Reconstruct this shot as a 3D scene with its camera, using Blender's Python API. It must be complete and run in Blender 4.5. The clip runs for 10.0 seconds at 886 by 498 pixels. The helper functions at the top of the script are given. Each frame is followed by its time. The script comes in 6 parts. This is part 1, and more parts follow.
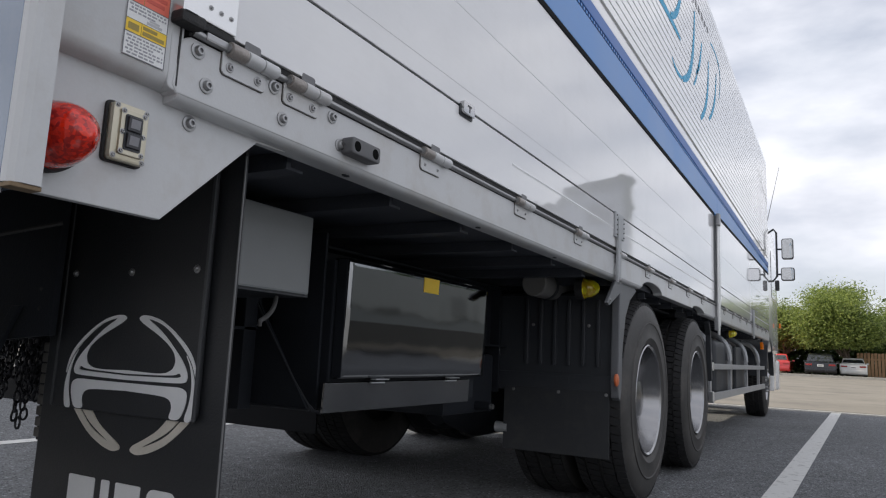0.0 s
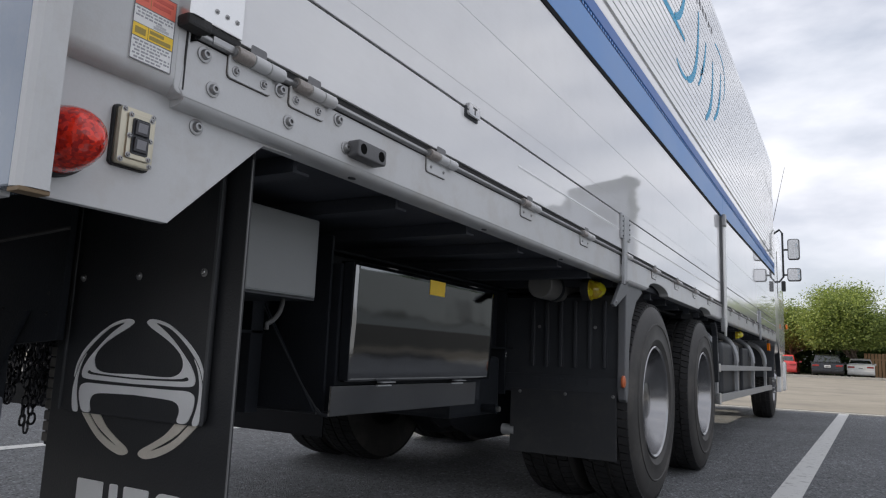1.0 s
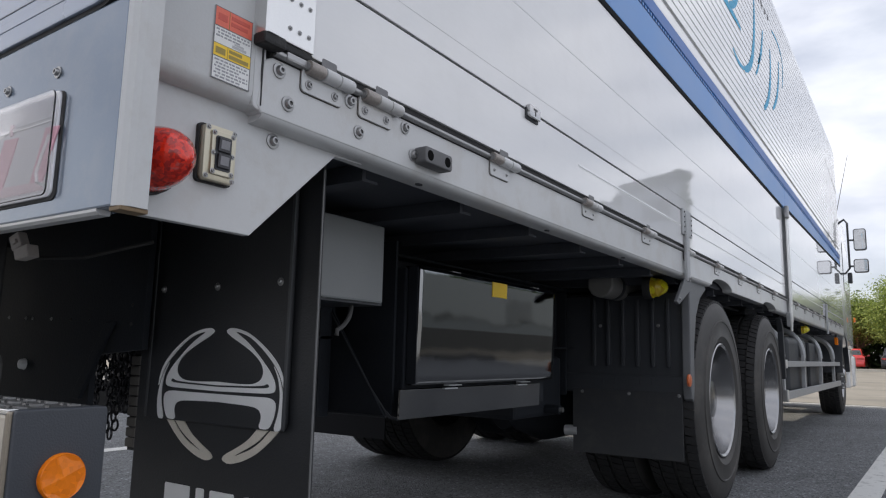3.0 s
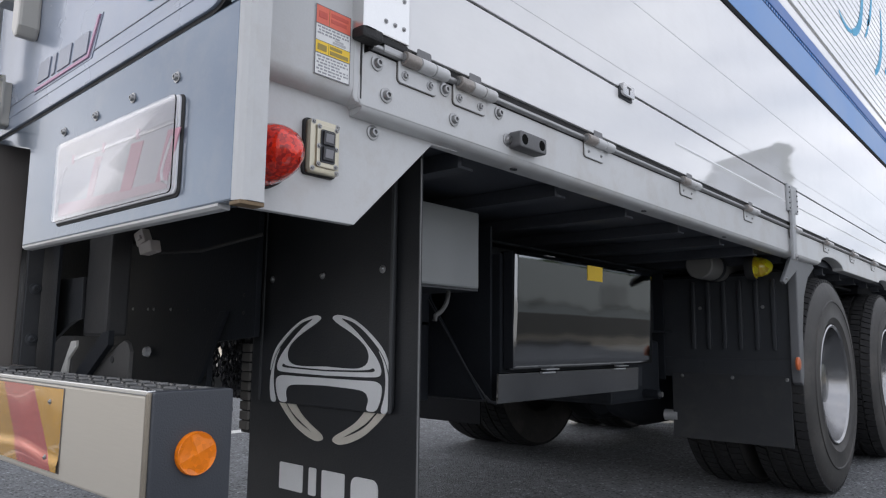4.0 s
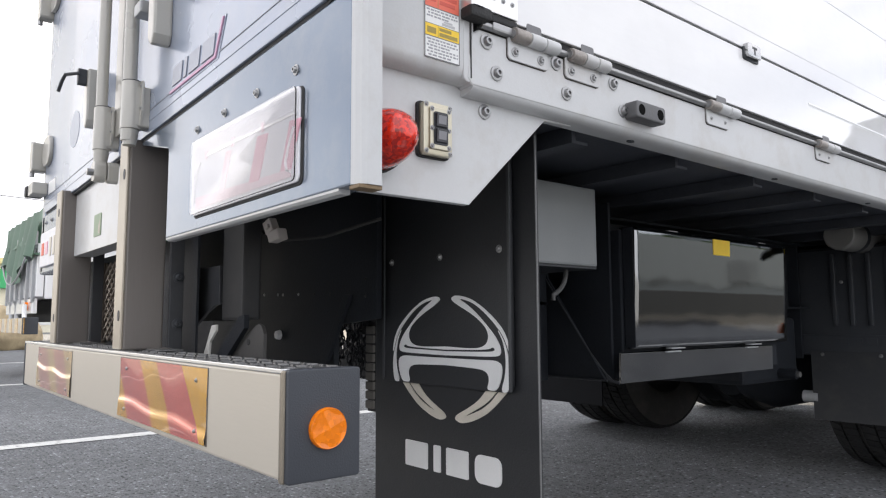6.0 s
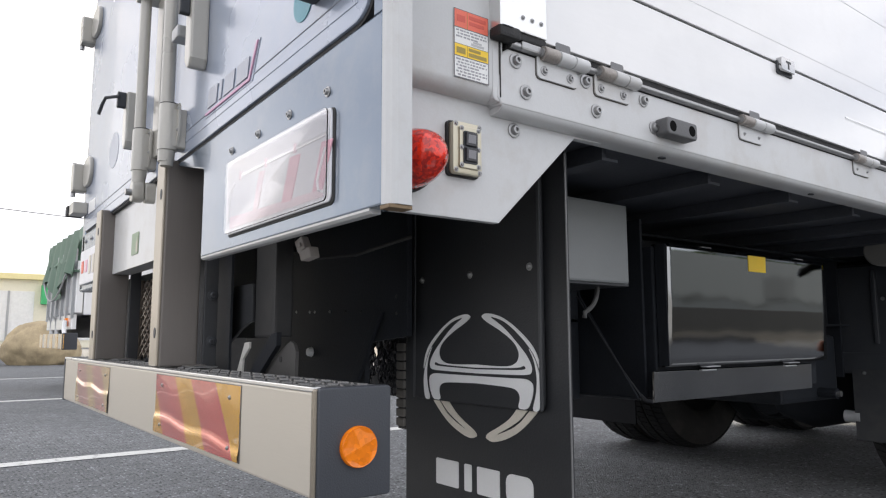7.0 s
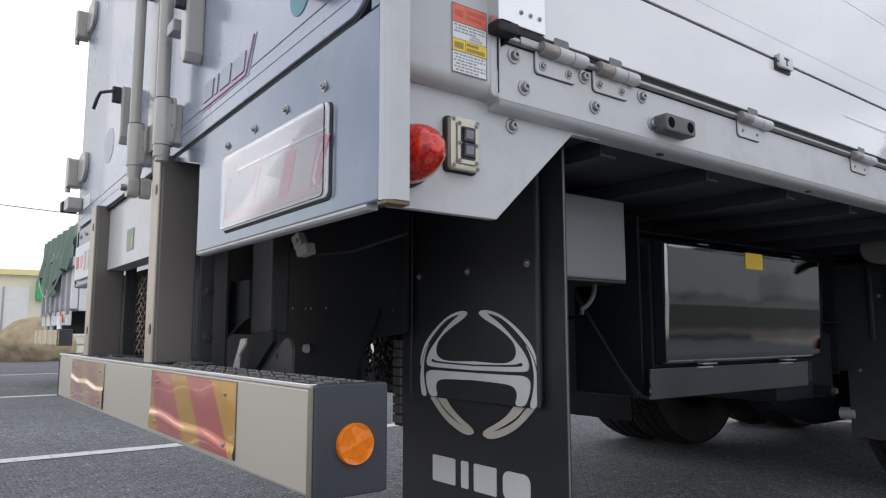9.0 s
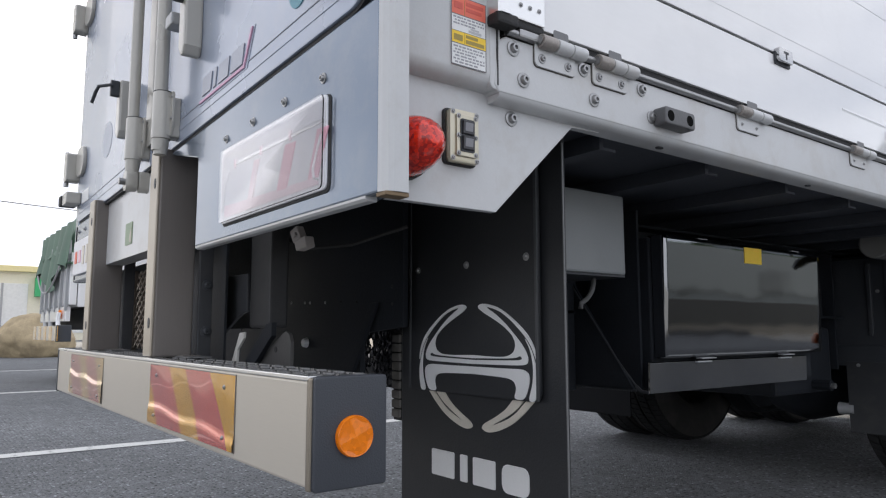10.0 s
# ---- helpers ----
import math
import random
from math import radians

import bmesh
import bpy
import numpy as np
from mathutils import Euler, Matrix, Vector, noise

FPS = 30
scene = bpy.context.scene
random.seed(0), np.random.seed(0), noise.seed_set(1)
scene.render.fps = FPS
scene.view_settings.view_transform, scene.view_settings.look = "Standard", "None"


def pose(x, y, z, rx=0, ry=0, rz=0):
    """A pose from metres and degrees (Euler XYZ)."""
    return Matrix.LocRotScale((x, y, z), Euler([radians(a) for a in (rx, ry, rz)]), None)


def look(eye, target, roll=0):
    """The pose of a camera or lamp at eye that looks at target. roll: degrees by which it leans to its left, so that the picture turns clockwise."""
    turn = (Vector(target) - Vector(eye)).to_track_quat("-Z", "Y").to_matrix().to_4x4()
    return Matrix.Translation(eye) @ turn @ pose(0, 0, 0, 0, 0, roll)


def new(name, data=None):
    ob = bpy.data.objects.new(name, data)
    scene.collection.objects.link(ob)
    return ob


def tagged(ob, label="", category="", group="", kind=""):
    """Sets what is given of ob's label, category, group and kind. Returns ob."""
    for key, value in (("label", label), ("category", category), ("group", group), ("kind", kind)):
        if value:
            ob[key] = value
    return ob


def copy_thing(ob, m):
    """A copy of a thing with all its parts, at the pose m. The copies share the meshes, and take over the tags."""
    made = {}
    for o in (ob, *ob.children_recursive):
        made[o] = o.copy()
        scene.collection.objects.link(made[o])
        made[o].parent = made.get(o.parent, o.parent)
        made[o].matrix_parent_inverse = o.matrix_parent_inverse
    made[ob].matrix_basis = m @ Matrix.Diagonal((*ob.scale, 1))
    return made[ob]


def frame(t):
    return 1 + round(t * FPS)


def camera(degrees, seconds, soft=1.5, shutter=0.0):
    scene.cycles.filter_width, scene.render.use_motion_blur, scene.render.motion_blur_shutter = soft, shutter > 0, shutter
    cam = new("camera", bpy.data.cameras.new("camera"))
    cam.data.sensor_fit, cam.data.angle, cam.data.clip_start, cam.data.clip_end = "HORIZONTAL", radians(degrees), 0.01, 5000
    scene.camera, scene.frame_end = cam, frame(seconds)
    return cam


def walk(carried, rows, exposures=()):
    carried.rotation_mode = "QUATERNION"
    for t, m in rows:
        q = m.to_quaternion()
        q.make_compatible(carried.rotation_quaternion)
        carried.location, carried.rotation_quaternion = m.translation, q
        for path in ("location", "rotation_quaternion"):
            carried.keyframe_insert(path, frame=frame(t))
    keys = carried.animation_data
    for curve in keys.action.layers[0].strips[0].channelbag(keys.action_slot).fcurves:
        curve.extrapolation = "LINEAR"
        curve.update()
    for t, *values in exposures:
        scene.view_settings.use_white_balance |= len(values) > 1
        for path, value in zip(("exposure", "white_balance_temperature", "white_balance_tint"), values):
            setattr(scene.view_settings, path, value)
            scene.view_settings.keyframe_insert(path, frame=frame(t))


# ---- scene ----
cam = camera(64.8, 10.0, 1.2)
PATH = [
    (0, (0.898, -0.429, 0.741), (-0.082, 1.29, 1.032), 2.6),
    (0.5, (0.891, -0.427, 0.74), (-0.093, 1.29, 1.033), 2.5),
    (1, (0.893, -0.429, 0.74), (-0.098, 1.282, 1.038), 2.3),
    (1.5, (0.893, -0.434, 0.741), (-0.102, 1.272, 1.06), 2.1),
    (2, (0.889, -0.442, 0.743), (-0.121, 1.253, 1.068), 1.6),
    (2.2, (0.875, -0.438, 0.748), (-0.146, 1.253, 1.064), 1.4),
    (3.3, (0.86, -0.47, 0.741), (-0.297, 1.136, 1.027), 1.1),
    (3.5, (0.857, -0.475, 0.739), (-0.336, 1.106, 1.016), 0.9),
    (4, (0.852, -0.483, 0.738), (-0.457, 1.007, 0.993), 0.6),
    (4.5, (0.852, -0.487, 0.739), (-0.538, 0.931, 0.977), 0.4),
    (5, (0.845, -0.489, 0.737), (-0.611, 0.866, 0.952), 0.3),
    (5.5, (0.843, -0.488, 0.735), (-0.643, 0.836, 0.935), 0.1),
    (6, (0.848, -0.484, 0.731), (-0.692, 0.776, 0.937), -0.3),
    (6.2, (0.849, -0.482, 0.73), (-0.71, 0.753, 0.946), -0.4),
    (7.3, (0.852, -0.488, 0.736), (-0.739, 0.694, 0.999), -0.1),
    (7.5, (0.847, -0.489, 0.734), (-0.743, 0.695, 1.005), -0.2),
    (8, (0.848, -0.487, 0.736), (-0.739, 0.701, 0.997), -0.2),
    (8.5, (0.848, -0.485, 0.733), (-0.739, 0.707, 0.983), -0.2),
    (9, (0.845, -0.483, 0.735), (-0.739, 0.714, 0.977), -0.1),
    (9.5, (0.846, -0.482, 0.734), (-0.739, 0.714, 0.971), -0.1),
    (10, (0.843, -0.482, 0.729), (-0.74, 0.718, 0.961), -0.1),
]
EXPOSURES = [(0, -0.22, 6580, 10), (2.2, -0.19, 6580, 10), (3.3, -0.05, 6500, 10), (4.0, 0.22, 6500, 10), (5.0, 0.64, 6700, 10), (6.2, 0.70, 6800, 10), (7.3, 0.45, 6800, 10),
             (8.0, 0.20, 6700, 10), (8.5, 0.13, 6500, 10), (9.5, 0.24, 6500, 10), (10, 0.24, 6500, 10)]
walk(cam, [(t, look(eye, target, roll)) for t, eye, target, roll in PATH], EXPOSURES)

# ---- sky and sun ----
SUN_AZ, SUN_EL = -97.0, 34.0          # degrees; azimuth clockwise from +Y
world = bpy.data.worlds.new("sky")
scene.world = world
world.use_nodes = True
wn, wl = world.node_tree.nodes, world.node_tree.links
wn.clear()
w_out = wn.new("ShaderNodeOutputWorld")
w_bg = wn.new("ShaderNodeBackground")
w_sky = wn.new("ShaderNodeTexSky")
w_sky.sky_type = "NISHITA"
w_sky.sun_disc = False
w_sky.sun_elevation = radians(SUN_EL)
w_sky.sun_rotation = radians(SUN_AZ)
w_sky.dust_density = 2.0
w_tc = wn.new("ShaderNodeTexCoord")
w_map = wn.new("ShaderNodeMapping")
w_map.inputs["Scale"].default_value = (1.6, 1.6, 4.2)
w_noise = wn.new("ShaderNodeTexNoise")
w_noise.inputs["Scale"].default_value = 1.7
w_noise.inputs["Detail"].default_value = 7
w_noise.inputs["Roughness"].default_value = 0.52
w_ramp = wn.new("ShaderNodeValToRGB")
w_ramp.color_ramp.elements[0].position = 0.30
w_ramp.color_ramp.elements[0].color = (0.5, 0.5, 0.5, 1)
w_ramp.color_ramp.elements[1].position = 0.56
w_ramp.color_ramp.elements[1].color = (0.97, 0.97, 0.97, 1)
w_noise2 = wn.new("ShaderNodeTexNoise")
w_noise2.inputs["Scale"].default_value = 3.1
w_noise2.inputs["Detail"].default_value = 5
w_ramp2 = wn.new("ShaderNodeValToRGB")
w_ramp2.color_ramp.elements[0].position = 0.34
w_ramp2.color_ramp.elements[0].color = (5.45, 5.72, 6.6, 1)
w_ramp2.color_ramp.elements[1].position = 0.66
w_ramp2.color_ramp.elements[1].color = (9.0, 9.12, 9.75, 1)
w_mix = wn.new("ShaderNodeMix")
w_mix.data_type = "RGBA"
wl.new(w_tc.outputs["Generated"], w_map.inputs["Vector"])
wl.new(w_map.outputs["Vector"], w_noise.inputs["Vector"])
wl.new(w_map.outputs["Vector"], w_noise2.inputs["Vector"])
wl.new(w_noise.outputs["Fac"], w_ramp.inputs["Fac"])
wl.new(w_noise2.outputs["Fac"], w_ramp2.inputs["Fac"])
wl.new(w_ramp.outputs["Color"], w_mix.inputs["Factor"])
wl.new(w_sky.outputs["Color"], w_mix.inputs["A"])
wl.new(w_ramp2.outputs["Color"], w_mix.inputs["B"])
wl.new(w_mix.outputs["Result"], w_bg.inputs["Color"])
w_bg.inputs["Strength"].default_value = 0.15
wl.new(w_bg.outputs["Background"], w_out.inputs["Surface"])

sun_data = bpy.data.lights.new("sun", "SUN")
sun_data.energy, sun_data.angle, sun_data.color = 5.0, radians(0.6), (1.0, 0.88, 0.70)
sun = new("sun", sun_data)
_az, _el = radians(SUN_AZ), radians(SUN_EL)
sun.matrix_world = look((60 * math.sin(_az), 60 * math.cos(_az), 60 * math.tan(_el)), (0, 0, 0))


# ---- materials ----
def material(name, base, rough=0.5, metal=0.0, coat=0.0, vary=0.06, scale=6.0, grain=180.0, bump=0.02, rvary=0.08,
             stretch=(1, 1, 1), dirt=None, dirt_amount=0.0, spec=0.5, random=0.0):
    """A surface with broad and fine variation of colour, gloss and relief."""
    m = bpy.data.materials.new(name)
    m.use_nodes = True
    n, l = m.node_tree.nodes, m.node_tree.links
    b = n["Principled BSDF"]
    b.inputs["Metallic"].default_value = metal
    b.inputs["Coat Weight"].default_value = coat
    b.inputs["Coat Roughness"].default_value = 0.03
    b.inputs["Specular IOR Level"].default_value = spec
    tc = n.new("ShaderNodeTexCoord")
    mp = n.new("ShaderNodeMapping")
    mp.inputs["Scale"].default_value = stretch
    l.new(tc.outputs["Object"], mp.inputs["Vector"])
    big = n.new("ShaderNodeTexNoise")
    big.inputs["Scale"].default_value, big.inputs["Detail"].default_value = scale, 6
    fine = n.new("ShaderNodeTexNoise")
    fine.inputs["Scale"].default_value, fine.inputs["Detail"].default_value = grain, 3
    l.new(mp.outputs["Vector"], big.inputs["Vector"])
    l.new(mp.outputs["Vector"], fine.inputs["Vector"])
    mr = n.new("ShaderNodeMapRange")
    mr.inputs["To Min"].default_value, mr.inputs["To Max"].default_value = 1 - vary * 2, 1 + vary * 2
    l.new(big.outputs["Fac"], mr.inputs["Value"])
    mr2 = n.new("ShaderNodeMapRange")
    mr2.inputs["To Min"].default_value, mr2.inputs["To Max"].default_value = 1 - vary, 1 + vary
    l.new(fine.outputs["Fac"], mr2.inputs["Value"])
    mul = n.new("ShaderNodeMath")
    mul.operation = "MULTIPLY"
    l.new(mr.outputs["Result"], mul.inputs[0])
    l.new(mr2.outputs["Result"], mul.inputs[1])
    val = mul.outputs[0]
    if random:
        oi = n.new("ShaderNodeObjectInfo")
        mr4 = n.new("ShaderNodeMapRange")
        mr4.inputs["To Min"].default_value, mr4.inputs["To Max"].default_value = 1 - random, 1 + random
        l.new(oi.outputs["Random"], mr4.inputs["Value"])
        m3 = n.new("ShaderNodeMath")
        m3.operation = "MULTIPLY"
        l.new(val, m3.inputs[0])
        l.new(mr4.outputs["Result"], m3.inputs[1])
        val = m3.outputs[0]
    vm = n.new("ShaderNodeVectorMath")
    vm.operation = "SCALE"
    vm.inputs[0].default_value = base[:3]
    l.new(val, vm.inputs["Scale"])
    col = vm.outputs["Vector"]
    if dirt:
        dn = n.new("ShaderNodeTexNoise")
        dn.inputs["Scale"].default_value, dn.inputs["Detail"].default_value = scale * 1.7, 9
        dn.inputs["Roughness"].default_value = 0.68
        l.new(tc.outputs["Object"], dn.inputs["Vector"])
        dr = n.new("ShaderNodeMapRange")
        dr.inputs["From Min"].default_value, dr.inputs["From Max"].default_value = 0.48, 0.74
        dr.inputs["To Max"].default_value = dirt_amount
        l.new(dn.outputs["Fac"], dr.inputs["Value"])
        mx = n.new("ShaderNodeMix")
        mx.data_type = "RGBA"
        l.new(dr.outputs["Result"], mx.inputs["Factor"])
        l.new(col, mx.inputs["A"])
        mx.inputs["B"].default_value = (*dirt, 1)
        col = mx.outputs["Result"]
    l.new(col, b.inputs["Base Color"])
    mr3 = n.new("ShaderNodeMapRange")
    mr3.inputs["To Min"].default_value, mr3.inputs["To Max"].default_value = max(0.02, rough - rvary), min(1, rough + rvary)
    l.new(big.outputs["Fac"], mr3.inputs["Value"])
    l.new(mr3.outputs["Result"], b.inputs["Roughness"])
    if bump:
        bp = n.new("ShaderNodeBump")
        bp.inputs["Strength"].default_value, bp.inputs["Distance"].default_value = min(1, bump * 10), 0.002
        l.new(fine.outputs["Fac"], bp.inputs["Height"])
        l.new(bp.outputs["Normal"], b.inputs["Normal"])
    return m


SILVER = material("silver_paint", (0.150, 0.191, 0.250), 0.22, 0.45, 0.25, 0.03, 3, 260, 0.006, dirt=(0.42, 0.40, 0.36), dirt_amount=0.25)
WHITE_PANEL = material("white_panel", (0.80, 0.80, 0.80), 0.03, 0.0, 0.5, 0.02, 2.5, 150, 0.001, 0.014, (1, 0.15, 1), (0.52, 0.51, 0.49), 0.12)
SILL_GREY = material("warm_grey_paint", (0.565, 0.57, 0.57), 0.36, 0.0, 0.2, 0.03, 4, 220, 0.008, dirt=(0.38, 0.33, 0.27), dirt_amount=0.42)
WING_WHITE = material("wing_white", (0.87, 0.865, 0.85), 0.16, 0.0, 0.6, 0.02, 2, 120, 0.004)
BLUE = material("blue_paint", (0.040, 0.23, 0.60), 0.32, 0.0, 0.0, 0.05, 2, 160, 0.004, spec=0.45)
DEEP_BLUE = material("deep_blue_paint", (0.025, 0.14, 0.46), 0.42, 0.0, 0.0, 0.05, 2, 160, 0.004)
NAVY = material("navy_trim", (0.012, 0.03, 0.10), 0.5)
CYAN = material("cyan_vinyl", (0.05, 0.43, 0.70), 0.5, spec=0.25)
BLACK = material("black_satin", (0.030, 0.0335, 0.039), 0.5, 0.0, 0.0, 0.15, 5, 200, 0.03, dirt=(0.06, 0.058, 0.055), dirt_amount=0.25)
FRAME_BLACK = material("chassis_black", (0.018, 0.0205, 0.025), 0.6, 0.0, 0.0, 0.2, 8, 160, 0.04, dirt=(0.022, 0.022, 0.023), dirt_amount=0.35, spec=0.15)
RUBBER = material("rubber", (0.018, 0.018, 0.019), 0.7, 0.0, 0.0, 0.15, 6, 240, 0.05, dirt=(0.09, 0.085, 0.075), dirt_amount=0.3)
FLAP = material("flap_rubber", (0.0165, 0.018, 0.0205), 0.5, 0.0, 0.0, 0.15, 4, 260, 0.03, dirt=(0.035, 0.034, 0.032), dirt_amount=0.35)
TYRE = material("tyre", (0.021, 0.021, 0.022), 0.7, 0.0, 0.0, 0.15, 5, 140, 0.05, dirt=(0.07, 0.066, 0.06), dirt_amount=0.25, spec=0.3)
ALU = material("aluminium", (0.74, 0.74, 0.73), 0.30, 0.9, 0.0, 0.04, 4, 300, 0.01)
ZINC = material("zinc_steel", (0.36, 0.36, 0.36), 0.36, 0.85, 0.0, 0.08, 18, 200, 0.02)
GALV = material("grey_steel_paint", (0.40, 0.41, 0.42), 0.42, 0.35, 0.0, 0.06, 8, 160, 0.02, dirt=(0.20, 0.19, 0.17), dirt_amount=0.3)
STAINLESS = material("polished_stainless", (0.235, 0.240, 0.246), 0.035, 1.0, 0.0, 0.03, 3, 300, 0.0015, 0.025, (0.4, 1, 1))
RIM = material("polished_rim", (0.33, 0.33, 0.335), 0.22, 1.0, 0.0, 0.05, 6, 200, 0.01, dirt=(0.35, 0.32, 0.28), dirt_amount=0.2)
# dock post steel in two tones: dark side and pale face carry their reflections
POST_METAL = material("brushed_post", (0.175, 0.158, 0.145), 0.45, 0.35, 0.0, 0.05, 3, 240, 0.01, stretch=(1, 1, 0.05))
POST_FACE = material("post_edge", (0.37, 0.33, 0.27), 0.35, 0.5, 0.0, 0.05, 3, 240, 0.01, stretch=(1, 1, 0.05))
BUMPER_FACE = material("bumper_face", (0.56, 0.515, 0.44), 0.38, 0.25, 0.0, 0.02, 2, 260, 0.006, stretch=(0.1, 1, 1))
BUMPER_END = material("bumper_end_plastic", (0.045, 0.050, 0.060), 0.5, 0.0, 0.0, 0.08, 6, 400, 0.03)
CHECKER = material("checker_plate", (0.22, 0.22, 0.22), 0.4, 0.7, 0.0, 0.1, 10, 150, 0.03)
BOX_GREY = material("grey_box_paint", (0.20, 0.21, 0.212), 0.36, 0.0, 0.1, 0.05, 5, 220, 0.01)
BRASS = material("champagne_cover", (0.50, 0.46, 0.36), 0.32, 0.8, 0.0, 0.04, 12, 200, 0.01)
ROD = material("lock_rod_paint", (0.42, 0.405, 0.365), 0.30, 0.1, 0.35, 0.04, 6, 200, 0.01)
RED = material("red_vinyl", (0.78, 0.16, 0.10), 0.45)
YELLOW = material("yellow_vinyl", (0.90, 0.60, 0.04), 0.45)
WHITE = material("white_vinyl", (0.80, 0.80, 0.79), 0.45)
INK = material("printed_ink", (0.16, 0.16, 0.17), 0.5)
MARK = material("silver_mark", (0.78, 0.78, 0.77), 0.45, 0.0, 0.0, 0.05, 12, 300, 0.01)
MARK_LOW = material("worn_mark", (0.68, 0.63, 0.54), 0.5, 0.0, 0.0, 0.12, 14, 300, 0.01)
REF_YELLOW = material("reflector_yellow", (0.78, 0.40, 0.03), 0.15, 0.45, 1.0, 0.06, 9, 500, 0.01)
REF_RED = material("reflector_red", (0.68, 0.13, 0.10), 0.15, 0.45, 1.0, 0.06, 9, 500, 0.01)
GREEN_TARP = material("green_tarp", (0.10, 0.17, 0.12), 0.6, 0.0, 0.0, 0.15, 3, 60, 0.05)
STONE = material("boulder_stone", (0.43, 0.34, 0.21), 0.8, 0.0, 0.0, 0.2, 2.2, 25, 0.1, dirt=(0.22, 0.17, 0.11), dirt_amount=0.6)
WALL_CREAM = material("cream_wall", (0.82, 0.78, 0.64), 0.7, vary=0.04)
GREEN_SIGN = material("green_sign", (0.05, 0.42, 0.16), 0.5)
BARK = material("bark", (0.13, 0.10, 0.075), 0.85, vary=0.2, scale=4, grain=40, bump=0.1)
WOOD_FENCE = material("fence_wood", (0.42, 0.26, 0.14), 0.7, vary=0.15, scale=2, grain=40)
KERB = material("kerb_concrete", (0.40, 0.39, 0.36), 0.85, vary=0.1, scale=3, grain=60, bump=0.06)
TEAL = material("teal_sticker", (0.08, 0.28, 0.35), 0.4)
MAGENTA = material("magenta_vinyl", (0.56, 0.30, 0.44), 0.4)
BADGE = material("badge_grey", (0.27, 0.29, 0.34), 0.3, 0.5)


def lens_material(name, base, glow=0.0, low=0.35, cell=62, relief=0.5, coat=1.0, hi=1.8):
    """A faceted coloured lamp lens."""
    m = bpy.data.materials.new(name)
    m.use_nodes = True
    n, l = m.node_tree.nodes, m.node_tree.links
    b = n["Principled BSDF"]
    b.inputs["Roughness"].default_value = 0.12
    b.inputs["Coat Weight"].default_value = coat
    b.inputs["Coat Roughness"].default_value = 0.03
    b.inputs["Transmission Weight"].default_value = glow
    tc = n.new("ShaderNodeTexCoord")
    v = n.new("ShaderNodeTexVoronoi")
    v.inputs["Scale"].default_value = cell
    l.new(tc.outputs["Object"], v.inputs["Vector"])
    ramp = n.new("ShaderNodeValToRGB")
    ramp.color_ramp.elements[0].color = (base[0] * low, base[1] * low, base[2] * low, 1)
    ramp.color_ramp.elements[1].color = (min(1, base[0] * 1.25), base[1] * hi, base[2] * 1.2, 1)
    sep = n.new("ShaderNodeSeparateColor")
    l.new(v.outputs["Color"], sep.inputs["Color"])
    l.new(sep.outputs["Red"], ramp.inputs["Fac"])
    l.new(ramp.outputs["Color"], b.inputs["Base Color"])
    bp = n.new("ShaderNodeBump")
    bp.inputs["Strength"].default_value, bp.inputs["Distance"].default_value = relief, 0.003
    l.new(sep.outputs["Green"], bp.inputs["Height"])
    l.new(bp.outputs["Normal"], b.inputs["Normal"])
    return m


RED_LENS = lens_material("red_lens", (0.80, 0.014, 0.008), 0.0, 0.45, 210, 0.45, 0.6, 2.6)
AMBER_LENS = lens_material("amber_lens", (0.86, 0.20, 0.006), 0.0, 0.93, 160, 0.08, 0.15, 1.25)
YELLOW_LENS = lens_material("yellow_lens", (0.80, 0.52, 0.02), 0.0, 0.8, 40, 0.15)
GUARD_GREY = material("dark_guard_grey", (0.055, 0.058, 0.062), 0.45, 0.1)
EDGE_GREY = material("guard_edge_grey", (0.14, 0.145, 0.152), 0.45, 0.1, 0.0, 0.06, 6, 160, 0.02)
DOOR_SILVER = material("door_paint", (0.312, 0.358, 0.445), 0.26, 0.2, 0.25, 0.03, 3, 260, 0.006, dirt=(0.46, 0.45, 0.43), dirt_amount=0.25)
ARCH_BLACK = material("arch_plastic", (0.010, 0.0105, 0.012), 0.85, spec=0.15)


def glass_material(name, tint, rough=0.05):
    m = bpy.data.materials.new(name)
    m.use_nodes = True
    b = m.node_tree.nodes["Principled BSDF"]
    b.inputs["Base Color"].default_value = (*tint, 1)
    b.inputs["Roughness"].default_value = rough
    b.inputs["Transmission Weight"].default_value = 1.0
    b.inputs["IOR"].default_value = 1.45
    return m


CLEAR = glass_material("clear_lens", (0.96, 0.95, 0.96), 0.04)
LAMP_PINK = material("lamp_pink", (0.80, 0.44, 0.52), 0.4, 0.0, 0.0, 0.1, 20, 200, 0.02)
LAMP_STRIP = material("lamp_strip_white", (0.92, 0.92, 0.93), 0.12, 0.0, 1.0, 0.02, 20, 200, 0.0)
LAMP_RIM = material("lamp_rim_grey", (0.62, 0.63, 0.66), 0.25, 0.2, 0.5)
LAMP_WHITE = material("lamp_white", (0.72, 0.72, 0.75), 0.35, 0.0, 0.0, 0.08, 20, 200, 0.02)
DARK_GLASS = material("dark_glass", (0.02, 0.024, 0.028), 0.05, 0.0, 1.0, 0.02, 3, 100, 0.0)
MIRROR = material("mirror_glass", (0.55, 0.56, 0.57), 0.02, 1.0, 0.0, 0.01, 3, 100, 0.0, 0.01)


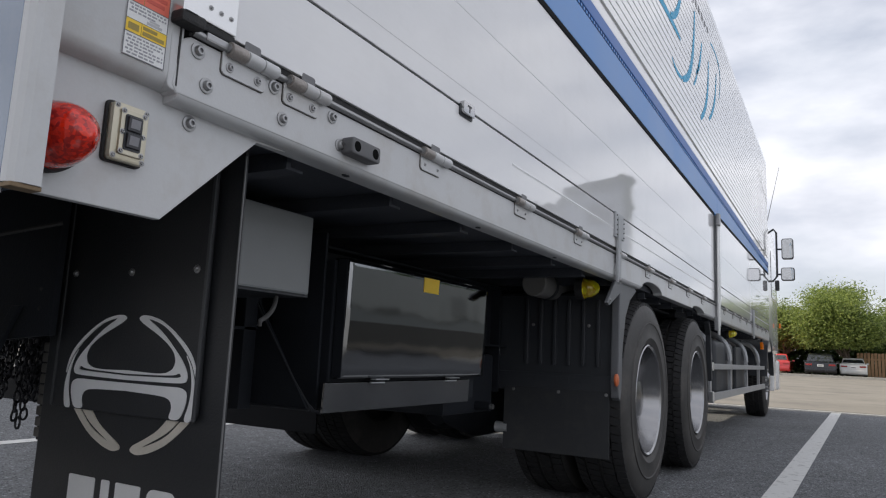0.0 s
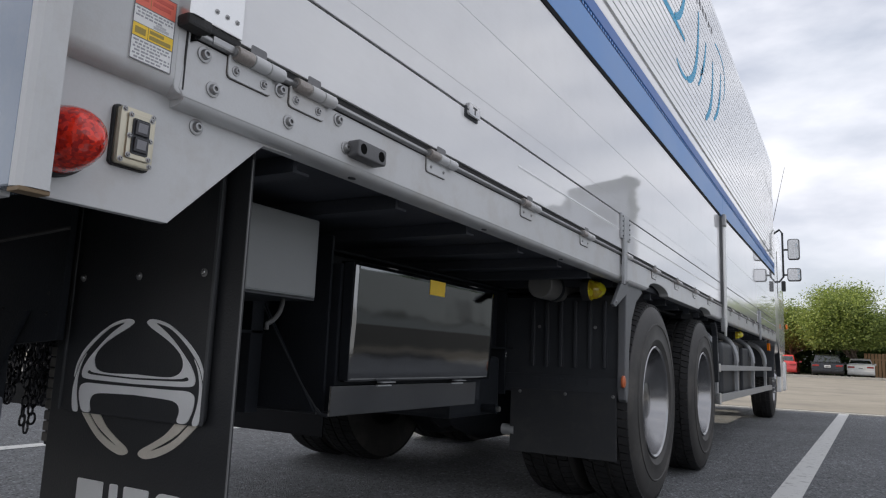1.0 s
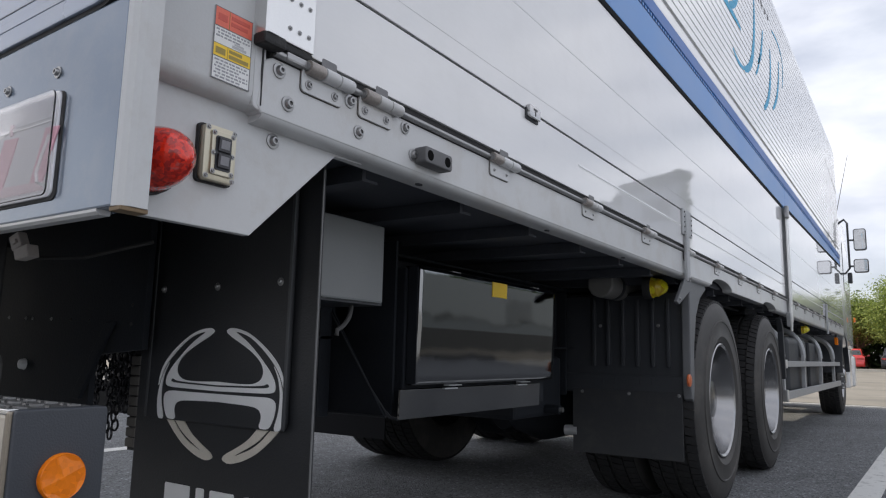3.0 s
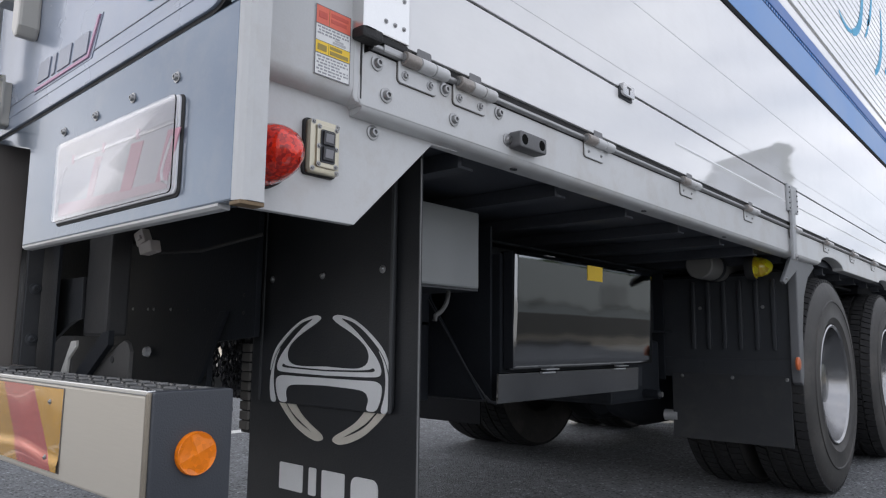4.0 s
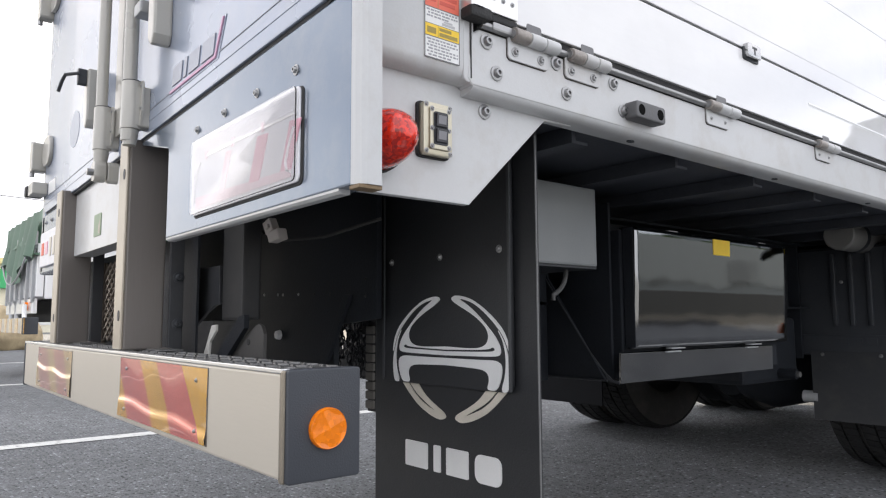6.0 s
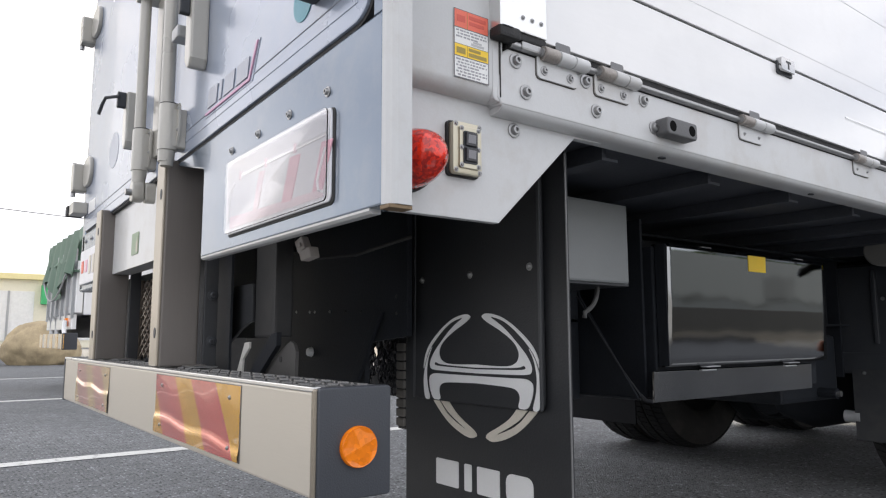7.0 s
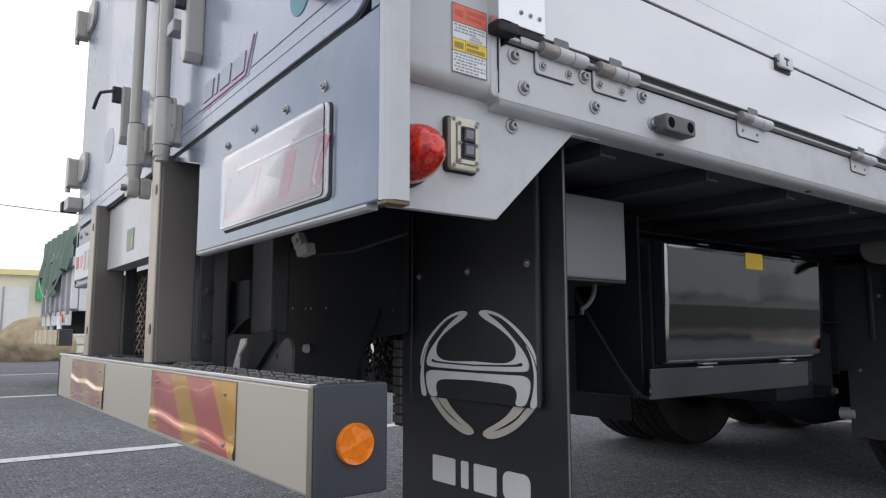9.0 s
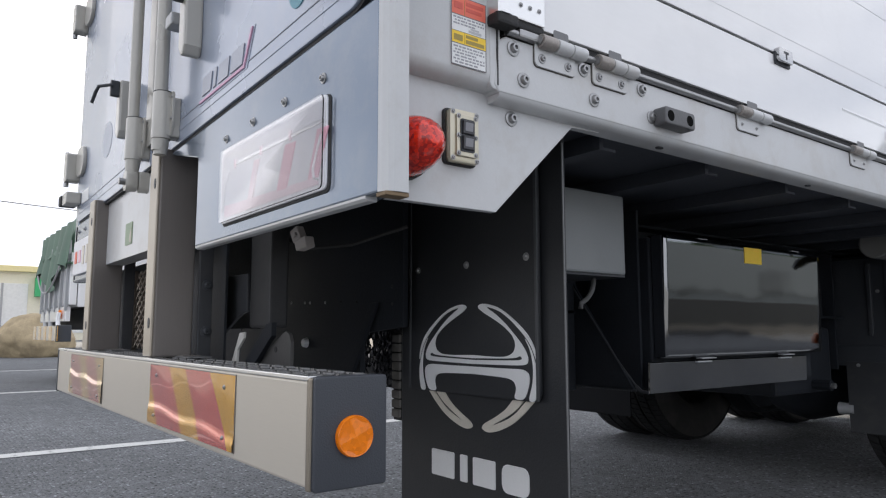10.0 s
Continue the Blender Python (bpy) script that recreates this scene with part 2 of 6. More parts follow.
def asphalt_material():
    m = bpy.data.materials.new("asphalt")
    m.use_nodes = True
    n, l = m.node_tree.nodes, m.node_tree.links
    b = n["Principled BSDF"]
    b.inputs["Roughness"].default_value = 0.86
    tc = n.new("ShaderNodeTexCoord")
    big = n.new("ShaderNodeTexNoise")
    big.inputs["Scale"].default_value, big.inputs["Detail"].default_value = 0.45, 8
    mid = n.new("ShaderNodeTexNoise")
    mid.inputs["Scale"].default_value, mid.inputs["Detail"].default_value = 9, 6
    stone = n.new("ShaderNodeTexVoronoi")
    stone.voronoi_dimensions = "2D"
    stone.inputs["Scale"].default_value = 95
    for q in (big, mid, stone):
        l.new(tc.outputs["Object"], q.inputs["Vector"])
    ramp = n.new("ShaderNodeValToRGB")
    ramp.color_ramp.elements[0].position, ramp.color_ramp.elements[0].color = 0.25, (0.117, 0.1225, 0.129, 1)
    ramp.color_ramp.elements[1].position, ramp.color_ramp.elements[1].color = 0.75, (0.203, 0.211, 0.219, 1)
    l.new(big.outputs["Fac"], ramp.inputs["Fac"])
    sep = n.new("ShaderNodeSeparateColor")
    l.new(stone.outputs["Color"], sep.inputs["Color"])
    speck = n.new("ShaderNodeMapRange")
    speck.inputs["From Min"].default_value, speck.inputs["From Max"].default_value = 0.0, 1.0
    speck.inputs["To Min"].default_value, speck.inputs["To Max"].default_value = 0.72, 1.28
    l.new(sep.outputs["Red"], speck.inputs["Value"])
    md = n.new("ShaderNodeMapRange")
    md.inputs["To Min"].default_value, md.inputs["To Max"].default_value = 0.65, 1.35
    l.new(mid.outputs["Fac"], md.inputs["Value"])
    mu = n.new("ShaderNodeMath")
    mu.operation = "MULTIPLY"
    l.new(speck.outputs["Result"], mu.inputs[0])
    l.new(md.outputs["Result"], mu.inputs[1])
    sc = n.new("ShaderNodeVectorMath")
    sc.operation = "SCALE"
    l.new(ramp.outputs["Color"], sc.inputs[0])
    l.new(mu.outputs[0], sc.inputs["Scale"])
    # scattered dark chippings and pale ones
    chip = n.new("ShaderNodeTexVoronoi")
    chip.voronoi_dimensions = "2D"
    chip.inputs["Scale"].default_value = 38
    l.new(tc.outputs["Object"], chip.inputs["Vector"])
    near = n.new("ShaderNodeMapRange")
    near.inputs["From Min"].default_value, near.inputs["From Max"].default_value = 0.20, 0.30
    near.inputs["To Min"].default_value, near.inputs["To Max"].default_value = 0.0, 1.0
    l.new(chip.outputs["Distance"], near.inputs["Value"])
    csep = n.new("ShaderNodeSeparateColor")
    l.new(chip.outputs["Color"], csep.inputs["Color"])
    pick = n.new("ShaderNodeValToRGB")
    for pos, v in ((0.14, 2.2), (0.18, 1.0), (0.64, 1.0), (0.68, 0.22)):
        e = pick.color_ramp.elements.new(pos)
        e.color = (v, v, v, 1)
    pick.color_ramp.elements[0].color = (2.2, 2.2, 2.2, 1)
    pick.color_ramp.elements[5].color = (0.22, 0.22, 0.22, 1)
    l.new(csep.outputs["Green"], pick.inputs["Fac"])
    cmix = n.new("ShaderNodeMix")
    l.new(near.outputs["Result"], cmix.inputs["Factor"])
    l.new(pick.outputs["Color"], cmix.inputs["A"])
    cmix.inputs["B"].default_value = 1.0
    sc2 = n.new("ShaderNodeVectorMath")
    sc2.operation = "SCALE"
    l.new(sc.outputs["Vector"], sc2.inputs[0])
    l.new(cmix.outputs["Result"], sc2.inputs["Scale"])
    l.new(sc2.outputs["Vector"], b.inputs["Base Color"])
    bp = n.new("ShaderNodeBump")
    bp.inputs["Strength"].default_value, bp.inputs["Distance"].default_value = 1.0, 0.008
    l.new(stone.outputs["Distance"], bp.inputs["Height"])
    l.new(bp.outputs["Normal"], b.inputs["Normal"])
    return m


def line_material():
    m = bpy.data.materials.new("road_paint")
    m.use_nodes = True
    n, l = m.node_tree.nodes, m.node_tree.links
    b = n["Principled BSDF"]
    b.inputs["Roughness"].default_value = 0.75
    tc = n.new("ShaderNodeTexCoord")
    a = n.new("ShaderNodeTexNoise")
    a.inputs["Scale"].default_value, a.inputs["Detail"].default_value = 14, 9
    a.inputs["Roughness"].default_value = 0.75
    l.new(tc.outputs["Object"], a.inputs["Vector"])
    ramp = n.new("ShaderNodeValToRGB")
    ramp.color_ramp.elements[0].position, ramp.color_ramp.elements[0].color = 0.30, (0.12, 0.12, 0.12, 1)
    ramp.color_ramp.elements[1].position, ramp.color_ramp.elements[1].color = 0.46, (0.62, 0.62, 0.60, 1)
    l.new(a.outputs["Fac"], ramp.inputs["Fac"])
    l.new(ramp.outputs["Color"], b.inputs["Base Color"])
    bp = n.new("ShaderNodeBump")
    bp.inputs["Strength"].default_value, bp.inputs["Distance"].default_value = 0.5, 0.003
    l.new(a.outputs["Fac"], bp.inputs["Height"])
    l.new(bp.outputs["Normal"], b.inputs["Normal"])
    return m


ASPHALT, LINE = asphalt_material(), line_material()


def leaf_material(name, a, b_):
    m = bpy.data.materials.new(name)
    m.use_nodes = True
    n, l = m.node_tree.nodes, m.node_tree.links
    b = n["Principled BSDF"]
    b.inputs["Roughness"].default_value = 0.55
    g = n.new("ShaderNodeNewGeometry")
    ramp = n.new("ShaderNodeValToRGB")
    ramp.color_ramp.elements[0].color = (*a, 1)
    ramp.color_ramp.elements[1].color = (*b_, 1)
    l.new(g.outputs["Random Per Island"], ramp.inputs["Fac"])
    l.new(ramp.outputs["Color"], b.inputs["Base Color"])
    tr = n.new("ShaderNodeBsdfTranslucent")
    l.new(ramp.outputs["Color"], tr.inputs["Color"])
    mx = n.new("ShaderNodeMixShader")
    mx.inputs["Fac"].default_value = 0.4
    l.new(b.outputs["BSDF"], mx.inputs[1])
    l.new(tr.outputs["BSDF"], mx.inputs[2])
    l.new(mx.outputs["Shader"], n["Material Output"].inputs["Surface"])
    return m


LEAF = leaf_material("leaves", (0.085, 0.140, 0.032), (0.36, 0.43, 0.115))
LEAF_DARK = leaf_material("dark_leaves", (0.03, 0.06, 0.015), (0.07, 0.12, 0.03))


# ---- mesh helpers ----
def part(name, bm, mat, parent=None, label="", smooth=False):
    me = bpy.data.meshes.new(name)
    bmesh.ops.recalc_face_normals(bm, faces=bm.faces[:])
    for f in bm.faces:
        f.smooth = smooth
    bm.to_mesh(me)
    bm.free()
    me.materials.append(mat)
    ob = new(name, me)
    if parent:
        ob.parent = parent
        ob.matrix_parent_inverse = parent.matrix_world.inverted() if parent.type != "EMPTY" else Matrix.Translation(-parent.location)
    if label:
        tagged(ob, label)
    if smooth:
        me.set_sharp_from_angle(angle=radians(40))
    return ob


def share(name, me, parent, m, label=""):
    """Another object on the mesh of an earlier piece, at world pose m."""
    ob = new(name, me)
    ob.parent = parent
    ob.matrix_parent_inverse = Matrix.Translation(-parent.location) if parent.type == "EMPTY" else Matrix.Identity(4)
    ob.matrix_basis = m
    if label:
        tagged(ob, label)
    return ob


def thing(name, loc, label, category, group=""):
    e = new(name)
    e.location = loc
    e.empty_display_size = 0.2
    tagged(e, label, category, group)
    bpy.context.view_layer.update()
    return e


def bev(bm, w, seg=2, ang=30):
    if w <= 0:
        return bm
    es = [e for e in bm.edges if len(e.link_faces) == 2 and e.calc_face_angle(0) > radians(ang)]
    bmesh.ops.bevel(bm, geom=es, offset=w, segments=seg, profile=0.6, affect="EDGES", clamp_overlap=True)
    return bm


def add_box(bm, lo, hi):
    g = bmesh.ops.create_cube(bm, size=1)["verts"]
    for v in g:
        v.co = Vector([lo[i] + (v.co[i] + 0.5) * (hi[i] - lo[i]) for i in range(3)])
    return g


def box(lo, hi, w=0.0, seg=2):
    bm = bmesh.new()
    add_box(bm, lo, hi)
    return bev(bm, w, seg)


def place(axis, p, q, a):
    return {"x": (a, p, q), "y": (p, a, q), "z": (p, q, a)}[axis]


def prism(pts, axis, a, b, w=0.0, seg=2, bm=None):
    """A flat outline, swept along one axis from a to b."""
    own = bm is None
    bm = bm or bmesh.new()
    va = [bm.verts.new(place(axis, p, q, a)) for p, q in pts]
    vb = [bm.verts.new(place(axis, p, q, b)) for p, q in pts]
    bm.faces.new(va)
    bm.faces.new(vb[::-1])
    k = len(pts)
    for i in range(k):
        bm.faces.new((va[i], vb[i], vb[(i + 1) % k], va[(i + 1) % k]))
    if own:
        bmesh.ops.recalc_face_normals(bm, faces=bm.faces[:])
        bev(bm, w, seg)
    return bm


def rounded(u0, v0, u1, v1, r, k=5, corners=(1, 1, 1, 1)):
    """Outline of a rectangle with rounded corners, from (u0, v0) round."""
    pts = []
    for (cu, cv, a0), on in zip(((u0 + r, v0 + r, 180), (u1 - r, v0 + r, 270), (u1 - r, v1 - r, 0), (u0 + r, v1 - r, 90)), corners):
        if on:
            pts += [(cu + r * math.cos(radians(a0 + 90 * i / k)), cv + r * math.sin(radians(a0 + 90 * i / k))) for i in range(k + 1)]
        else:
            pts.append((u0 if a0 in (180, 90) else u1, v0 if a0 in (180, 270) else v1))
    return pts


def cyl(p, q, r, r2=None, n=16, bm=None, w=0.0):
    own = bm is None
    bm = bm or bmesh.new()
    p, q = Vector(p), Vector(q)
    d = q - p
    m = Matrix.Translation((p + q) / 2) @ d.to_track_quat("Z", "Y").to_matrix().to_4x4()
    bmesh.ops.create_cone(bm, cap_ends=True, segments=n, radius1=r, radius2=r if r2 is None else r2, depth=d.length, matrix=m)
    if own and w:
        bev(bm, w, 2, 50)
    return bm


def lathe(profile, origin, axis, n=24, bm=None, close=False, caps=True):
    """Profile of (distance along axis, radius), turned round an axis ('x', 'y' or 'z')."""
    bm = bm or bmesh.new()
    o = Vector(origin)
    rings = []
    for d, r in profile:
        ring = []
        for i in range(n):
            a = 2 * math.pi * i / n
            c, s_ = r * math.cos(a), r * math.sin(a)
            v = {"x": (d, c, s_), "y": (c, d, s_), "z": (c, s_, d)}[axis]
            ring.append(bm.verts.new(o + Vector(v)))
        rings.append(ring)
    for a, b in zip(rings, rings[1:]):
        for i in range(n):
            bm.faces.new((a[i], a[(i + 1) % n], b[(i + 1) % n], b[i]))
    if close:
        for i in range(n):
            a, b = rings[-1], rings[0]
            bm.faces.new((a[i], a[(i + 1) % n], b[(i + 1) % n], b[i]))
    elif caps:
        for ring in (rings[0], rings[-1]):
            if profile[rings.index(ring)][1] > 1e-5:
                bm.faces.new(ring)
    return bm


def tube(points, r, n=8, bm=None, flat=None):
    """A round bar along a bent line; flat: half sizes (a, b) of a flat bar."""
    bm = bm or bmesh.new()
    pts = [Vector(p) for p in points]
    rings = []
    up = Vector((0.31, 0.17, 0.93)).normalized()
    for i, p in enumerate(pts):
        d = (pts[min(i + 1, len(pts) - 1)] - pts[max(i - 1, 0)]).normalized()
        u = d.cross(up).normalized()
        v = u.cross(d)
        rings.append([bm.verts.new(p + r * (math.cos(2 * math.pi * k / n) * u + math.sin(2 * math.pi * k / n) * v)) for k in range(n)])
    for a, b in zip(rings, rings[1:]):
        for k in range(n):
            bm.faces.new((a[k], a[(k + 1) % n], b[(k + 1) % n], b[k]))
    bm.faces.new(rings[0][::-1])
    bm.faces.new(rings[-1])
    return bm


def arc_pts(p0, p1, p2, k=8):
    """Points of a smooth curve from p0 to p2, drawn towards p1."""
    p0, p1, p2 = Vector(p0), Vector(p1), Vector(p2)
    return [(1 - t) ** 2 * p0 + 2 * t * (1 - t) * p1 + t * t * p2 for t in (i / k for i in range(k + 1))]


def bolt_mesh(r=0.011):
    """A washer with a button-head bolt; it stands out along +x."""
    h = r / 0.0135
    bm = lathe([(0, r), (0.0025 * h, r), (0.003 * h, r * 0.9)], (0, 0, 0), "x", 18)
    lathe([(0.0028 * h, r * 0.66), (0.007 * h, r * 0.62), (0.0095 * h, r * 0.5), (0.0098 * h, r * 0.30), (0.006 * h, r * 0.28)], (0, 0, 0), "x", 14, bm)
    me = bpy.data.meshes.new("bolt")
    bmesh.ops.recalc_face_normals(bm, faces=bm.faces[:])
    for f in bm.faces:
        f.smooth = True
    bm.to_mesh(me)
    bm.free()
    me.set_sharp_from_angle(angle=radians(35))
    me.materials.append(ZINC)
    return me


BOLT, SMALL_BOLT = bolt_mesh(0.0135), bolt_mesh(0.0085)
TINY_BOLT = bolt_mesh(0.0045)
SMALL_DARK_BOLT = TINY_BOLT.copy()
SMALL_DARK_BOLT.materials.clear()
SMALL_DARK_BOLT.materials.append(RUBBER)
FACE_X = Matrix.Identity(4)                       # stands out along +x
FACE_BACK = Matrix.Rotation(radians(-90), 4, "Z")   # stands out along -y


def bolts(parent, places, turn, me, label=""):
    for p in places:
        share("bolt", me, parent, Matrix.Translation(p) @ turn, label)


# ---- ground ----
def ground_height(y):
    return 0.0 if y < 14 else (y - 14) * 0.009 if y < 60 else 46 * 0.009


bm = bmesh.new()
xs = [-1500, -200, -60, -25, -10, -4, 0, 4, 10, 25, 60, 200, 1500]
ys = [-1500, -200, -60, -20, -8, 0, 8, 14, 24, 36, 48, 60, 200, 1500]
rows_ = [[bm.verts.new((x, y, ground_height(y))) for x in xs] for y in ys]
for a, b in zip(rows_, rows_[1:]):
    for i in range(len(xs) - 1):
        bm.faces.new((a[i], a[i + 1], b[i + 1], b[i]))
tagged(part("ground", bm, ASPHALT), "weathered grey asphalt of a lorry park", "ground", "", "structure")


def ground_line(name, a, b, w):
    a, b = Vector((*a, 0)), Vector((*b, 0))
    d = (b - a).normalized()
    s = Vector((-d.y, d.x, 0)) * w / 2
    bm = bmesh.new()
    n = 8
    last = None
    for i in range(n + 1):
        p = a.lerp(b, i / n)
        z = Vector((0, 0, ground_height(p.y) + 0.004))
        pair = (bm.verts.new(p + s + z), bm.verts.new(p - s + z))
        if last:
            bm.faces.new((last[0], last[1], pair[1], pair[0]))
        last = pair
    return tagged(part(name, bm, LINE), "worn white painted parking bay line on asphalt", "road marking", "bay lines", "structure")


ground_line("bay_line", (0.448, 0.0), (0.815, 13.6), 0.150)
ground_line("bay_line", (-4.09, -3.0), (-3.90, 14), 0.15)
ground_line("bay_line", (-9.0, -3.0), (-8.9, 14), 0.16)
ground_line("bay_line", (-14.3, -3.0), (-14.6, 14), 0.16)
ground_line("bay_line", (-3.9, 13.7), (6.0, 14.0), 0.13)

# worn asphalt of the drive lane beyond the bays; sunlight is put into its pale colour
bm = bmesh.new()
ys = [14.05, 24, 36, 48, 60, 90]
rows_ = [[bm.verts.new((x, y, ground_height(y) + 0.004)) for x in (-60, -10, 0, 10, 60)] for y in ys]
for a, b in zip(rows_, rows_[1:]):
    for i in range(4):
        bm.faces.new((a[i], a[i + 1], b[i + 1], b[i]))
tagged(part("road", bm, material("sunlit_tone_asphalt", (0.225, 0.21, 0.182), 0.9, 0, 0, 0.2, 0.35, 14, 0.05, stretch=(0.35, 1, 1), dirt=(0.10, 0.098, 0.094), dirt_amount=0.75)), "worn asphalt drive lane across the lot, coloured pale as if sunlit", "road", "", "structure")

# ---- the truck ----
truck = thing("wing_body_truck", (-1.03, 5.0, 0), "long white wing-body lorry with a blue stripe, parked in a bay", "truck")
XL, YF = -2.13, 10.95                # the body's far side and its front end

# cargo body: rear frame, corner posts, floor, roof
def door_line(x):
    """Height of the gap under the doors, which hang a little low on the far side."""
    return 1.1745 + 0.0265 * (x + 0.45)


part("rear_frame_panel", prism([(-0.69, 0.912), (0.064, 0.912), (0.064, door_line(0.064)), (-0.889, door_line(-0.889)), (-0.889, 1.157), (-0.698, 1.112), (-0.69, 1.105)], "y", 0.0, 0.035, 0.004), SILVER, truck, "silver-grey lower rear panel")
part("rear_frame_panel", prism([(XL, 0.912), (-1.69, 0.912), (-1.69, door_line(-1.69)), (XL, door_line(XL))], "y", 0.0, 0.035, 0.006), SILVER, truck, "silver-grey lower rear panel")
part("recessed_panel", prism([(-1.64, 0.945), (-0.962, 0.945), (-0.962, door_line(-0.962) + 0.004), (-1.64, door_line(-1.64) + 0.004)], "y", 0.0135, 0.07, 0.001), SILL_GREY, truck)
part("rear_sill", box((XL, 0.075, 1.10), (-0.075, 0.26, 1.165)), FRAME_BLACK, truck)
part("frame_infill", box((-0.965, 0.068, 1.10), (-0.69, 0.0745, 1.160)), DOOR_SILVER, truck)
# lip under the rear panel
bm = bmesh.new()
prism([(0.0005, 0.918), (0.0015, 0.909), (0.006, 0.9055), (0.020, 0.9055), (0.020, 0.912), (0.012, 0.918)], "x", -0.69, 0.030, 0, 2, bm)
part("panel_lip", bm, SILL_GREY, truck)
# corner post: folded sheet, open below
post_outline = [(0.0645, -0.001), (0.073, 0.001), (0.081, 0.006), (0.084, 0.014), (0.084, 0.036), (0.075, 0.040), (0.075, 0.014), (0.070, 0.009), (0.0645, 0.009)]
bm = prism([(x, y) for x, y in post_outline], "z", 0.912, 3.80)
part("corner_post", bm, SILL_GREY, truck, "grey-white folded corner post")
part("corner_post_core", box((-0.05, 0.038, 0.93), (0.0, 0.07, 3.8)), SILL_GREY, truck)
part("corner_post", box((XL - 0.02, 0.0, 0.912), (XL + 0.045, 0.05, 3.8), 0.01), SILVER, truck)
part("post_foot", box((0.058, 0.001, 0.9062), (0.0825, 0.038, 0.9117), 0.001), material("bare_brown_primer", (0.20, 0.14, 0.08), 0.7), truck)

# corner pillar on the side, with its rounded foot
bm = prism([(-0.06, 1.127), (-0.022, 1.129), (-0.010, 1.132), (-0.003, 1.140), (0.0, 1.152), (0.0, 3.80), (-0.06, 3.80)], "y", 0.07, 0.268)
part("corner_pillar", bm, SILL_GREY, truck, "grey-white side corner pillar with a rounded foot", True)
part("pillar_edge", prism(rounded(0.255, 1.128, 0.278, 3.80, 0.010, 3), "x", -0.05, 0.0015, 0.004), SILL_GREY, truck)

# gusset plate under the pillar
gus = prism([(0.045, 0.927), (0.292, 0.927), (0.485, 1.108), (0.560, 1.1105), (0.570, 1.118), (0.50, 1.13), (0.045, 1.13)], "x", -0.045, -0.030, 0.0015)
gusset = part("gusset_plate", gus, SILL_GREY, truck, "light grey folded gusset plate")
bolts(gusset, [(-0.030, 0.329, 1.096)], FACE_X, BOLT)

# roof, bulkhead and the inner core
BEAM_GREY = material("dusty_beam_black", (0.050, 0.055, 0.067), 0.6, 0, 0, 0.2, 5, 120, 0.03)
part("roof", prism([(XL + 0.06, 3.80), (XL + 0.14, 3.87), (-0.12, 3.87), (-0.04, 3.80)], "y", 0.0, YF, 0.01), WING_WHITE, truck)
part("front_bulkhead", box((XL, YF - 0.06, 1.12), (-0.002, YF, 3.80), 0.02), WING_WHITE, truck)
part("body_core", box((XL + 0.03, 0.10, 1.165), (-0.06, YF - 0.08, 3.79)), FRAME_BLACK, truck)
part("far_side_wall", box((XL - 0.01, 0.05, 1.12), (XL + 0.02, YF - 0.05, 3.79), 0.004), WHITE_PANEL, truck)
part("floor_underside", box((XL + 0.02, 0.26, 1.135), (-0.062, YF - 0.06, 1.164)), BEAM_GREY, truck)
for i in range(26):
    y = 0.62 + i * 0.38
    part("cross_beam", prism([(y, 1.098), (y + 0.05, 1.098), (y + 0.05, 1.104), (y + 0.012, 1.104), (y + 0.012, 1.134), (y, 1.134)], "x", XL + 0.05, -0.078), BEAM_GREY, truck)

# ---- rear doors ----
FOLD_SHADOW = material("fold_shadow_grey", (0.23, 0.25, 0.29), 0.5)


def door_outline(x0, x1, gap, top, r, rounds):
    """Outline of a door leaf whose bottom follows the gap; rounds: (left, right) rounded lower corner."""
    pts = [(p, q) for p, q in rounded(x0, 0.0, x1, top, r, 6, (rounds[0], rounds[1], rounds[1], rounds[0]))]
    return [(p, q + (door_line(p) + gap) * (1 - q / top)) for p, q in pts]


for x0, x1, r in ((-1.055, 0.031, (0, 1)), (XL + 0.03, -1.075, (1, 0))):
    seal = part("door_seal", prism(door_outline(x0 - 0.005, x1 + 0.006, 0.001, 3.75, 0.05, r), "y", 0.0015, 0.012), RUBBER, truck, "black rubber door seal")
    leaf = part("rear_door", prism(door_outline(x0, x1, 0.0075, 3.74, 0.045, r), "y", -0.004, 0.02, 0.003), DOOR_SILVER, truck, "closed silver-grey rear door leaf")
    # the fold line is a thin strip in shadow grey
    for name, lo, hi, out, mat in (("door_rib", 0.036, 0.050, -0.0052, DOOR_SILVER), ("door_fold_shade", 0.062, 0.0642, -0.0052, FOLD_SHADOW)):
        a, b = x0 + 0.02, x1 - 0.03
        part(name, prism([(a, door_line(a) + lo), (b, door_line(b) + lo), (b, door_line(b) + hi), (a, door_line(a) + hi)], "y", out, -0.003, 0.001), mat, leaf)
part("door_frame", box((0.039, 0.0, 1.1885), (0.064, 0.03, 3.8), 0.002), SILVER, truck)


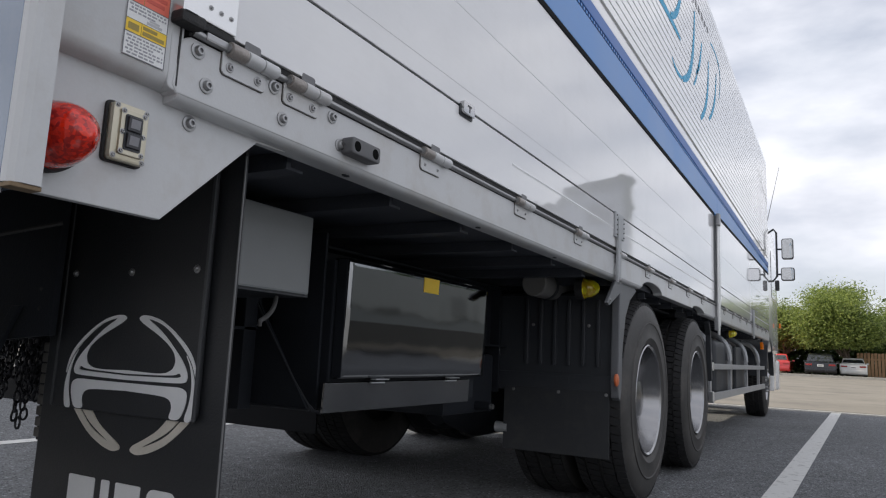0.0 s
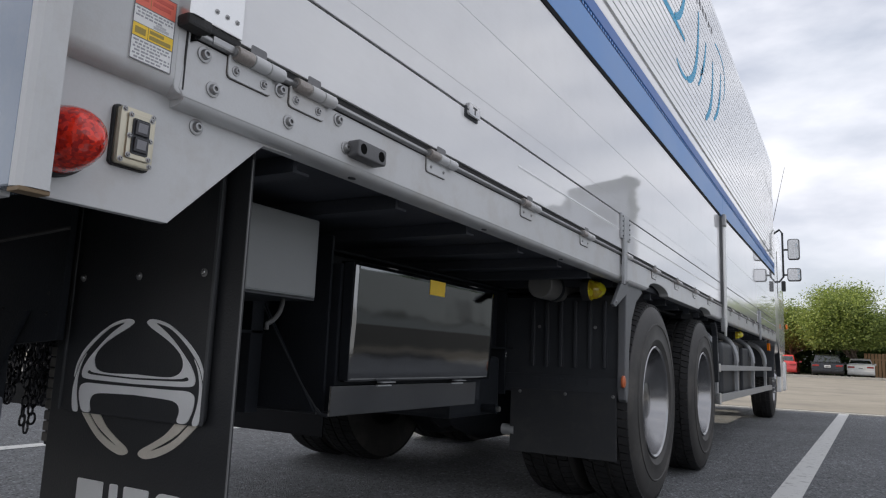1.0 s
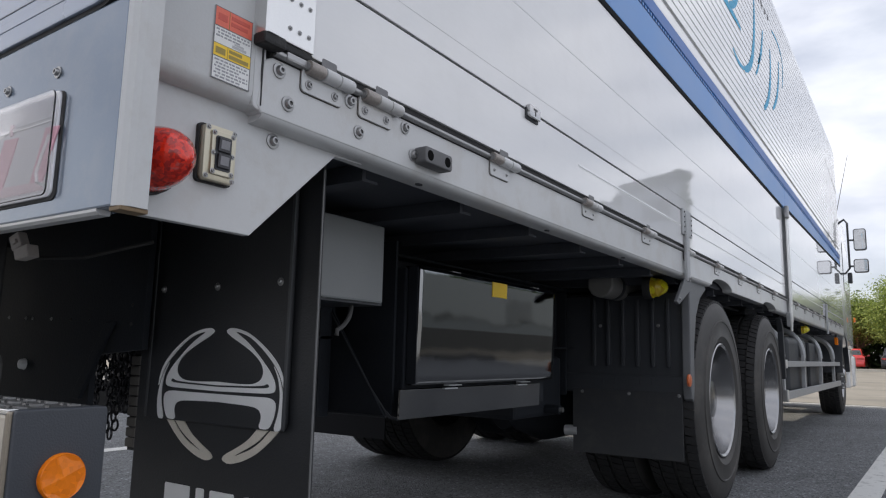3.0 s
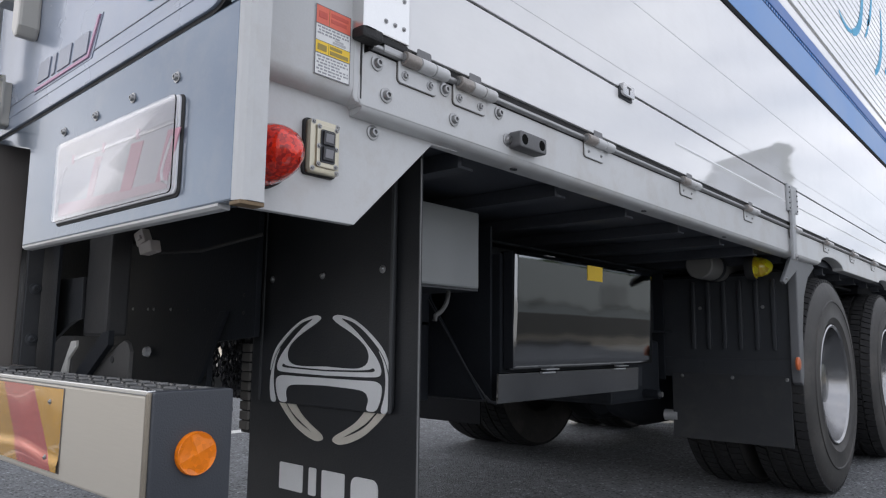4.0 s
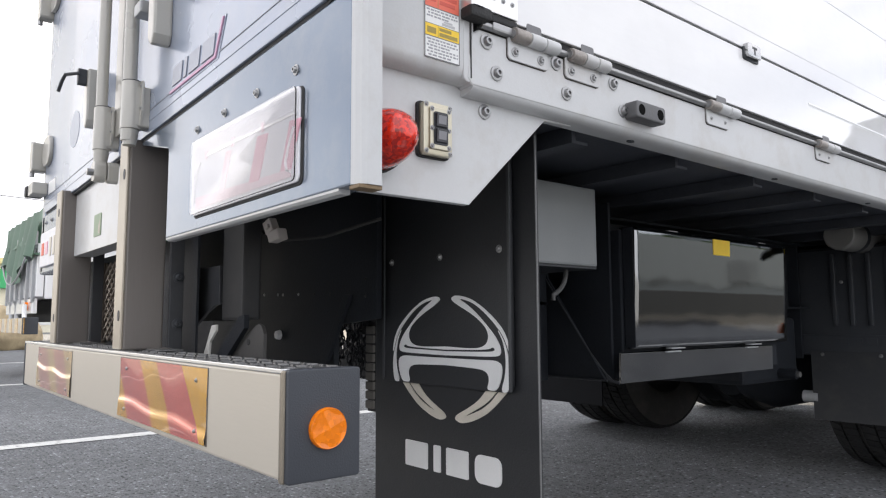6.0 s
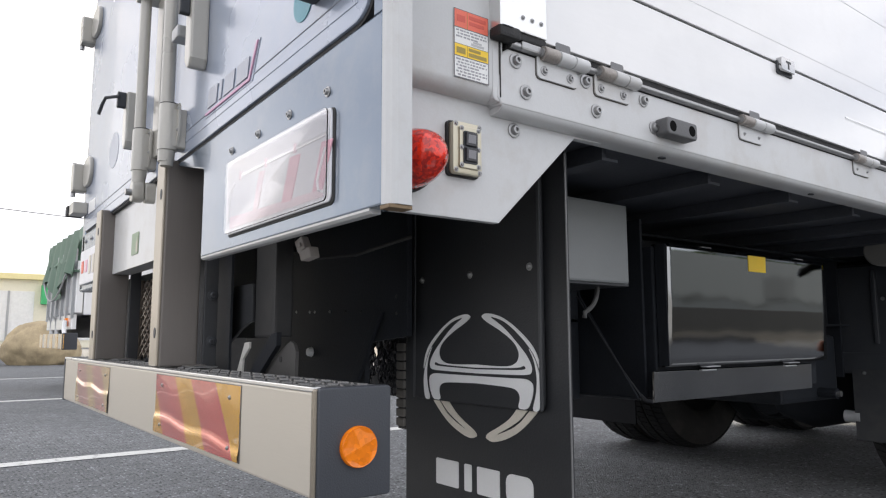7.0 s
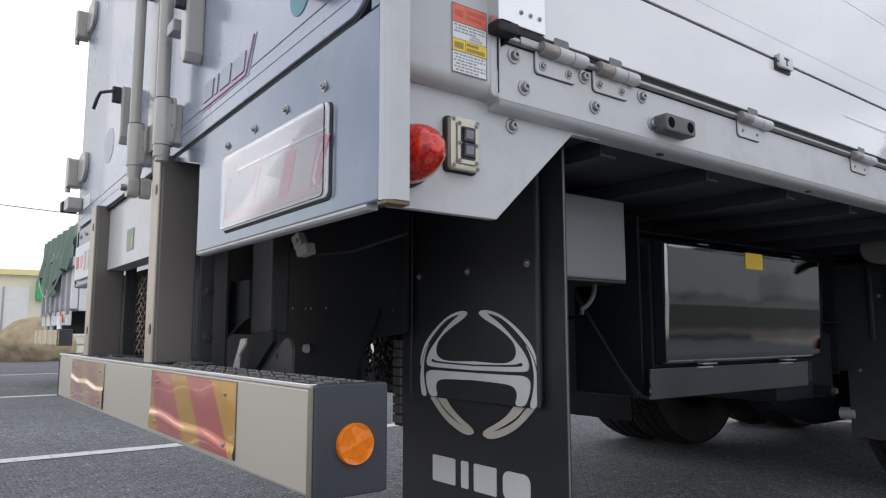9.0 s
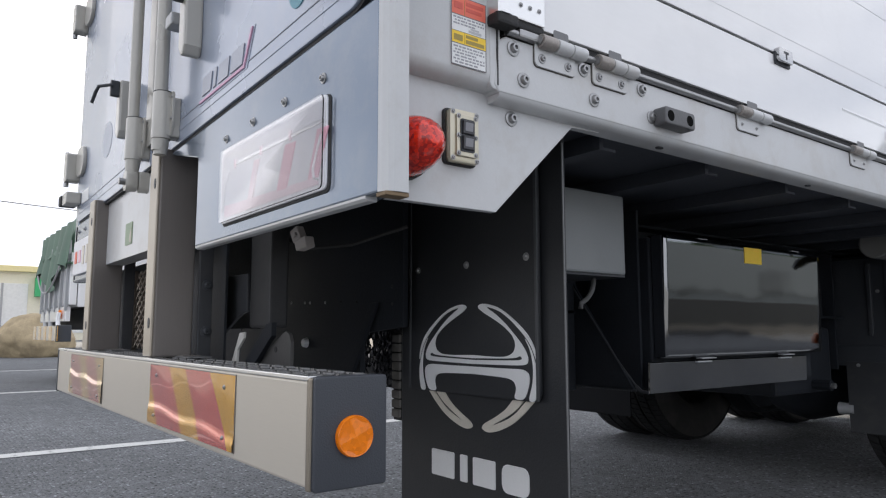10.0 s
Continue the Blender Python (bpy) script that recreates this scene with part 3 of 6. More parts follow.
def lock_rod(x, z_low, z_br, scale_):
    rod = part("lock_rod", cyl((x, -0.045, z_low), (x, -0.045, 3.7), 0.0145 * scale_, None, 20), ROD, truck, "beige-grey door locking rod", True)
    part("rod_bracket", lathe([(z_br, 0.018), (z_br + 0.002, 0.0225), (z_br + 0.112, 0.0225), (z_br + 0.115, 0.021), (z_br + 0.1155, 0.016)], (x, -0.040, 0), "z", 24), ROD, rod, "", True)
    part("bracket_bed", prism(rounded(x - 0.020, z_br + 0.006, x + 0.022, z_br + 0.104, 0.006, 3), "y", -0.036, -0.004, 0.004), ROD, rod)
    part("rod_flange", prism([(x + 0.010, z_br + 0.004), (x + 0.022, z_br + 0.010), (x + 0.031, z_br + 0.042), (x + 0.031, z_br + 0.108), (x + 0.026, z_br + 0.116), (x + 0.010, z_br + 0.116)], "y", -0.026, -0.020, 0.001), ROD, rod)
    part("bracket_rim", lathe([(z_br + 0.1148, 0.0215), (z_br + 0.1168, 0.0215), (z_br + 0.1168, 0.014)], (x, -0.040, 0), "z", 24), RUBBER, rod)
    part("rod_taper", lathe([(z_br + 0.001, 0.0190), (z_br - 0.012, 0.0185), (z_br - 0.030, 0.0150), (z_br - 0.036, 0.0150)], (x, -0.041, 0), "z", 18), ROD, rod, "", True)
    bolts(rod, [(x + 0.027, -0.026, z_br + 0.050), (x + 0.027, -0.026, z_br + 0.103)], FACE_BACK, TINY_BOLT)
    part("rod_guide", prism(rounded(x - 0.03, 1.66, x + 0.04, 1.70, 0.01, 3), "y", -0.068, -0.004, 0.006), ROD, rod)
    if z_low > 1.15:
        return rod
    cam_bit = prism(rounded(x - 0.018, z_low - 0.030, x + 0.022, z_low + 0.025, 0.016, 4), "y", -0.06, -0.03, 0.006)
    part("rod_cam", cam_bit, ROD, rod, "", True)
    part("cam_keeper", prism(rounded(x - 0.004, z_low - 0.032, x + 0.026, z_low + 0.024, 0.012, 3), "y", -0.028, -0.002, 0.002), ROD, rod)
    part("cam_pin", cyl((x + 0.008, -0.075, z_low - 0.006), (x + 0.008, -0.055, z_low - 0.006), 0.009, None, 8), ZINC, rod)
    return rod


lock_rod(-1.105, 1.125, 1.179, 1.0)
lock_rod(-0.845, 1.152, 1.178, 1.1)
part("door_astragal", box((-1.098, -0.015, 1.215), (-1.040, -0.0045, 3.72), 0.003), ROD, truck, "beige-grey cover strip where the doors meet")
# handles: a white box with a dark lever on each leaf
for x, z, flip, tall in ((-0.70, 1.340, 1, 0.26), (-1.30, 1.285, -1, 0.17)):
    hb = part("handle_box", prism([(x - 0.024, z + 0.02), (x - 0.006, z), (x + 0.010, z), (x + 0.020, z + 0.02), (x + 0.020, z + tall), (x - 0.024, z + tall)], "y", -0.045, -0.004, 0.006), ROD, truck, "grey-white door handle housing")
    part("handle_lever", prism(rounded(x - 0.006, z + 0.120, x + 0.012, z + 0.168, 0.006, 3), "y", -0.068, -0.045, 0.004), BLACK, hb, "black lever")
    tip = [(x + 0.02, -0.065, z + 0.150), (x - 0.02, -0.095, z + 0.150), (x - 0.035, -0.100, z + 0.135), (x - 0.055, -0.105, z + 0.108)]
    part("handle_tip", tube(tip if flip < 0 else [(x, -0.08, z + 0.22), (x + 0.03, -0.10, z + 0.25), (x + 0.05, -0.115, z + 0.30)], 0.0050), BLACK, hb)
    if flip > 0:
        part("keeper_clip", box((x - 0.10, -0.055, z + 0.09), (x - 0.05, -0.02, z + 0.12), 0.005), GALV, hb)
# far-side door hinges
for z in (1.30, 1.90, 2.5, 3.1):
    hg = part("door_hinge", prism(rounded(XL - 0.035, z, XL + 0.02, z + 0.11, 0.008, 2), "y", -0.05, 0.0, 0.004), ROD, truck)
    part("hinge_arm", prism(rounded(XL + 0.02, z + 0.01, XL + 0.16, z + 0.12, 0.05, 5), "y", -0.018, -0.004, 0.004), ROD, hg)
    part("hinge_pin", cyl((XL - 0.03, -0.04, z - 0.015), (XL - 0.03, -0.04, z + 0.12), 0.009, None, 10), ZINC, hg)
part("rubber_stop", box((XL - 0.05, -0.06, 1.205), (XL + 0.0, -0.002, 1.245), 0.006), RUBBER, truck)
part("stop_bracket", box((XL, -0.055, 1.203), (XL + 0.09, -0.004, 1.247), 0.005), ROD, truck)
part("door_badge", prism([(-0.68, 1.222), (-0.405, 1.226), (-0.368, 1.302), (-0.680, 1.292)], "y", -0.0052, -0.004), DOOR_SILVER, truck, "pale badge plate")
# maker's badge as plain blocks with a slanting stroke
for a, b in ((-0.662, -0.605), (-0.592, -0.575), (-0.562, -0.503), (-0.490, -0.425)):
    part("badge_block", prism([(a, 1.240), (b, 1.241), (b + 0.008, 1.281), (a + 0.008, 1.280)], "y", -0.0075, -0.005, 0.001), BADGE, truck)
part("badge_stroke", prism([(-0.675, 1.2265), (-0.415, 1.2305), (-0.376, 1.300), (-0.384, 1.300), (-0.420, 1.2365), (-0.675, 1.2315)], "y", -0.0075, -0.005), MAGENTA, truck)
part("round_sticker", prism([(-0.185 + 0.036 * math.cos(i * math.pi / 12), 1.30 + 0.036 * math.sin(i * math.pi / 12)) for i in range(24)], "y", -0.0055, -0.004), TEAL, truck)
part("door_latch", prism(rounded(-0.15, 1.275, -0.02, 1.31, 0.012, 3), "y", -0.05, -0.004, 0.006), BLACK, truck)
part("small_plate", prism([(-2.02, 1.20), (-1.90, 1.20), (-1.90, 1.245), (-2.02, 1.245)], "y", -0.0055, -0.004), WHITE, truck)
part("faded_mark", prism([(-1.63 + 0.07 * math.cos(i * math.pi / 12), 1.36 + 0.06 * math.sin(i * math.pi / 12)) for i in range(24)], "y", -0.005, -0.004), material("faded_decal", (0.38, 0.42, 0.50), 0.35), truck)

bolts(truck, [(-0.097, 0.0, 1.116), (-0.237, 0.0, 1.116), (-0.375, 0.0, 1.115), (-0.513, 0.0, 1.113)], FACE_BACK, SMALL_BOLT)
bolts(truck, [(-1.95, 0.0, 1.10), (-2.06, 0.0, 1.10)], FACE_BACK, SMALL_BOLT)

# tail lamp: black gasket, pale bowl, slanting pink reflectors, a broken white strip, clear cover
LAMP_BLUSH = material("lamp_blush", (0.82, 0.62, 0.68), 0.35, 0.0, 0.0, 0.1, 25, 200, 0.02)
lamp = part("tail_lamp", prism(rounded(-0.519, 0.9335, -0.0685, 1.0865, 0.012, 4), "y", -0.0020, 0.0100, 0.002), RUBBER, truck, "long tail lamp with a clear cover and pale pink reflectors")
part("lamp_bezel", prism(rounded(-0.518, 0.9385, -0.0755, 1.0865, 0.010, 4), "y", -0.0045, 0.0020, 0.002), LAMP_RIM, lamp, "pale grey rim")
part("lamp_bowl", prism(rounded(-0.511, 0.945, -0.082, 1.080, 0.008, 4), "y", -0.0052, -0.0020, 0.001), LAMP_WHITE, lamp)
part("lamp_reflector", prism([(-0.492, 0.950), (-0.100, 0.950), (-0.100, 0.962), (-0.492, 0.972)], "y", -0.0060, -0.0040, 0.0005), LAMP_BLUSH, lamp)
for x, w, mat in ((-0.378, 0.022, LAMP_BLUSH), (-0.249, 0.038, LAMP_PINK), (-0.134, 0.034, LAMP_PINK)):
    part("lamp_reflector", prism([(x, 0.9625), (x + w, 0.9615), (x + w + 0.032, 1.034), (x + 0.030, 1.036)], "y", -0.0062, -0.0040, 0.0005), mat, lamp)
for x0, x1 in ((-0.436, -0.324), (-0.314, -0.203), (-0.194, -0.082)):
    part("lamp_strip", box((x0, -0.0072, 1.043), (x1, -0.0045, 1.0490), 0.002), LAMP_STRIP, lamp, "bright white strip")
    part("strip_clip", box((x0 - 0.009, -0.0070, 1.039), (x0 - 0.001, -0.0045, 1.0555), 0.001), LAMP_BLUSH, lamp)
part("lens_edge", tube([(-0.500, -0.0058, 0.962), (-0.496, -0.0060, 0.992), (-0.488, -0.0062, 1.020), (-0.470, -0.0062, 1.037)], 0.0024, 6), LAMP_STRIP, lamp)
part("lens_edge", tube([(-0.089, -0.0062, 1.024), (-0.104, -0.0062, 0.998), (-0.114, -0.0062, 0.974), (-0.110, -0.0062, 0.961), (-0.099, -0.0062, 0.957)], 0.0022, 6), LAMP_STRIP, lamp)
cover = part("lamp_cover", prism(rounded(-0.517, 0.9395, -0.0765, 1.0855, 0.010, 4), "y", -0.0112, -0.0090, 0.0020, 4), CLEAR, lamp, "", True)
cover.visible_shadow = False
plate2 = part("tail_lamp", prism(rounded(-2.08, 0.934, -1.75, 1.06, 0.012, 4), "y", -0.012, 0.004, 0.003), LAMP_WHITE, truck, "pale tail lamp")
for i in range(2):
    part("lamp_reflector", box((-2.04 + i * 0.07, -0.0145, 0.975), (-2.005 + i * 0.07, -0.011, 1.02), 0.002), LAMP_PINK if i else RED, plate2)
    part("lamp_bar", box((-1.90 + i * 0.06, -0.0145, 0.965), (-1.87 + i * 0.06, -0.011, 1.03), 0.001), BUMPER_FACE, plate2)

# ---- rear bumper with posts ----
BX0, BX1, BY0, BY1, BZ0, BZ1 = -2.08, -0.030, -0.040, 0.075, 0.516, 0.664
bumper = part("rear_bumper", box((BX0, BY0, BZ0), (BX1 - 0.018, BY1, BZ1 - 0.004), 0.004), BUMPER_FACE, truck, "beige rear bumper beam")
part("bumper_lip", box((BX0, BY0 - 0.003, BZ1 - 0.004), (BX1 - 0.012, BY0 + 0.010, BZ1 + 0.003), 0.0015), ALU, bumper)
part("bumper_tread", box((BX0 + 0.004, BY0 + 0.010, BZ1 - 0.003), (BX1 - 0.018, BY1, BZ1 + 0.0005)), CHECKER, bumper, "dark checker-plate step")
bm = bmesh.new()
for i in range(68):
    for j in range(3):
        x, y = BX0 + 0.03 + i * 0.0295, BY0 + 0.026 + j * 0.034
        t = 1 if (i + j) % 2 else -1
        prism([(x - 0.010, y - 0.004 * t), (x, y - 0.0035), (x + 0.010, y + 0.004 * t), (x, y + 0.0035)], "z", BZ1 + 0.0004, BZ1 + 0.003, 0, 2, bm)
tagged(part("tread_studs", bm, CHECKER, bumper), kind="stuff")
part("bumper_end", prism(rounded(BY0 + 0.001, BZ0 - 0.004, BY1 + 0.002, BZ1 + 0.002, 0.005, 3), "x", BX1 - 0.022, BX1, 0.0035, 3), BUMPER_END, bumper, "dark grey plastic end cap", True)
part("bumper_corner", box((BX1 - 0.018, BY0 - 0.003, BZ0 - 0.003), (BX1 - 0.006, BY0 + 0.003, BZ1 + 0.001), 0.003), material("bronze_trim", (0.30, 0.265, 0.215), 0.32, 0.6), bumper)
part("bumper_end", box((BX0 - 0.016, BY0 - 0.002, BZ0 - 0.004), (BX0, BY1, BZ1 + 0.004), 0.004), BUMPER_END, bumper)
# amber side reflector with radial segments
part("side_reflector", lathe([(BX1, 0.0), (BX1, 0.0288), (BX1 + 0.006, 0.0288), (BX1 + 0.008, 0.0276), (BX1 + 0.0075, 0.0262)], (0, 0.022, 0.583), "x", 32), AMBER_LENS, bumper, "round amber reflector", True)
bm = bmesh.new()
for i in range(8):
    a0, a1 = math.pi / 4 * i, math.pi / 4 * (i + 1)
    h = 0.0078 if i % 2 else 0.0095
    vs = [bm.verts.new((BX1 + 0.0088, 0.022, 0.583)), bm.verts.new((BX1 + 0.0074, 0.022 + 0.0264 * math.cos(a0), 0.583 + 0.0264 * math.sin(a0))),
          bm.verts.new((BX1 + 0.0062 + (h - 0.0062) * 0.6, 0.022 + 0.0264 * math.cos((a0 + a1) / 2), 0.583 + 0.0264 * math.sin((a0 + a1) / 2))),
          bm.verts.new((BX1 + 0.0074, 0.022 + 0.0264 * math.cos(a1), 0.583 + 0.0264 * math.sin(a1)))]
    bm.faces.new((vs[0], vs[1], vs[2]))
    bm.faces.new((vs[0], vs[2], vs[3]))
part("reflector_face", bm, AMBER_LENS, bumper)


def plate_face(x, z, z0, z1):
    """How far the thin plate stands off the bumper: a low step runs slanting along its lower third, with slight dents."""
    u = (z - z0) / (z1 - z0)
    line = 0.30 - 0.26 * (x - 2 * math.floor(x / 2) - 1.15) + 0.03 * math.sin(x * 23.0)
    k = min(max((line - u) / 0.17 + 0.5, 0.0), 1.0)
    return BY0 - 0.0014 - 0.0029 * k * k * (3 - 2 * k) - 0.00018 * math.sin(x * 31.0 + z * 40.0)


def plate_sheet(x0, x1, z0, z1, slant, bands):
    """Strips of the plate between slanting edges given as shares of its width."""
    bm = bmesh.new()
    rows = 34
    for lo, hi in bands:
        cols = max(4, int((hi - lo) * 40))
        grid = []
        for j in range(rows + 1):
            z = z0 + (z1 - z0) * j / rows
            off = slant * (z1 - z) / (z1 - z0)
            line = []
            for i in range(cols + 1):
                x = min(max(x0 + (x1 - x0) * (lo + (hi - lo) * i / cols) + off, x0), x1)
                line.append(bm.verts.new((x, plate_face(x, z, z0, z1), z)))
            grid.append(line)
        for p, q in zip(grid, grid[1:]):
            for i in range(cols):
                if (p[i + 1].co - p[i].co).length > 1e-5 and (q[i + 1].co - q[i].co).length > 1e-5:
                    bm.faces.new((p[i], p[i + 1], q[i + 1], q[i]))
    return bm


def hazard_plate(x0, x1, z0, z1, slant, yellow, red):
    base = part("hazard_plate", box((x0 - 0.002, BY0 - 0.0012, z0 - 0.0015), (x1 + 0.002, BY0, z1 + 0.0015), 0.0004), POST_METAL, bumper, "yellow and red striped reflective plate")
    part("yellow_stripe", plate_sheet(x0, x1, z0, z1, slant, ((-0.30, -0.05), (0.274, 0.482), (0.757, 1.0))), yellow, base, "yellow reflective stripes", True)
    part("red_stripe", plate_sheet(x0, x1, z0, z1, slant, ((-0.05, 0.274), (0.482, 0.757))), red, base, "red reflective stripes", True)
    for x in (x0 + 0.050, x1 - 0.05):
        for z in (z0 + 0.018, z1 - 0.022):
            share("rivet", TINY_BOLT, base, Matrix.Translation((x, plate_face(x, z, z0, z1) + 0.0004, z)) @ FACE_BACK)
    return base


hazard_plate(-0.838, -0.316, 0.528, 0.654, 0.105, REF_YELLOW, REF_RED)
FADED_Y = material("faded_reflector_yellow", (0.78, 0.55, 0.26), 0.14, 0.4, 0.6, 0.08, 7, 500, 0.01)
FADED_R = material("faded_reflector_red", (0.70, 0.34, 0.26), 0.14, 0.4, 0.6, 0.08, 7, 500, 0.01)
hazard_plate(-1.825, -1.328, 0.527, 0.652, 0.105, FADED_Y, FADED_R)

for x0, x1, zt in ((-0.962, -0.893, 1.172), (-1.715, -1.64, 1.158)):
    # lit front and shaded sides are set by colour here
    post = part("dock_post", box((x0 + 0.003, -0.024, 0.6675), (x1, 0.066, zt), 0.004), POST_METAL, truck, "brushed steel dock guard post, coloured dark as if shaded")
    part("post_face", box((x0, -0.030, 0.669), (x1 - 0.004, -0.0235, zt), 0.003), POST_FACE, post, "bevelled post face, coloured pale as if lit")
    for z in (0.748, 1.087):
        part("post_hole", prism([(x0 + 0.045 + 0.008 * math.cos(i * math.pi / 8), z + 0.013 * math.sin(i * math.pi / 8)) for i in range(16)], "y", -0.0312, -0.029), BLACK, post)
    part("post_foot_plate", box((x0 + 0.005, 0.03, 0.6655), (x1 + 0.05, 0.073, 0.672), 0.002), POST_METAL, post)
MESH_METAL = material("brown_mesh_steel", (0.30, 0.25, 0.21), 0.45, 0.5)
mesh_plate = part("mesh_guard", box((-1.98, 0.12, 0.60), (-0.825, 0.126, 0.95)), FRAME_BLACK, truck, "dark plate with an expanded-metal strip")
for i in range(8):
    for j in range(4):
        z, xm = 0.672 + i * 0.031, -1.625 + j * 0.052
        for sgn in (-1, 1):
            part("mesh_bar", prism([(xm - sgn * 0.026, z), (xm - sgn * 0.026, z + 0.007), (xm + sgn * 0.026, z + 0.038), (xm + sgn * 0.026, z + 0.031)], "y", 0.114 - 0.001 * sgn, 0.1195), MESH_METAL, mesh_plate)
part("mesh_rim", box((-1.665, 0.108, 0.666), (-1.653, 0.1195, 0.93), 0.002), MESH_METAL, mesh_plate)
part("scenic_sticker", prism(rounded(-1.385, 0.982, -1.305, 1.047, 0.004, 2), "y", 0.0117, 0.0137), material("green_sticker", (0.28, 0.36, 0.24), 0.5), truck)
part("sticker_sun", prism([(-1.330, 0.988), (-1.312, 0.988), (-1.312, 1.030), (-1.330, 1.012)], "y", 0.0110, 0.0130), POST_FACE, truck)

# ---- side: sticker, marker lamp, switch box ----
SX = 0.0016
PICTURE_GREY = material("printed_picture_grey", (0.50, 0.50, 0.51), 0.5)
stk = part("warning_sticker", box((0.0, 0.1735, 1.151), (SX, 0.2455, 1.267), 0), WHITE, truck, "white, red and yellow warning sticker with black print")
part("sticker_band", box((SX, 0.1742, 1.236), (SX + 0.0006, 0.2448, 1.2663)), RED, stk)
part("sticker_band", box((SX, 0.1742, 1.1875), (SX + 0.0006, 0.2448, 1.2075)), YELLOW, stk)
FADED_INK, PALE_RED = material("faded_print", (0.35, 0.26, 0.06), 0.5), material("pale_red_print", (0.62, 0.10, 0.07), 0.5)
for y0, y1, z, h, ink in ((0.179, 0.196, 1.246, 0.011, PALE_RED), (0.204, 0.240, 1.2545, 0.006, PALE_RED), (0.204, 0.236, 1.2445, 0.006, PALE_RED), (0.178, 0.196, 1.192, 0.010, FADED_INK), (0.203, 0.228, 1.1995, 0.005, FADED_INK), (0.203, 0.241, 1.1905, 0.006, FADED_INK)):
    part("print_bar", box((SX + 0.0006, y0, z), (SX + 0.001, y1, z + h)), ink, stk)
part("band_divider", box((SX + 0.0006, 0.2000, 1.2365), (SX + 0.001, 0.2006, 1.266)), FADED_INK, stk)
part("band_divider", box((SX + 0.0006, 0.2000, 1.188), (SX + 0.001, 0.2006, 1.207)), FADED_INK, stk)
FINE_INK = material("fine_print", (0.34, 0.34, 0.36), 0.5)
rng = random.Random(12)
for top, lines in ((1.2325, 3), (1.1835, 6)):
    for i in range(lines):
        y, z = 0.1775 + 0.003 * (i % 2), top - i * 0.0052
        while y < 0.2405 - 0.018 * (i % 3 == 2):
            w = rng.uniform(0.003, 0.009)
            part("print_bar", box((SX, y, z - 0.0026), (SX + 0.0004, min(y + w, 0.242), z)), FINE_INK, stk)
            y += w + rng.uniform(0.0012, 0.003)
part("picture_bar", box((SX, 0.209, 1.2105), (SX + 0.0004, 0.236, 1.2145)), PICTURE_GREY, stk)
part("picture_bar", box((SX, 0.213, 1.2155), (SX + 0.0004, 0.231, 1.2185)), PICTURE_GREY, stk)
for a, b, c, d in ((0.1735, 0.2455, 1.1508, 1.1522), (0.1735, 0.2455, 1.2660, 1.2672), (0.1730, 0.1741, 1.151, 1.267), (0.2449, 0.2460, 1.151, 1.267), (0.1735, 0.2455, 1.2353, 1.2362), (0.1735, 0.2455, 1.2073, 1.2082), (0.1735, 0.2455, 1.1868, 1.1877)):
    part("sticker_border", box((SX, a, c), (SX + 0.0007, b, d)), INK, stk)

# red marker lamp: a dome on a black seal
dome = [(-0.030, 0.049), (-0.022, 0.0495), (-0.010, 0.048)]
lampm = part("marker_seal", lathe(dome, (0, 0.096, 1.004), "x", 32), RUBBER, truck, "black rubber seal", True)
prof = [(-0.0195, 0.046)] + [(-0.012 + 0.076 * math.sin(radians(a)), 0.0455 * math.cos(radians(a)) ** 0.85) for a in (0, 12, 25, 38, 50, 62, 70)] + [(0.0610, 0.0172), (0.0628, 0.0150), (0.0645, 0.0095), (0.0650, 0.0)]
part("marker_lens", lathe(prof, (0, 0.096, 1.004), "x", 32), RED_LENS, lampm, "round red faceted marker lens", True)

sw = part("switch_box", prism(rounded(0.181, 0.997, 0.241, 1.084, 0.006, 3), "x", -0.030, -0.012, 0.003), BRASS, truck, "champagne metal switch box with two black rocker switches", True)
part("switch_gasket", prism(rounded(0.1775, 0.9945, 0.2435, 1.0865, 0.007, 3), "x", -0.0305, -0.024), RUBBER, sw)
part("switch_frame", prism(rounded(0.192, 1.006, 0.234, 1.076, 0.004, 3), "x", -0.012, -0.0085, 0.0015), BRASS, sw)
part("switch_well", prism(rounded(0.199, 1.014, 0.228, 1.068, 0.003, 2), "x", -0.0085, -0.0072), BLACK, sw)
ROCKER = material("rocker_black", (0.035, 0.035, 0.04), 0.3)
ROCKER_FACE = material("rocker_face_grey", (0.21, 0.21, 0.225), 0.3)
for z in (1.017, 1.0425):
    part("rocker", prism([(-0.0072, z), (-0.0045, z + 0.001), (-0.0025, z + 0.022), (-0.0072, z + 0.023)], "y", 0.202, 0.225, 0.001), ROCKER, sw)
    part("rocker_face", prism([(-0.0050, z + 0.005), (-0.0036, z + 0.005), (-0.0023, z + 0.019), (-0.0040, z + 0.019)], "y", 0.2055, 0.2215, 0.0004), ROCKER_FACE, sw)
for y, z in ((0.187, 1.003), (0.236, 1.002), (0.187, 1.079), (0.236, 1.079), (0.196, 1.04), (0.231, 1.04), (0.196, 1.011), (0.231, 1.011), (0.196, 1.072), (0.231, 1.072)):
    share("screw", TINY_BOLT, sw, Matrix.Translation((-0.0125 if y in (0.187, 0.236) else -0.009, y, z)) @ FACE_X)

# ---- side sill with wheel notches ----
def notch(yc, r, top, k=10):
    out = []
    for i in range(k + 1):
        a = math.pi * (1 - i / k)
        out.append((yc + r * math.cos(a), 1.124 + (top - 1.124) * math.sin(a)))
    return out


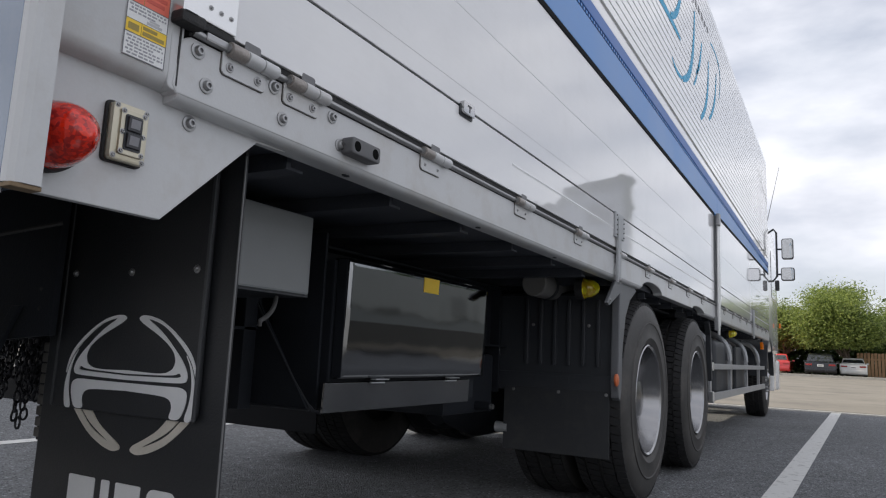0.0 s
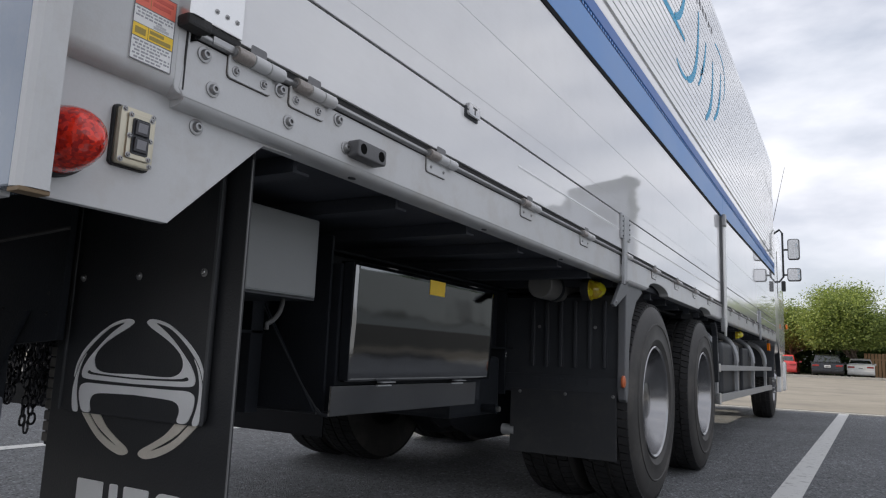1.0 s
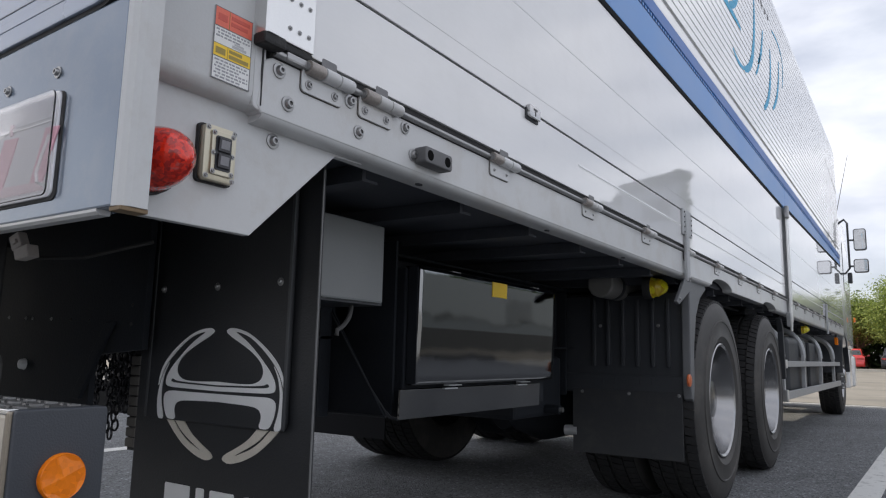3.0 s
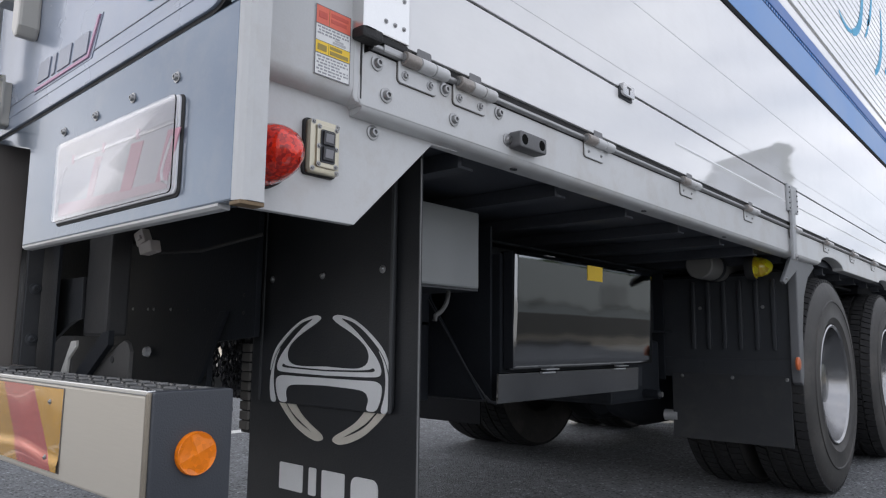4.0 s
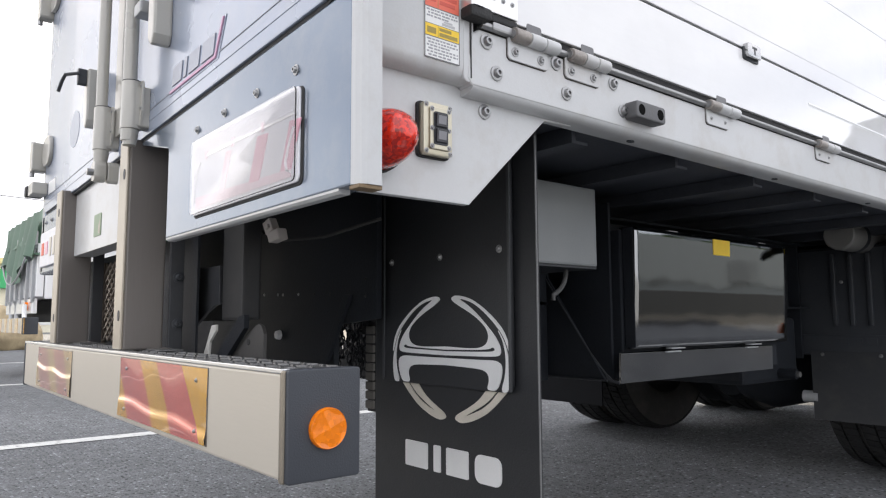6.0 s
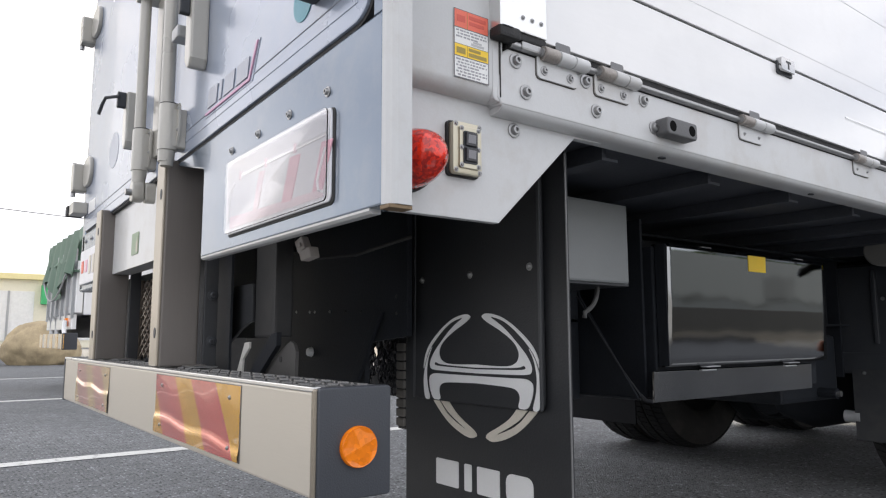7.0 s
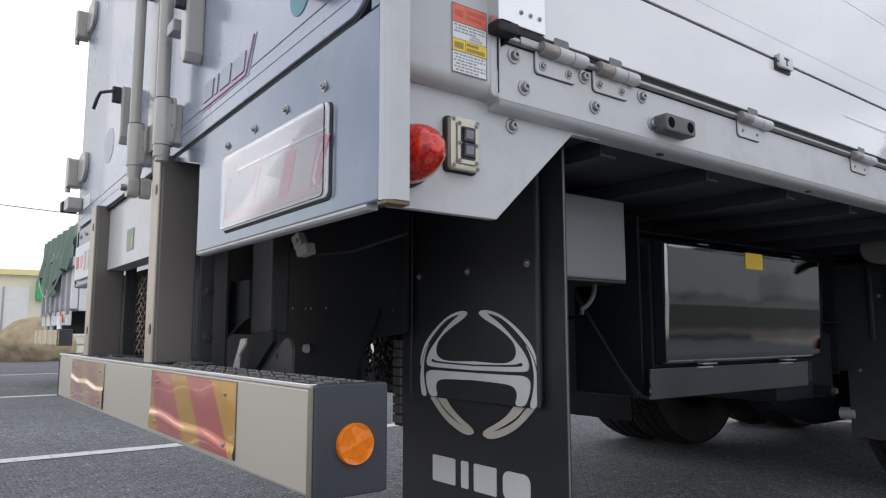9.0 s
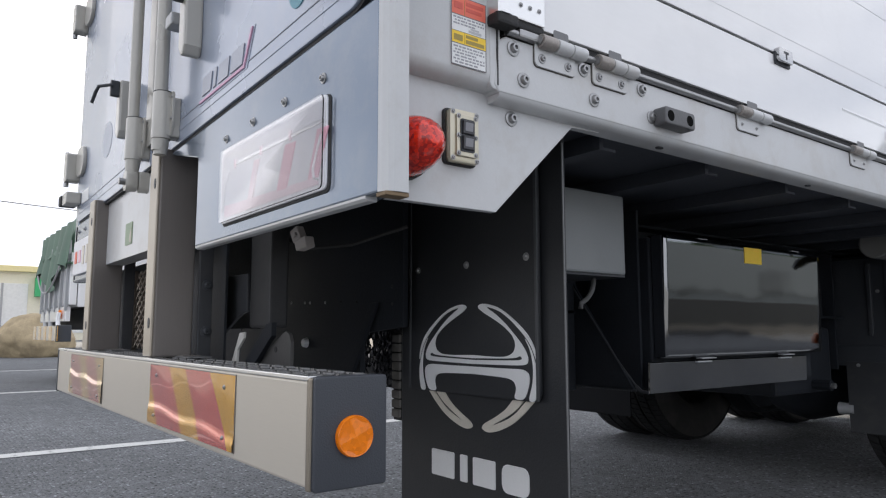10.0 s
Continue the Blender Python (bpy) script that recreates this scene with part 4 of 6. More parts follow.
Z0, Z1 = 1.124, 1.226
outline = [(0.262, Z0 + 0.012), (0.272, Z0)] + notch(3.52, 0.24, 1.170) + notch(4.98, 0.24, 1.152) + [(YF, Z0), (YF, Z1), (0.290, Z1), (0.272, Z1 - 0.012)]
sill = part("side_sill", prism(outline, "x", -0.050, 0.003, 0.0045, 3), SILL_GREY, truck, "light grey side sill with bolts")
for y0, y1 in ((0.275, 3.26), (5.25, YF)):
    part("sill_lip", prism([(0.002, 1.128), (0.0005, 1.121), (-0.006, 1.1155), (-0.018, 1.1125), (-0.050, 1.1115), (-0.050, 1.127)], "y", y0, y1), SILL_GREY, sill, "", True)
bolts(sill, [(0.003, 0.305, 1.207), (0.003, 0.328, 1.156), (0.003, 0.510, 1.158), (0.003, 0.482, 1.210), (0.003, 0.654, 1.208), (0.003, 0.684, 1.157)], FACE_X, BOLT)
for y in (0.752, 1.40, 2.05):
    part("drain_hole", prism([(-0.028 + 0.007 * math.cos(i * math.pi / 6), y + 0.011 * math.sin(i * math.pi / 6)) for i in range(12)], "z", 1.1100, 1.1125), BLACK, sill)
part("seam", box((-0.05, 0.2688, 1.135), (0.0036, 0.2716, 1.24)), RUBBER, truck)
# socket block
blk = part("stop_block", prism(rounded(0.690, 1.140, 0.792, 1.176, 0.007, 4), "x", 0.003, 0.034, 0.004, 3), material("grey_rubber", (0.11, 0.11, 0.113), 0.5), truck, "dark grey rubber stop block with two holes", True)
for y in (0.708, 0.773):
    part("block_hole", lathe([(0.0345, 0.0), (0.0345, 0.0105), (0.0335, 0.0125)], (0, y, 1.158), "x", 16), material("hole_black", (0.004, 0.004, 0.004), 0.9, spec=0.1), blk)
# hinge rail, gap and rod
part("gap_rubber", box((-0.05, 0.285, Z1), (0.003, YF, 1.262)), RUBBER, truck)
rail = part("hinge_rail", cyl((0.006, 0.29, 1.2335), (0.006, YF - 0.1, 1.2335), 0.0065, None, 12), ZINC, truck, "grey hinge rod along the sill", True)


BARREL = material("worn_barrel", (0.33, 0.30, 0.275), 0.45, 0.3, 0.0, 0.15, 30, 200, 0.05)


HINGE_GAP = material("hinge_gap_brown", (0.075, 0.066, 0.058), 0.7)
TONGUE_GREY = material("hinge_tongue_grey", (0.16, 0.16, 0.165), 0.45, 0.2)


def hinge(y0, y1, wide):
    """Barrel hinge with a screwed leaf on the sill."""
    n = 3
    zc, rr = 1.232, 0.0128 if wide else 0.0125
    ya, yb = (y0 - 0.005, y1 - 0.020) if wide else (y0 + 0.004, y1 - 0.034)
    leaf = part("hinge_leaf", prism(rounded(ya, 1.188, yb, 1.232, 0.008, 3), "x", 0.0044, 0.0078, 0.0012), SILL_GREY, truck, "grey barrel hinge on the sill")
    # dark rim drawn behind the leaf for the shadowed gap round it
    part("hinge_shadow_rim", prism(rounded(ya - 0.0012, 1.1866, yb + 0.0014, 1.232, 0.009, 3), "x", 0.0028, 0.0046), HINGE_GAP, leaf)
    seg = (y1 - y0) / n
    for i in range(n):
        part("barrel", cyl((0.014, y0 + i * seg + 0.0012, zc), (0.014, y0 + (i + 1) * seg - 0.0012, zc), rr, None, 18, None, 0.003), BARREL if i == 0 else SILL_GREY, leaf, "", True)
    part("barrel_pin", cyl((0.014, y0 - 0.0015, zc), (0.014, y1 + 0.0015, zc), 0.0080, None, 12), ZINC, leaf)
    part("hinge_tongue", prism(rounded(y0 + seg, zc, y0 + 2 * seg, zc + 0.032, 0.004, 2), "x", 0.006, 0.0105, 0.001), TONGUE_GREY, leaf)
    for y in (y0 + 0.011, y1 - 0.040) if wide else (y0 + 0.022, y1 - 0.050):
        share("screw", SMALL_BOLT if wide else TINY_BOLT, leaf, Matrix.Translation((0.0078, y, 1.203)) @ FACE_X)


hinge(0.359, 0.476, True)
hinge(0.510, 0.626, True)
for i in range(17):
    y = 1.000 + i * 0.585
    if not 5.50 < y < 5.95:
        hinge(y, y + 0.135, False)

# ---- side panel (drop side) ----
MIRRORED_LINE = material("mirrored_line_white", (0.88, 0.88, 0.88), 0.25, 0.0, 0.4, 0.02)
for y0, y1 in ((0.30, 5.70), (5.98, YF - 0.03)):
    rise = 0.0 if y0 < 1 else 0.105
    lift = 0.0 if y0 < 1 else 0.022
    for z0, z1 in ((1.255, 1.411), (1.418, 1.6958), (1.6964, 1.983)):
        up = (z1 > 1.9) * 1.0
        slat = prism([(y0, z0), (y1, z0), (y1, z1 + rise * up), (y0, z1 + lift * up)], "x", -0.045, 0.010, 0.0015)
        part("side_panel_board", slat, WHITE_PANEL, truck, "glossy white drop-side board")
    part("panel_groove", box((0.008, y0 + 0.002, 1.4700), (0.0103, y1 - 0.002, 1.4712)), material("groove_grey", (0.52, 0.52, 0.52), 0.4), truck)
    # raised white line imitates a bright edge mirrored in the gloss
    part("panel_glint", prism([(0.0098, 1.3345), (0.0113, 1.3425), (0.0098, 1.3460)], "y", max(y0, 1.55), y1 - 0.002), MIRRORED_LINE, truck, "thin raised line along the board, white like a reflection")
    part("seam_rubber", box((-0.03, y0, 1.408), (0.004, y1, 1.421)), RUBBER, truck)
    part("top_rubber", prism([(y0, 1.981 + lift), (y1, 1.981 + rise), (y1, 2.008 + rise), (y0, 2.008 + lift)], "x", -0.04, 0.014, 0.004), ARCH_BLACK, truck, "black rubber top seal")
LATCH_CHROME = material("latch_chrome", (0.46, 0.46, 0.46), 0.12, 0.95, 0.0, 0.05, 20, 300, 0.01)
latch = part("panel_latch", prism(rounded(1.186, 1.393, 1.252, 1.428, 0.006, 3), "x", 0.010, 0.024, 0.004, 3), LATCH_CHROME, truck, "polished panel latch", True)
part("latch_slot", prism([(1.217, 1.400), (1.2225, 1.400), (1.2225, 1.415), (1.231, 1.415), (1.231, 1.4205), (1.2085, 1.4205), (1.2085, 1.415), (1.217, 1.415)], "x", 0.0235, 0.0246), BLACK, latch)
part("latch_base", prism(rounded(1.181, 1.3865, 1.257, 1.42, 0.004, 2), "x", 0.010, 0.014, 0.001), BLACK, latch)

# end plate with rivets
ep = part("end_plate", box((0.010, 0.298, 1.257), (0.016, 0.371, 2.0), 0.002), ALU, truck, "riveted aluminium end plate")
part("end_channel", prism([(0.0, 0.250), (0.028, 0.250), (0.032, 0.255), (0.032, 0.276), (0.023, 0.280), (0.023, 0.298), (0.0, 0.298)], "z", 1.250, 2.0), ALU, ep, "", True)
part("end_foot", box((0.0, 0.249, 1.232), (0.030, 0.296, 1.2525), 0.005), RUBBER, ep, "black rubber foot")
part("foot_strip", box((0.0, 0.304, 1.243), (0.0135, 0.372, 1.2565), 0.003), RUBBER, ep)
part("rod_end", box((0.002, 0.312, 1.2275), (0.0145, 0.361, 1.2425), 0.004), ZINC, ep, "worn silver rod end")
for i in range(14):
    for y in (0.313, 0.335, 0.357):
        share("rivet", TINY_BOLT, ep, Matrix.Translation((0.016, y, 1.283 + i * 0.052)) @ FACE_X)

# ---- wing: blue band, plain strip, ribbed sheet ----
part("blue_band", box((-0.05, 0.28, 2.0085), (0.012, 5.90, 2.180), 0.004), BLUE, truck, "blue painted band")
part("blue_band", prism([(5.902, 2.029), (YF, 2.1165), (YF, 2.180), (5.902, 2.180)], "x", -0.05, 0.012, 0.004), BLUE, truck, "blue painted band")
part("band_trim", box((-0.05, 0.28, 2.183), (0.009, YF, 2.202), 0.002), NAVY, truck)
part("blue_band", box((-0.05, 0.28, 2.204), (0.014, YF, 2.270), 0.005), DEEP_BLUE, truck)
bm = bmesh.new()
for i in range(290):
    y = 0.4 + i * 0.035
    add_box(bm, (0.008, y, 2.186), (0.0122, y + 0.017, 2.199))
tagged(part("band_rivets", bm, BLUE, truck), kind="stuff")
part("wing_rail", box((-0.05, 0.28, 2.272), (0.010, YF, 2.335), 0.006), WING_WHITE, truck)
prof = [(-0.05, 2.337)]
z = 2.337
for i in range(28):
    prof += [(0.0055, z + 0.0015), (0.0055, z + 0.0072), (0.017, z + 0.0080), (0.017, z + 0.0495), (0.0055, z + 0.0512)]
    z += 0.0515
prof += [(0.0, z + 0.004), (-0.05, z + 0.004)]
wing = part("wing_sheet", prism(prof, "y", 0.28, YF - 0.01), WING_WHITE, truck, "white ribbed wing side sheet")
part("top_rail", prism([(-0.10, z + 0.006), (0.008, z + 0.006), (0.008, z + 0.05), (-0.03, z + 0.085), (-0.10, z + 0.085)], "y", 0.07, YF, 0.006), WING_WHITE, truck)


def stroke(points, w, mat, name="painted_stroke"):
    """A painted stroke on the ribbed sheet: a ribbon that lies on the rib crowns."""
    bm = bmesh.new()
    pts = [Vector((0.0185, y, zz)) for y, zz in points]
    w *= 0.75
    last = None
    for i, p in enumerate(pts):
        d = (pts[min(i + 1, len(pts) - 1)] - pts[max(i - 1, 0)]).normalized()
        s = Vector((0, -d.z, d.y)) * w / 2 * (0.55 + 0.9 * math.sin(math.pi * (0.1 + 0.8 * i / (len(pts) - 1))))
        pair = (bm.verts.new(p + s), bm.verts.new(p - s))
        if last:
            bm.faces.new((last[0], last[1], pair[1], pair[0]))
        last = pair
    return part(name, bm, mat, wing, "cyan painted brush stroke")


def curve2(a, b, c, k=14):
    return [(p.x, p.y) for p in arc_pts((a[0], a[1], 0), (b[0], b[1], 0), (c[0], c[1], 0), k)]


stroke(curve2((3.45, 2.90), (3.80, 2.95), (4.27, 2.93)), 0.045, CYAN)
stroke(curve2((4.36, 3.42), (4.20, 3.02), (3.94, 2.965)), 0.055, CYAN)
stroke(curve2((4.82, 3.40), (4.78, 2.80), (4.35, 2.68)), 0.065, CYAN)
stroke(curve2((4.36, 2.685), (4.16, 2.62), (3.99, 2.69)), 0.030, CYAN)
stroke(curve2((5.14, 3.28), (5.05, 3.02), (4.88, 2.92)), 0.045, CYAN)
stroke(curve2((4.98, 3.02), (4.88, 2.86), (4.76, 2.79)), 0.030, CYAN)
stroke(curve2((5.46, 3.25), (5.46, 2.82), (5.06, 2.625)), 0.060, CYAN)
stroke(curve2((5.90, 3.31), (5.85, 2.95), (5.47, 2.75)), 0.050, CYAN)
stroke(curve2((5.60, 3.47), (6.35, 3.55), (6.05, 3.12)), 0.028, CYAN)
for i in range(6):
    y = 4.70 + i * 0.14
    stroke(curve2((y, 3.50 + 0.02 * (i % 2)), (y + 0.05, 3.52), (y + 0.07, 3.44 + 0.015 * i)), 0.045, INK, "painted_bar")

# ---- gate post and straps on the side ----
gp = part("centre_post", box((-0.02, 5.80, 1.12), (0.022, 5.93, 2.0), 0.006), GALV, truck, "galvanised centre post")
part("post_bar", box((0.022, 5.765, 0.98), (0.040, 5.797, 2.01), 0.004), ALU, gp)
part("post_bar", box((0.022, 5.872, 1.06), (0.034, 5.892, 1.99), 0.004), ALU, gp)
part("post_lock", box((0.026, 5.72, 1.90), (0.055, 5.79, 2.0), 0.006), ZINC, gp)
for i in range(9):
    share("rivet", TINY_BOLT, gp, Matrix.Translation((0.026, 5.925, 1.2 + i * 0.085)) @ FACE_X)
part("post_foot", prism([(5.76, 1.02), (5.88, 1.02), (5.92, 1.13), (5.74, 1.13)], "x", 0.0, 0.03, 0.003), GALV, gp)
HOLE = SMALL_DARK_BOLT
strap = part("strap_bracket", box((0.012, 2.738, 1.09), (0.026, 2.786, 1.40), 0.003), GALV, truck, "grey steel strap with a perforated top")
part("strap_head", box((0.010, 2.705, 1.30), (0.022, 2.852, 1.42), 0.004), GALV, strap)
for i in range(5):
    for y in (2.722, 2.836):
        share("strap_hole", HOLE, strap, Matrix.Translation((0.022, y, 1.312 + i * 0.023)) @ FACE_X)
share("bolt", BOLT, strap, Matrix.Translation((0.026, 2.762, 1.105)) @ FACE_X)
part("strap_bracket", box((0.012, 8.60, 1.06), (0.030, 8.66, 1.40), 0.004), GALV, truck)


# ---- under the body: flaps, boxes, frame ----
flap = part("mudflap", box((-0.660, 0.525, 0.254), (-0.0957, 0.534, 1.125), 0.003), FLAP, truck, "black rubber mudflap with a silver maker's mark")
# highlight along the flap's side edge, painted as a lighter strip
part("flap_edge_highlight", box((-0.0962, 0.5242, 0.254), (-0.0936, 0.5272, 1.10)), material("edge_highlight_grey", (0.16, 0.16, 0.16), 0.5), flap)
sheet = part("flap_sheet", prism(rounded(-0.606, 0.587, -0.154, 1.115, 0.019, 5, (1, 1, 0, 0)), "y", 0.5126, 0.521, 0.003), FLAP, flap, "black upper flap sheet")
part("flap_rim", prism(rounded(-0.162, 0.589, -0.154, 1.10, 0.0035, 2), "y", 0.5094, 0.5134, 0.001), GUARD_GREY, sheet)
part("flap_rim", prism(rounded(-0.606, 0.589, -0.599, 1.10, 0.0035, 2), "y", 0.5094, 0.5134, 0.001), GUARD_GREY, sheet)
bolts(sheet, [(-0.570, 0.5126, 0.876), (-0.381, 0.5126, 0.876), (-0.187, 0.5126, 0.879)], FACE_BACK, SMALL_BOLT)


CX, CZ, MARK_SIZE = -0.3605, 0.6483, 0.882
YS, YL = 0.5106, 0.5230


def mark_shape(pts, sgn, y, mat):
    """One flat shape of the mark: corners given from its middle, rounded by two cuts."""
    for _ in range(2):
        out = []
        for i, (u, v) in enumerate(pts):
            u2, v2 = pts[(i + 1) % len(pts)]
            if u == 0.0 and u2 == 0.0:
                out += [(u, v), (u2, v2)]
                continue
            out += [(u, v)] if u == 0.0 else [(u * 0.78 + u2 * 0.22, v * 0.78 + v2 * 0.22)]
            out += [(u2, v2)] if u2 == 0.0 else [(u * 0.22 + u2 * 0.78, v * 0.22 + v2 * 0.78)]
        pts = [p for i, p in enumerate(out) if p != out[i - 1]]
    return part("mark_shape", prism([(CX + sgn * u * MARK_SIZE, CZ + v * MARK_SIZE) for u, v in pts], "y", y, y + 0.0022), mat, sheet)


for sgn in (-1, 1):
    # outer ring, folded at its tip into the arm that runs down to the upper bar
    mark_shape([(0.020, 0.150), (0.034, 0.158), (0.062, 0.156), (0.099, 0.147), (0.140, 0.126), (0.178, 0.100), (0.204, 0.077), (0.219, 0.055), (0.227, 0.034), (0.230, 0.008),
                (0.221, 0.034), (0.210, 0.055), (0.194, 0.074), (0.169, 0.096), (0.134, 0.1215), (0.099, 0.140), (0.046, 0.152),
                (0.092, 0.129), (0.124, 0.107), (0.153, 0.083), (0.179, 0.060), (0.194, 0.041), (0.200, 0.026), (0.196, 0.014), (0.171, 0.0105), (0.0, 0.0085),
                (0.0, 0.0185), (0.157, 0.0215), (0.182, 0.025), (0.174, 0.034), (0.154, 0.026), (0.0, 0.0225),
                (0.0, 0.0305), (0.087, 0.028), (0.128, 0.030), (0.152, 0.040), (0.159, 0.059), (0.149, 0.079), (0.122, 0.099), (0.087, 0.117), (0.040, 0.137)], sgn, YS, MARK)
    # pointed slice beside the leg
    mark_shape([(0.186, 0.078), (0.210, 0.048), (0.222, 0.018), (0.229, -0.010), (0.228, -0.040), (0.221, -0.0685), (0.198, -0.0685), (0.213, -0.030), (0.216, 0.010), (0.207, 0.047)], sgn, YS, MARK)
    # lower bar with its leg
    mark_shape([(0.0, 0.002), (0.128, 0.002), (0.180, 0.003), (0.200, -0.005), (0.203, -0.020), (0.198, -0.042), (0.184, -0.067), (0.150, -0.067), (0.160, -0.042), (0.152, -0.026), (0.128, -0.019), (0.0, -0.016)], sgn, YS, MARK)
    # lower ring on the flap itself, split by a thin gap
    mark_shape([(0.216, -0.060), (0.199, -0.074), (0.171, -0.099), (0.132, -0.127), (0.082, -0.148), (0.041, -0.157), (0.016, -0.149), (0.024, -0.137), (0.062, -0.120), (0.103, -0.098), (0.129, -0.074), (0.140, -0.060),
                (0.182, -0.060), (0.162, -0.077), (0.140, -0.096), (0.107, -0.114), (0.048, -0.141), (0.111, -0.119), (0.145, -0.099), (0.171, -0.075), (0.188, -0.060)], sgn, YL, MARK_LOW)
for a, b in ((-0.528, -0.443), (-0.421, -0.396), (-0.376, -0.302), (-0.281, -0.200)):
    r = 0.0035 if a < -0.30 else 0.018
    part("maker_block", prism(rounded(a, 0.394, b, 0.4525, r, 4), "y", 0.5230, 0.5258), MARK, flap, "plain silver block")

# grey box and its drain pipe
gb = part("grey_box", box((-0.78, 0.765, 0.874), (-0.337, 1.022, 1.086), 0.006), BOX_GREY, truck, "plain grey steel box under the floor")
part("box_flange", box((-0.78, 0.775, 0.868), (-0.345, 1.028, 0.876), 0.001), BLACK, gb)
part("drain_pipe", tube(arc_pts((-0.40, 0.966, 0.868), (-0.40, 0.966, 0.82), (-0.40, 0.915, 0.80)) + [Vector((-0.40, 0.912, 0.785))], 0.0065), material("pale_hose", (0.085, 0.085, 0.083), 0.6), gb, "", True)

# polished tool box
SKIRT_STEEL = material("dull_skirt_steel", (0.20, 0.203, 0.207), 0.16, 1.0, 0.0, 0.12, 5, 300, 0.004, 0.06, (0.4, 1, 1))
tb = part("tool_box", box((-0.95, 1.22, 0.56), (-0.41, 2.165, 1.0), 0.005), FRAME_BLACK, truck, "black tool box with a polished stainless door")
door_prof = [(-0.40, 0.648), (-0.382, 0.649), (-0.3785, 0.655), (-0.369, 0.82), (-0.365, 0.995), (-0.373, 1.006), (-0.42, 1.006)]
def dented(bm, y0, y1, z0, z1, amount):
    """Cuts a sheet finely and lets its face wander a little, as thin steel does."""
    for i in range(1, 40):
        bmesh.ops.bisect_plane(bm, geom=bm.verts[:] + bm.edges[:] + bm.faces[:], plane_co=(0, y0 + (y1 - y0) * i / 40, 0), plane_no=(0, 1, 0))
    for i in range(1, 16):
        bmesh.ops.bisect_plane(bm, geom=bm.verts[:] + bm.edges[:] + bm.faces[:], plane_co=(0, 0, z0 + (z1 - z0) * i / 16), plane_no=(0, 0, 1))
    for v in bm.verts:
        y, z = v.co.y, v.co.z
        v.co.x += amount * (math.sin(y * 14 + 3 * z) * math.cos(z * 9) + 0.5 * math.sin(y * 31 - z * 11 + 1.0) + 0.35 * math.sin(y * 53 + z * 17))
    return bm


part("tool_box_door", dented(prism(door_prof, "y", 1.232, 2.185, 0.0012, 2), 1.232, 2.185, 0.66, 0.99, 0.00022), STAINLESS, tb, "polished stainless door", True)
part("door_end", box((-0.405, 1.2285, 0.652), (-0.3715, 1.2318, 1.003)), FRAME_BLACK, tb)
part("tool_box_skirt", dented(prism([(-0.385, 0.640), (-0.378, 0.637), (-0.381, 0.553), (-0.388, 0.553)], "y", 1.168, 2.066, 0.001), 1.168, 2.066, 0.553, 0.637, 0.0005), SKIRT_STEEL, tb, "polished lower skirt")
part("door_label", prism([(-0.3675, 0.945), (-0.3650, 0.945), (-0.3635, 0.997), (-0.3660, 0.997)], "y", 1.665, 1.770), YELLOW, tb, "yellow label")
for y in (1.385, 1.868):
    lt = part("box_latch", prism(rounded(y + 0.015, 0.644, y + 0.09, 0.6475, 0.001, 1), "x", -0.385, -0.364, 0.001), GALV, tb)
    part("latch_tongue", box((-0.376, y - 0.005, 0.634), (-0.366, y + 0.070, 0.638), 0.001), GALV, lt)
for y in (1.44, 2.02):
    part("box_catch", box((-0.415, y, 1.004), (-0.385, y + 0.05, 1.012), 0.002), GALV, tb)
# bracket frame beside the tool box
bf = part("box_bracket", prism([(-0.41, 0.562), (-1.0, 0.562), (-1.0, 1.09), (-0.70, 1.09), (-0.62, 0.86)], "y", 1.135, 1.143), FRAME_BLACK, truck, "black triangular bracket plate")
RIM_GREY = material("worn_edge_grey", (0.030, 0.032, 0.036), 0.4, 0.2)
part("bracket_edge", tube([(-0.40, 1.132, 0.575), (-0.46, 1.128, 0.645), (-0.62, 1.125, 0.86)], 0.0024, 6), RIM_GREY, bf)
part("bracket_edge", tube([(-0.40, 1.132, 0.563), (-1.0, 1.125, 0.566)], 0.0035, 6), RIM_GREY, bf)
part("bracket_hook", tube([(-0.40, 1.132, 0.575), (-0.385, 1.132, 0.562), (-0.365, 1.14, 0.558)], 0.005, 6), RIM_GREY, bf)
part("bracket_bar", box((-0.66, 1.08, 0.55), (-0.62, 1.13, 1.09), 0.003), FRAME_BLACK, bf)
part("bracket_plate", box((-0.62, 1.195, 0.56), (-0.43, 1.205, 1.08), 0.002), FRAME_BLACK, bf)

# chassis rails and cross members
for x in (-0.66, -1.47):
    part("chassis_rail", prism([(x - 0.04, 0.78), (x + 0.04, 0.78), (x + 0.04, 0.788), (x - 0.032, 0.788), (x - 0.032, 1.076), (x + 0.04, 1.076), (x + 0.04, 1.084), (x - 0.04, 1.084)], "y", 0.70, 11.4), FRAME_BLACK, truck)
for y in (0.72, 2.4, 4.3, 6.2, 8.2, 9.6):
    part("cross_member", box((-1.43, y, 0.80), (-0.69, y + 0.09, 1.03), 0.006), FRAME_BLACK, truck)
rear_beam = part("rear_cross_plate", prism([(-1.62, 0.60), (-0.775, 0.60), (-0.775, 0.722), (-0.575, 0.738), (-0.575, 1.10), (-1.62, 1.10)], "y", 0.47, 0.485, 0.001), FRAME_BLACK, truck, "black rear cross plate with bolt rows")
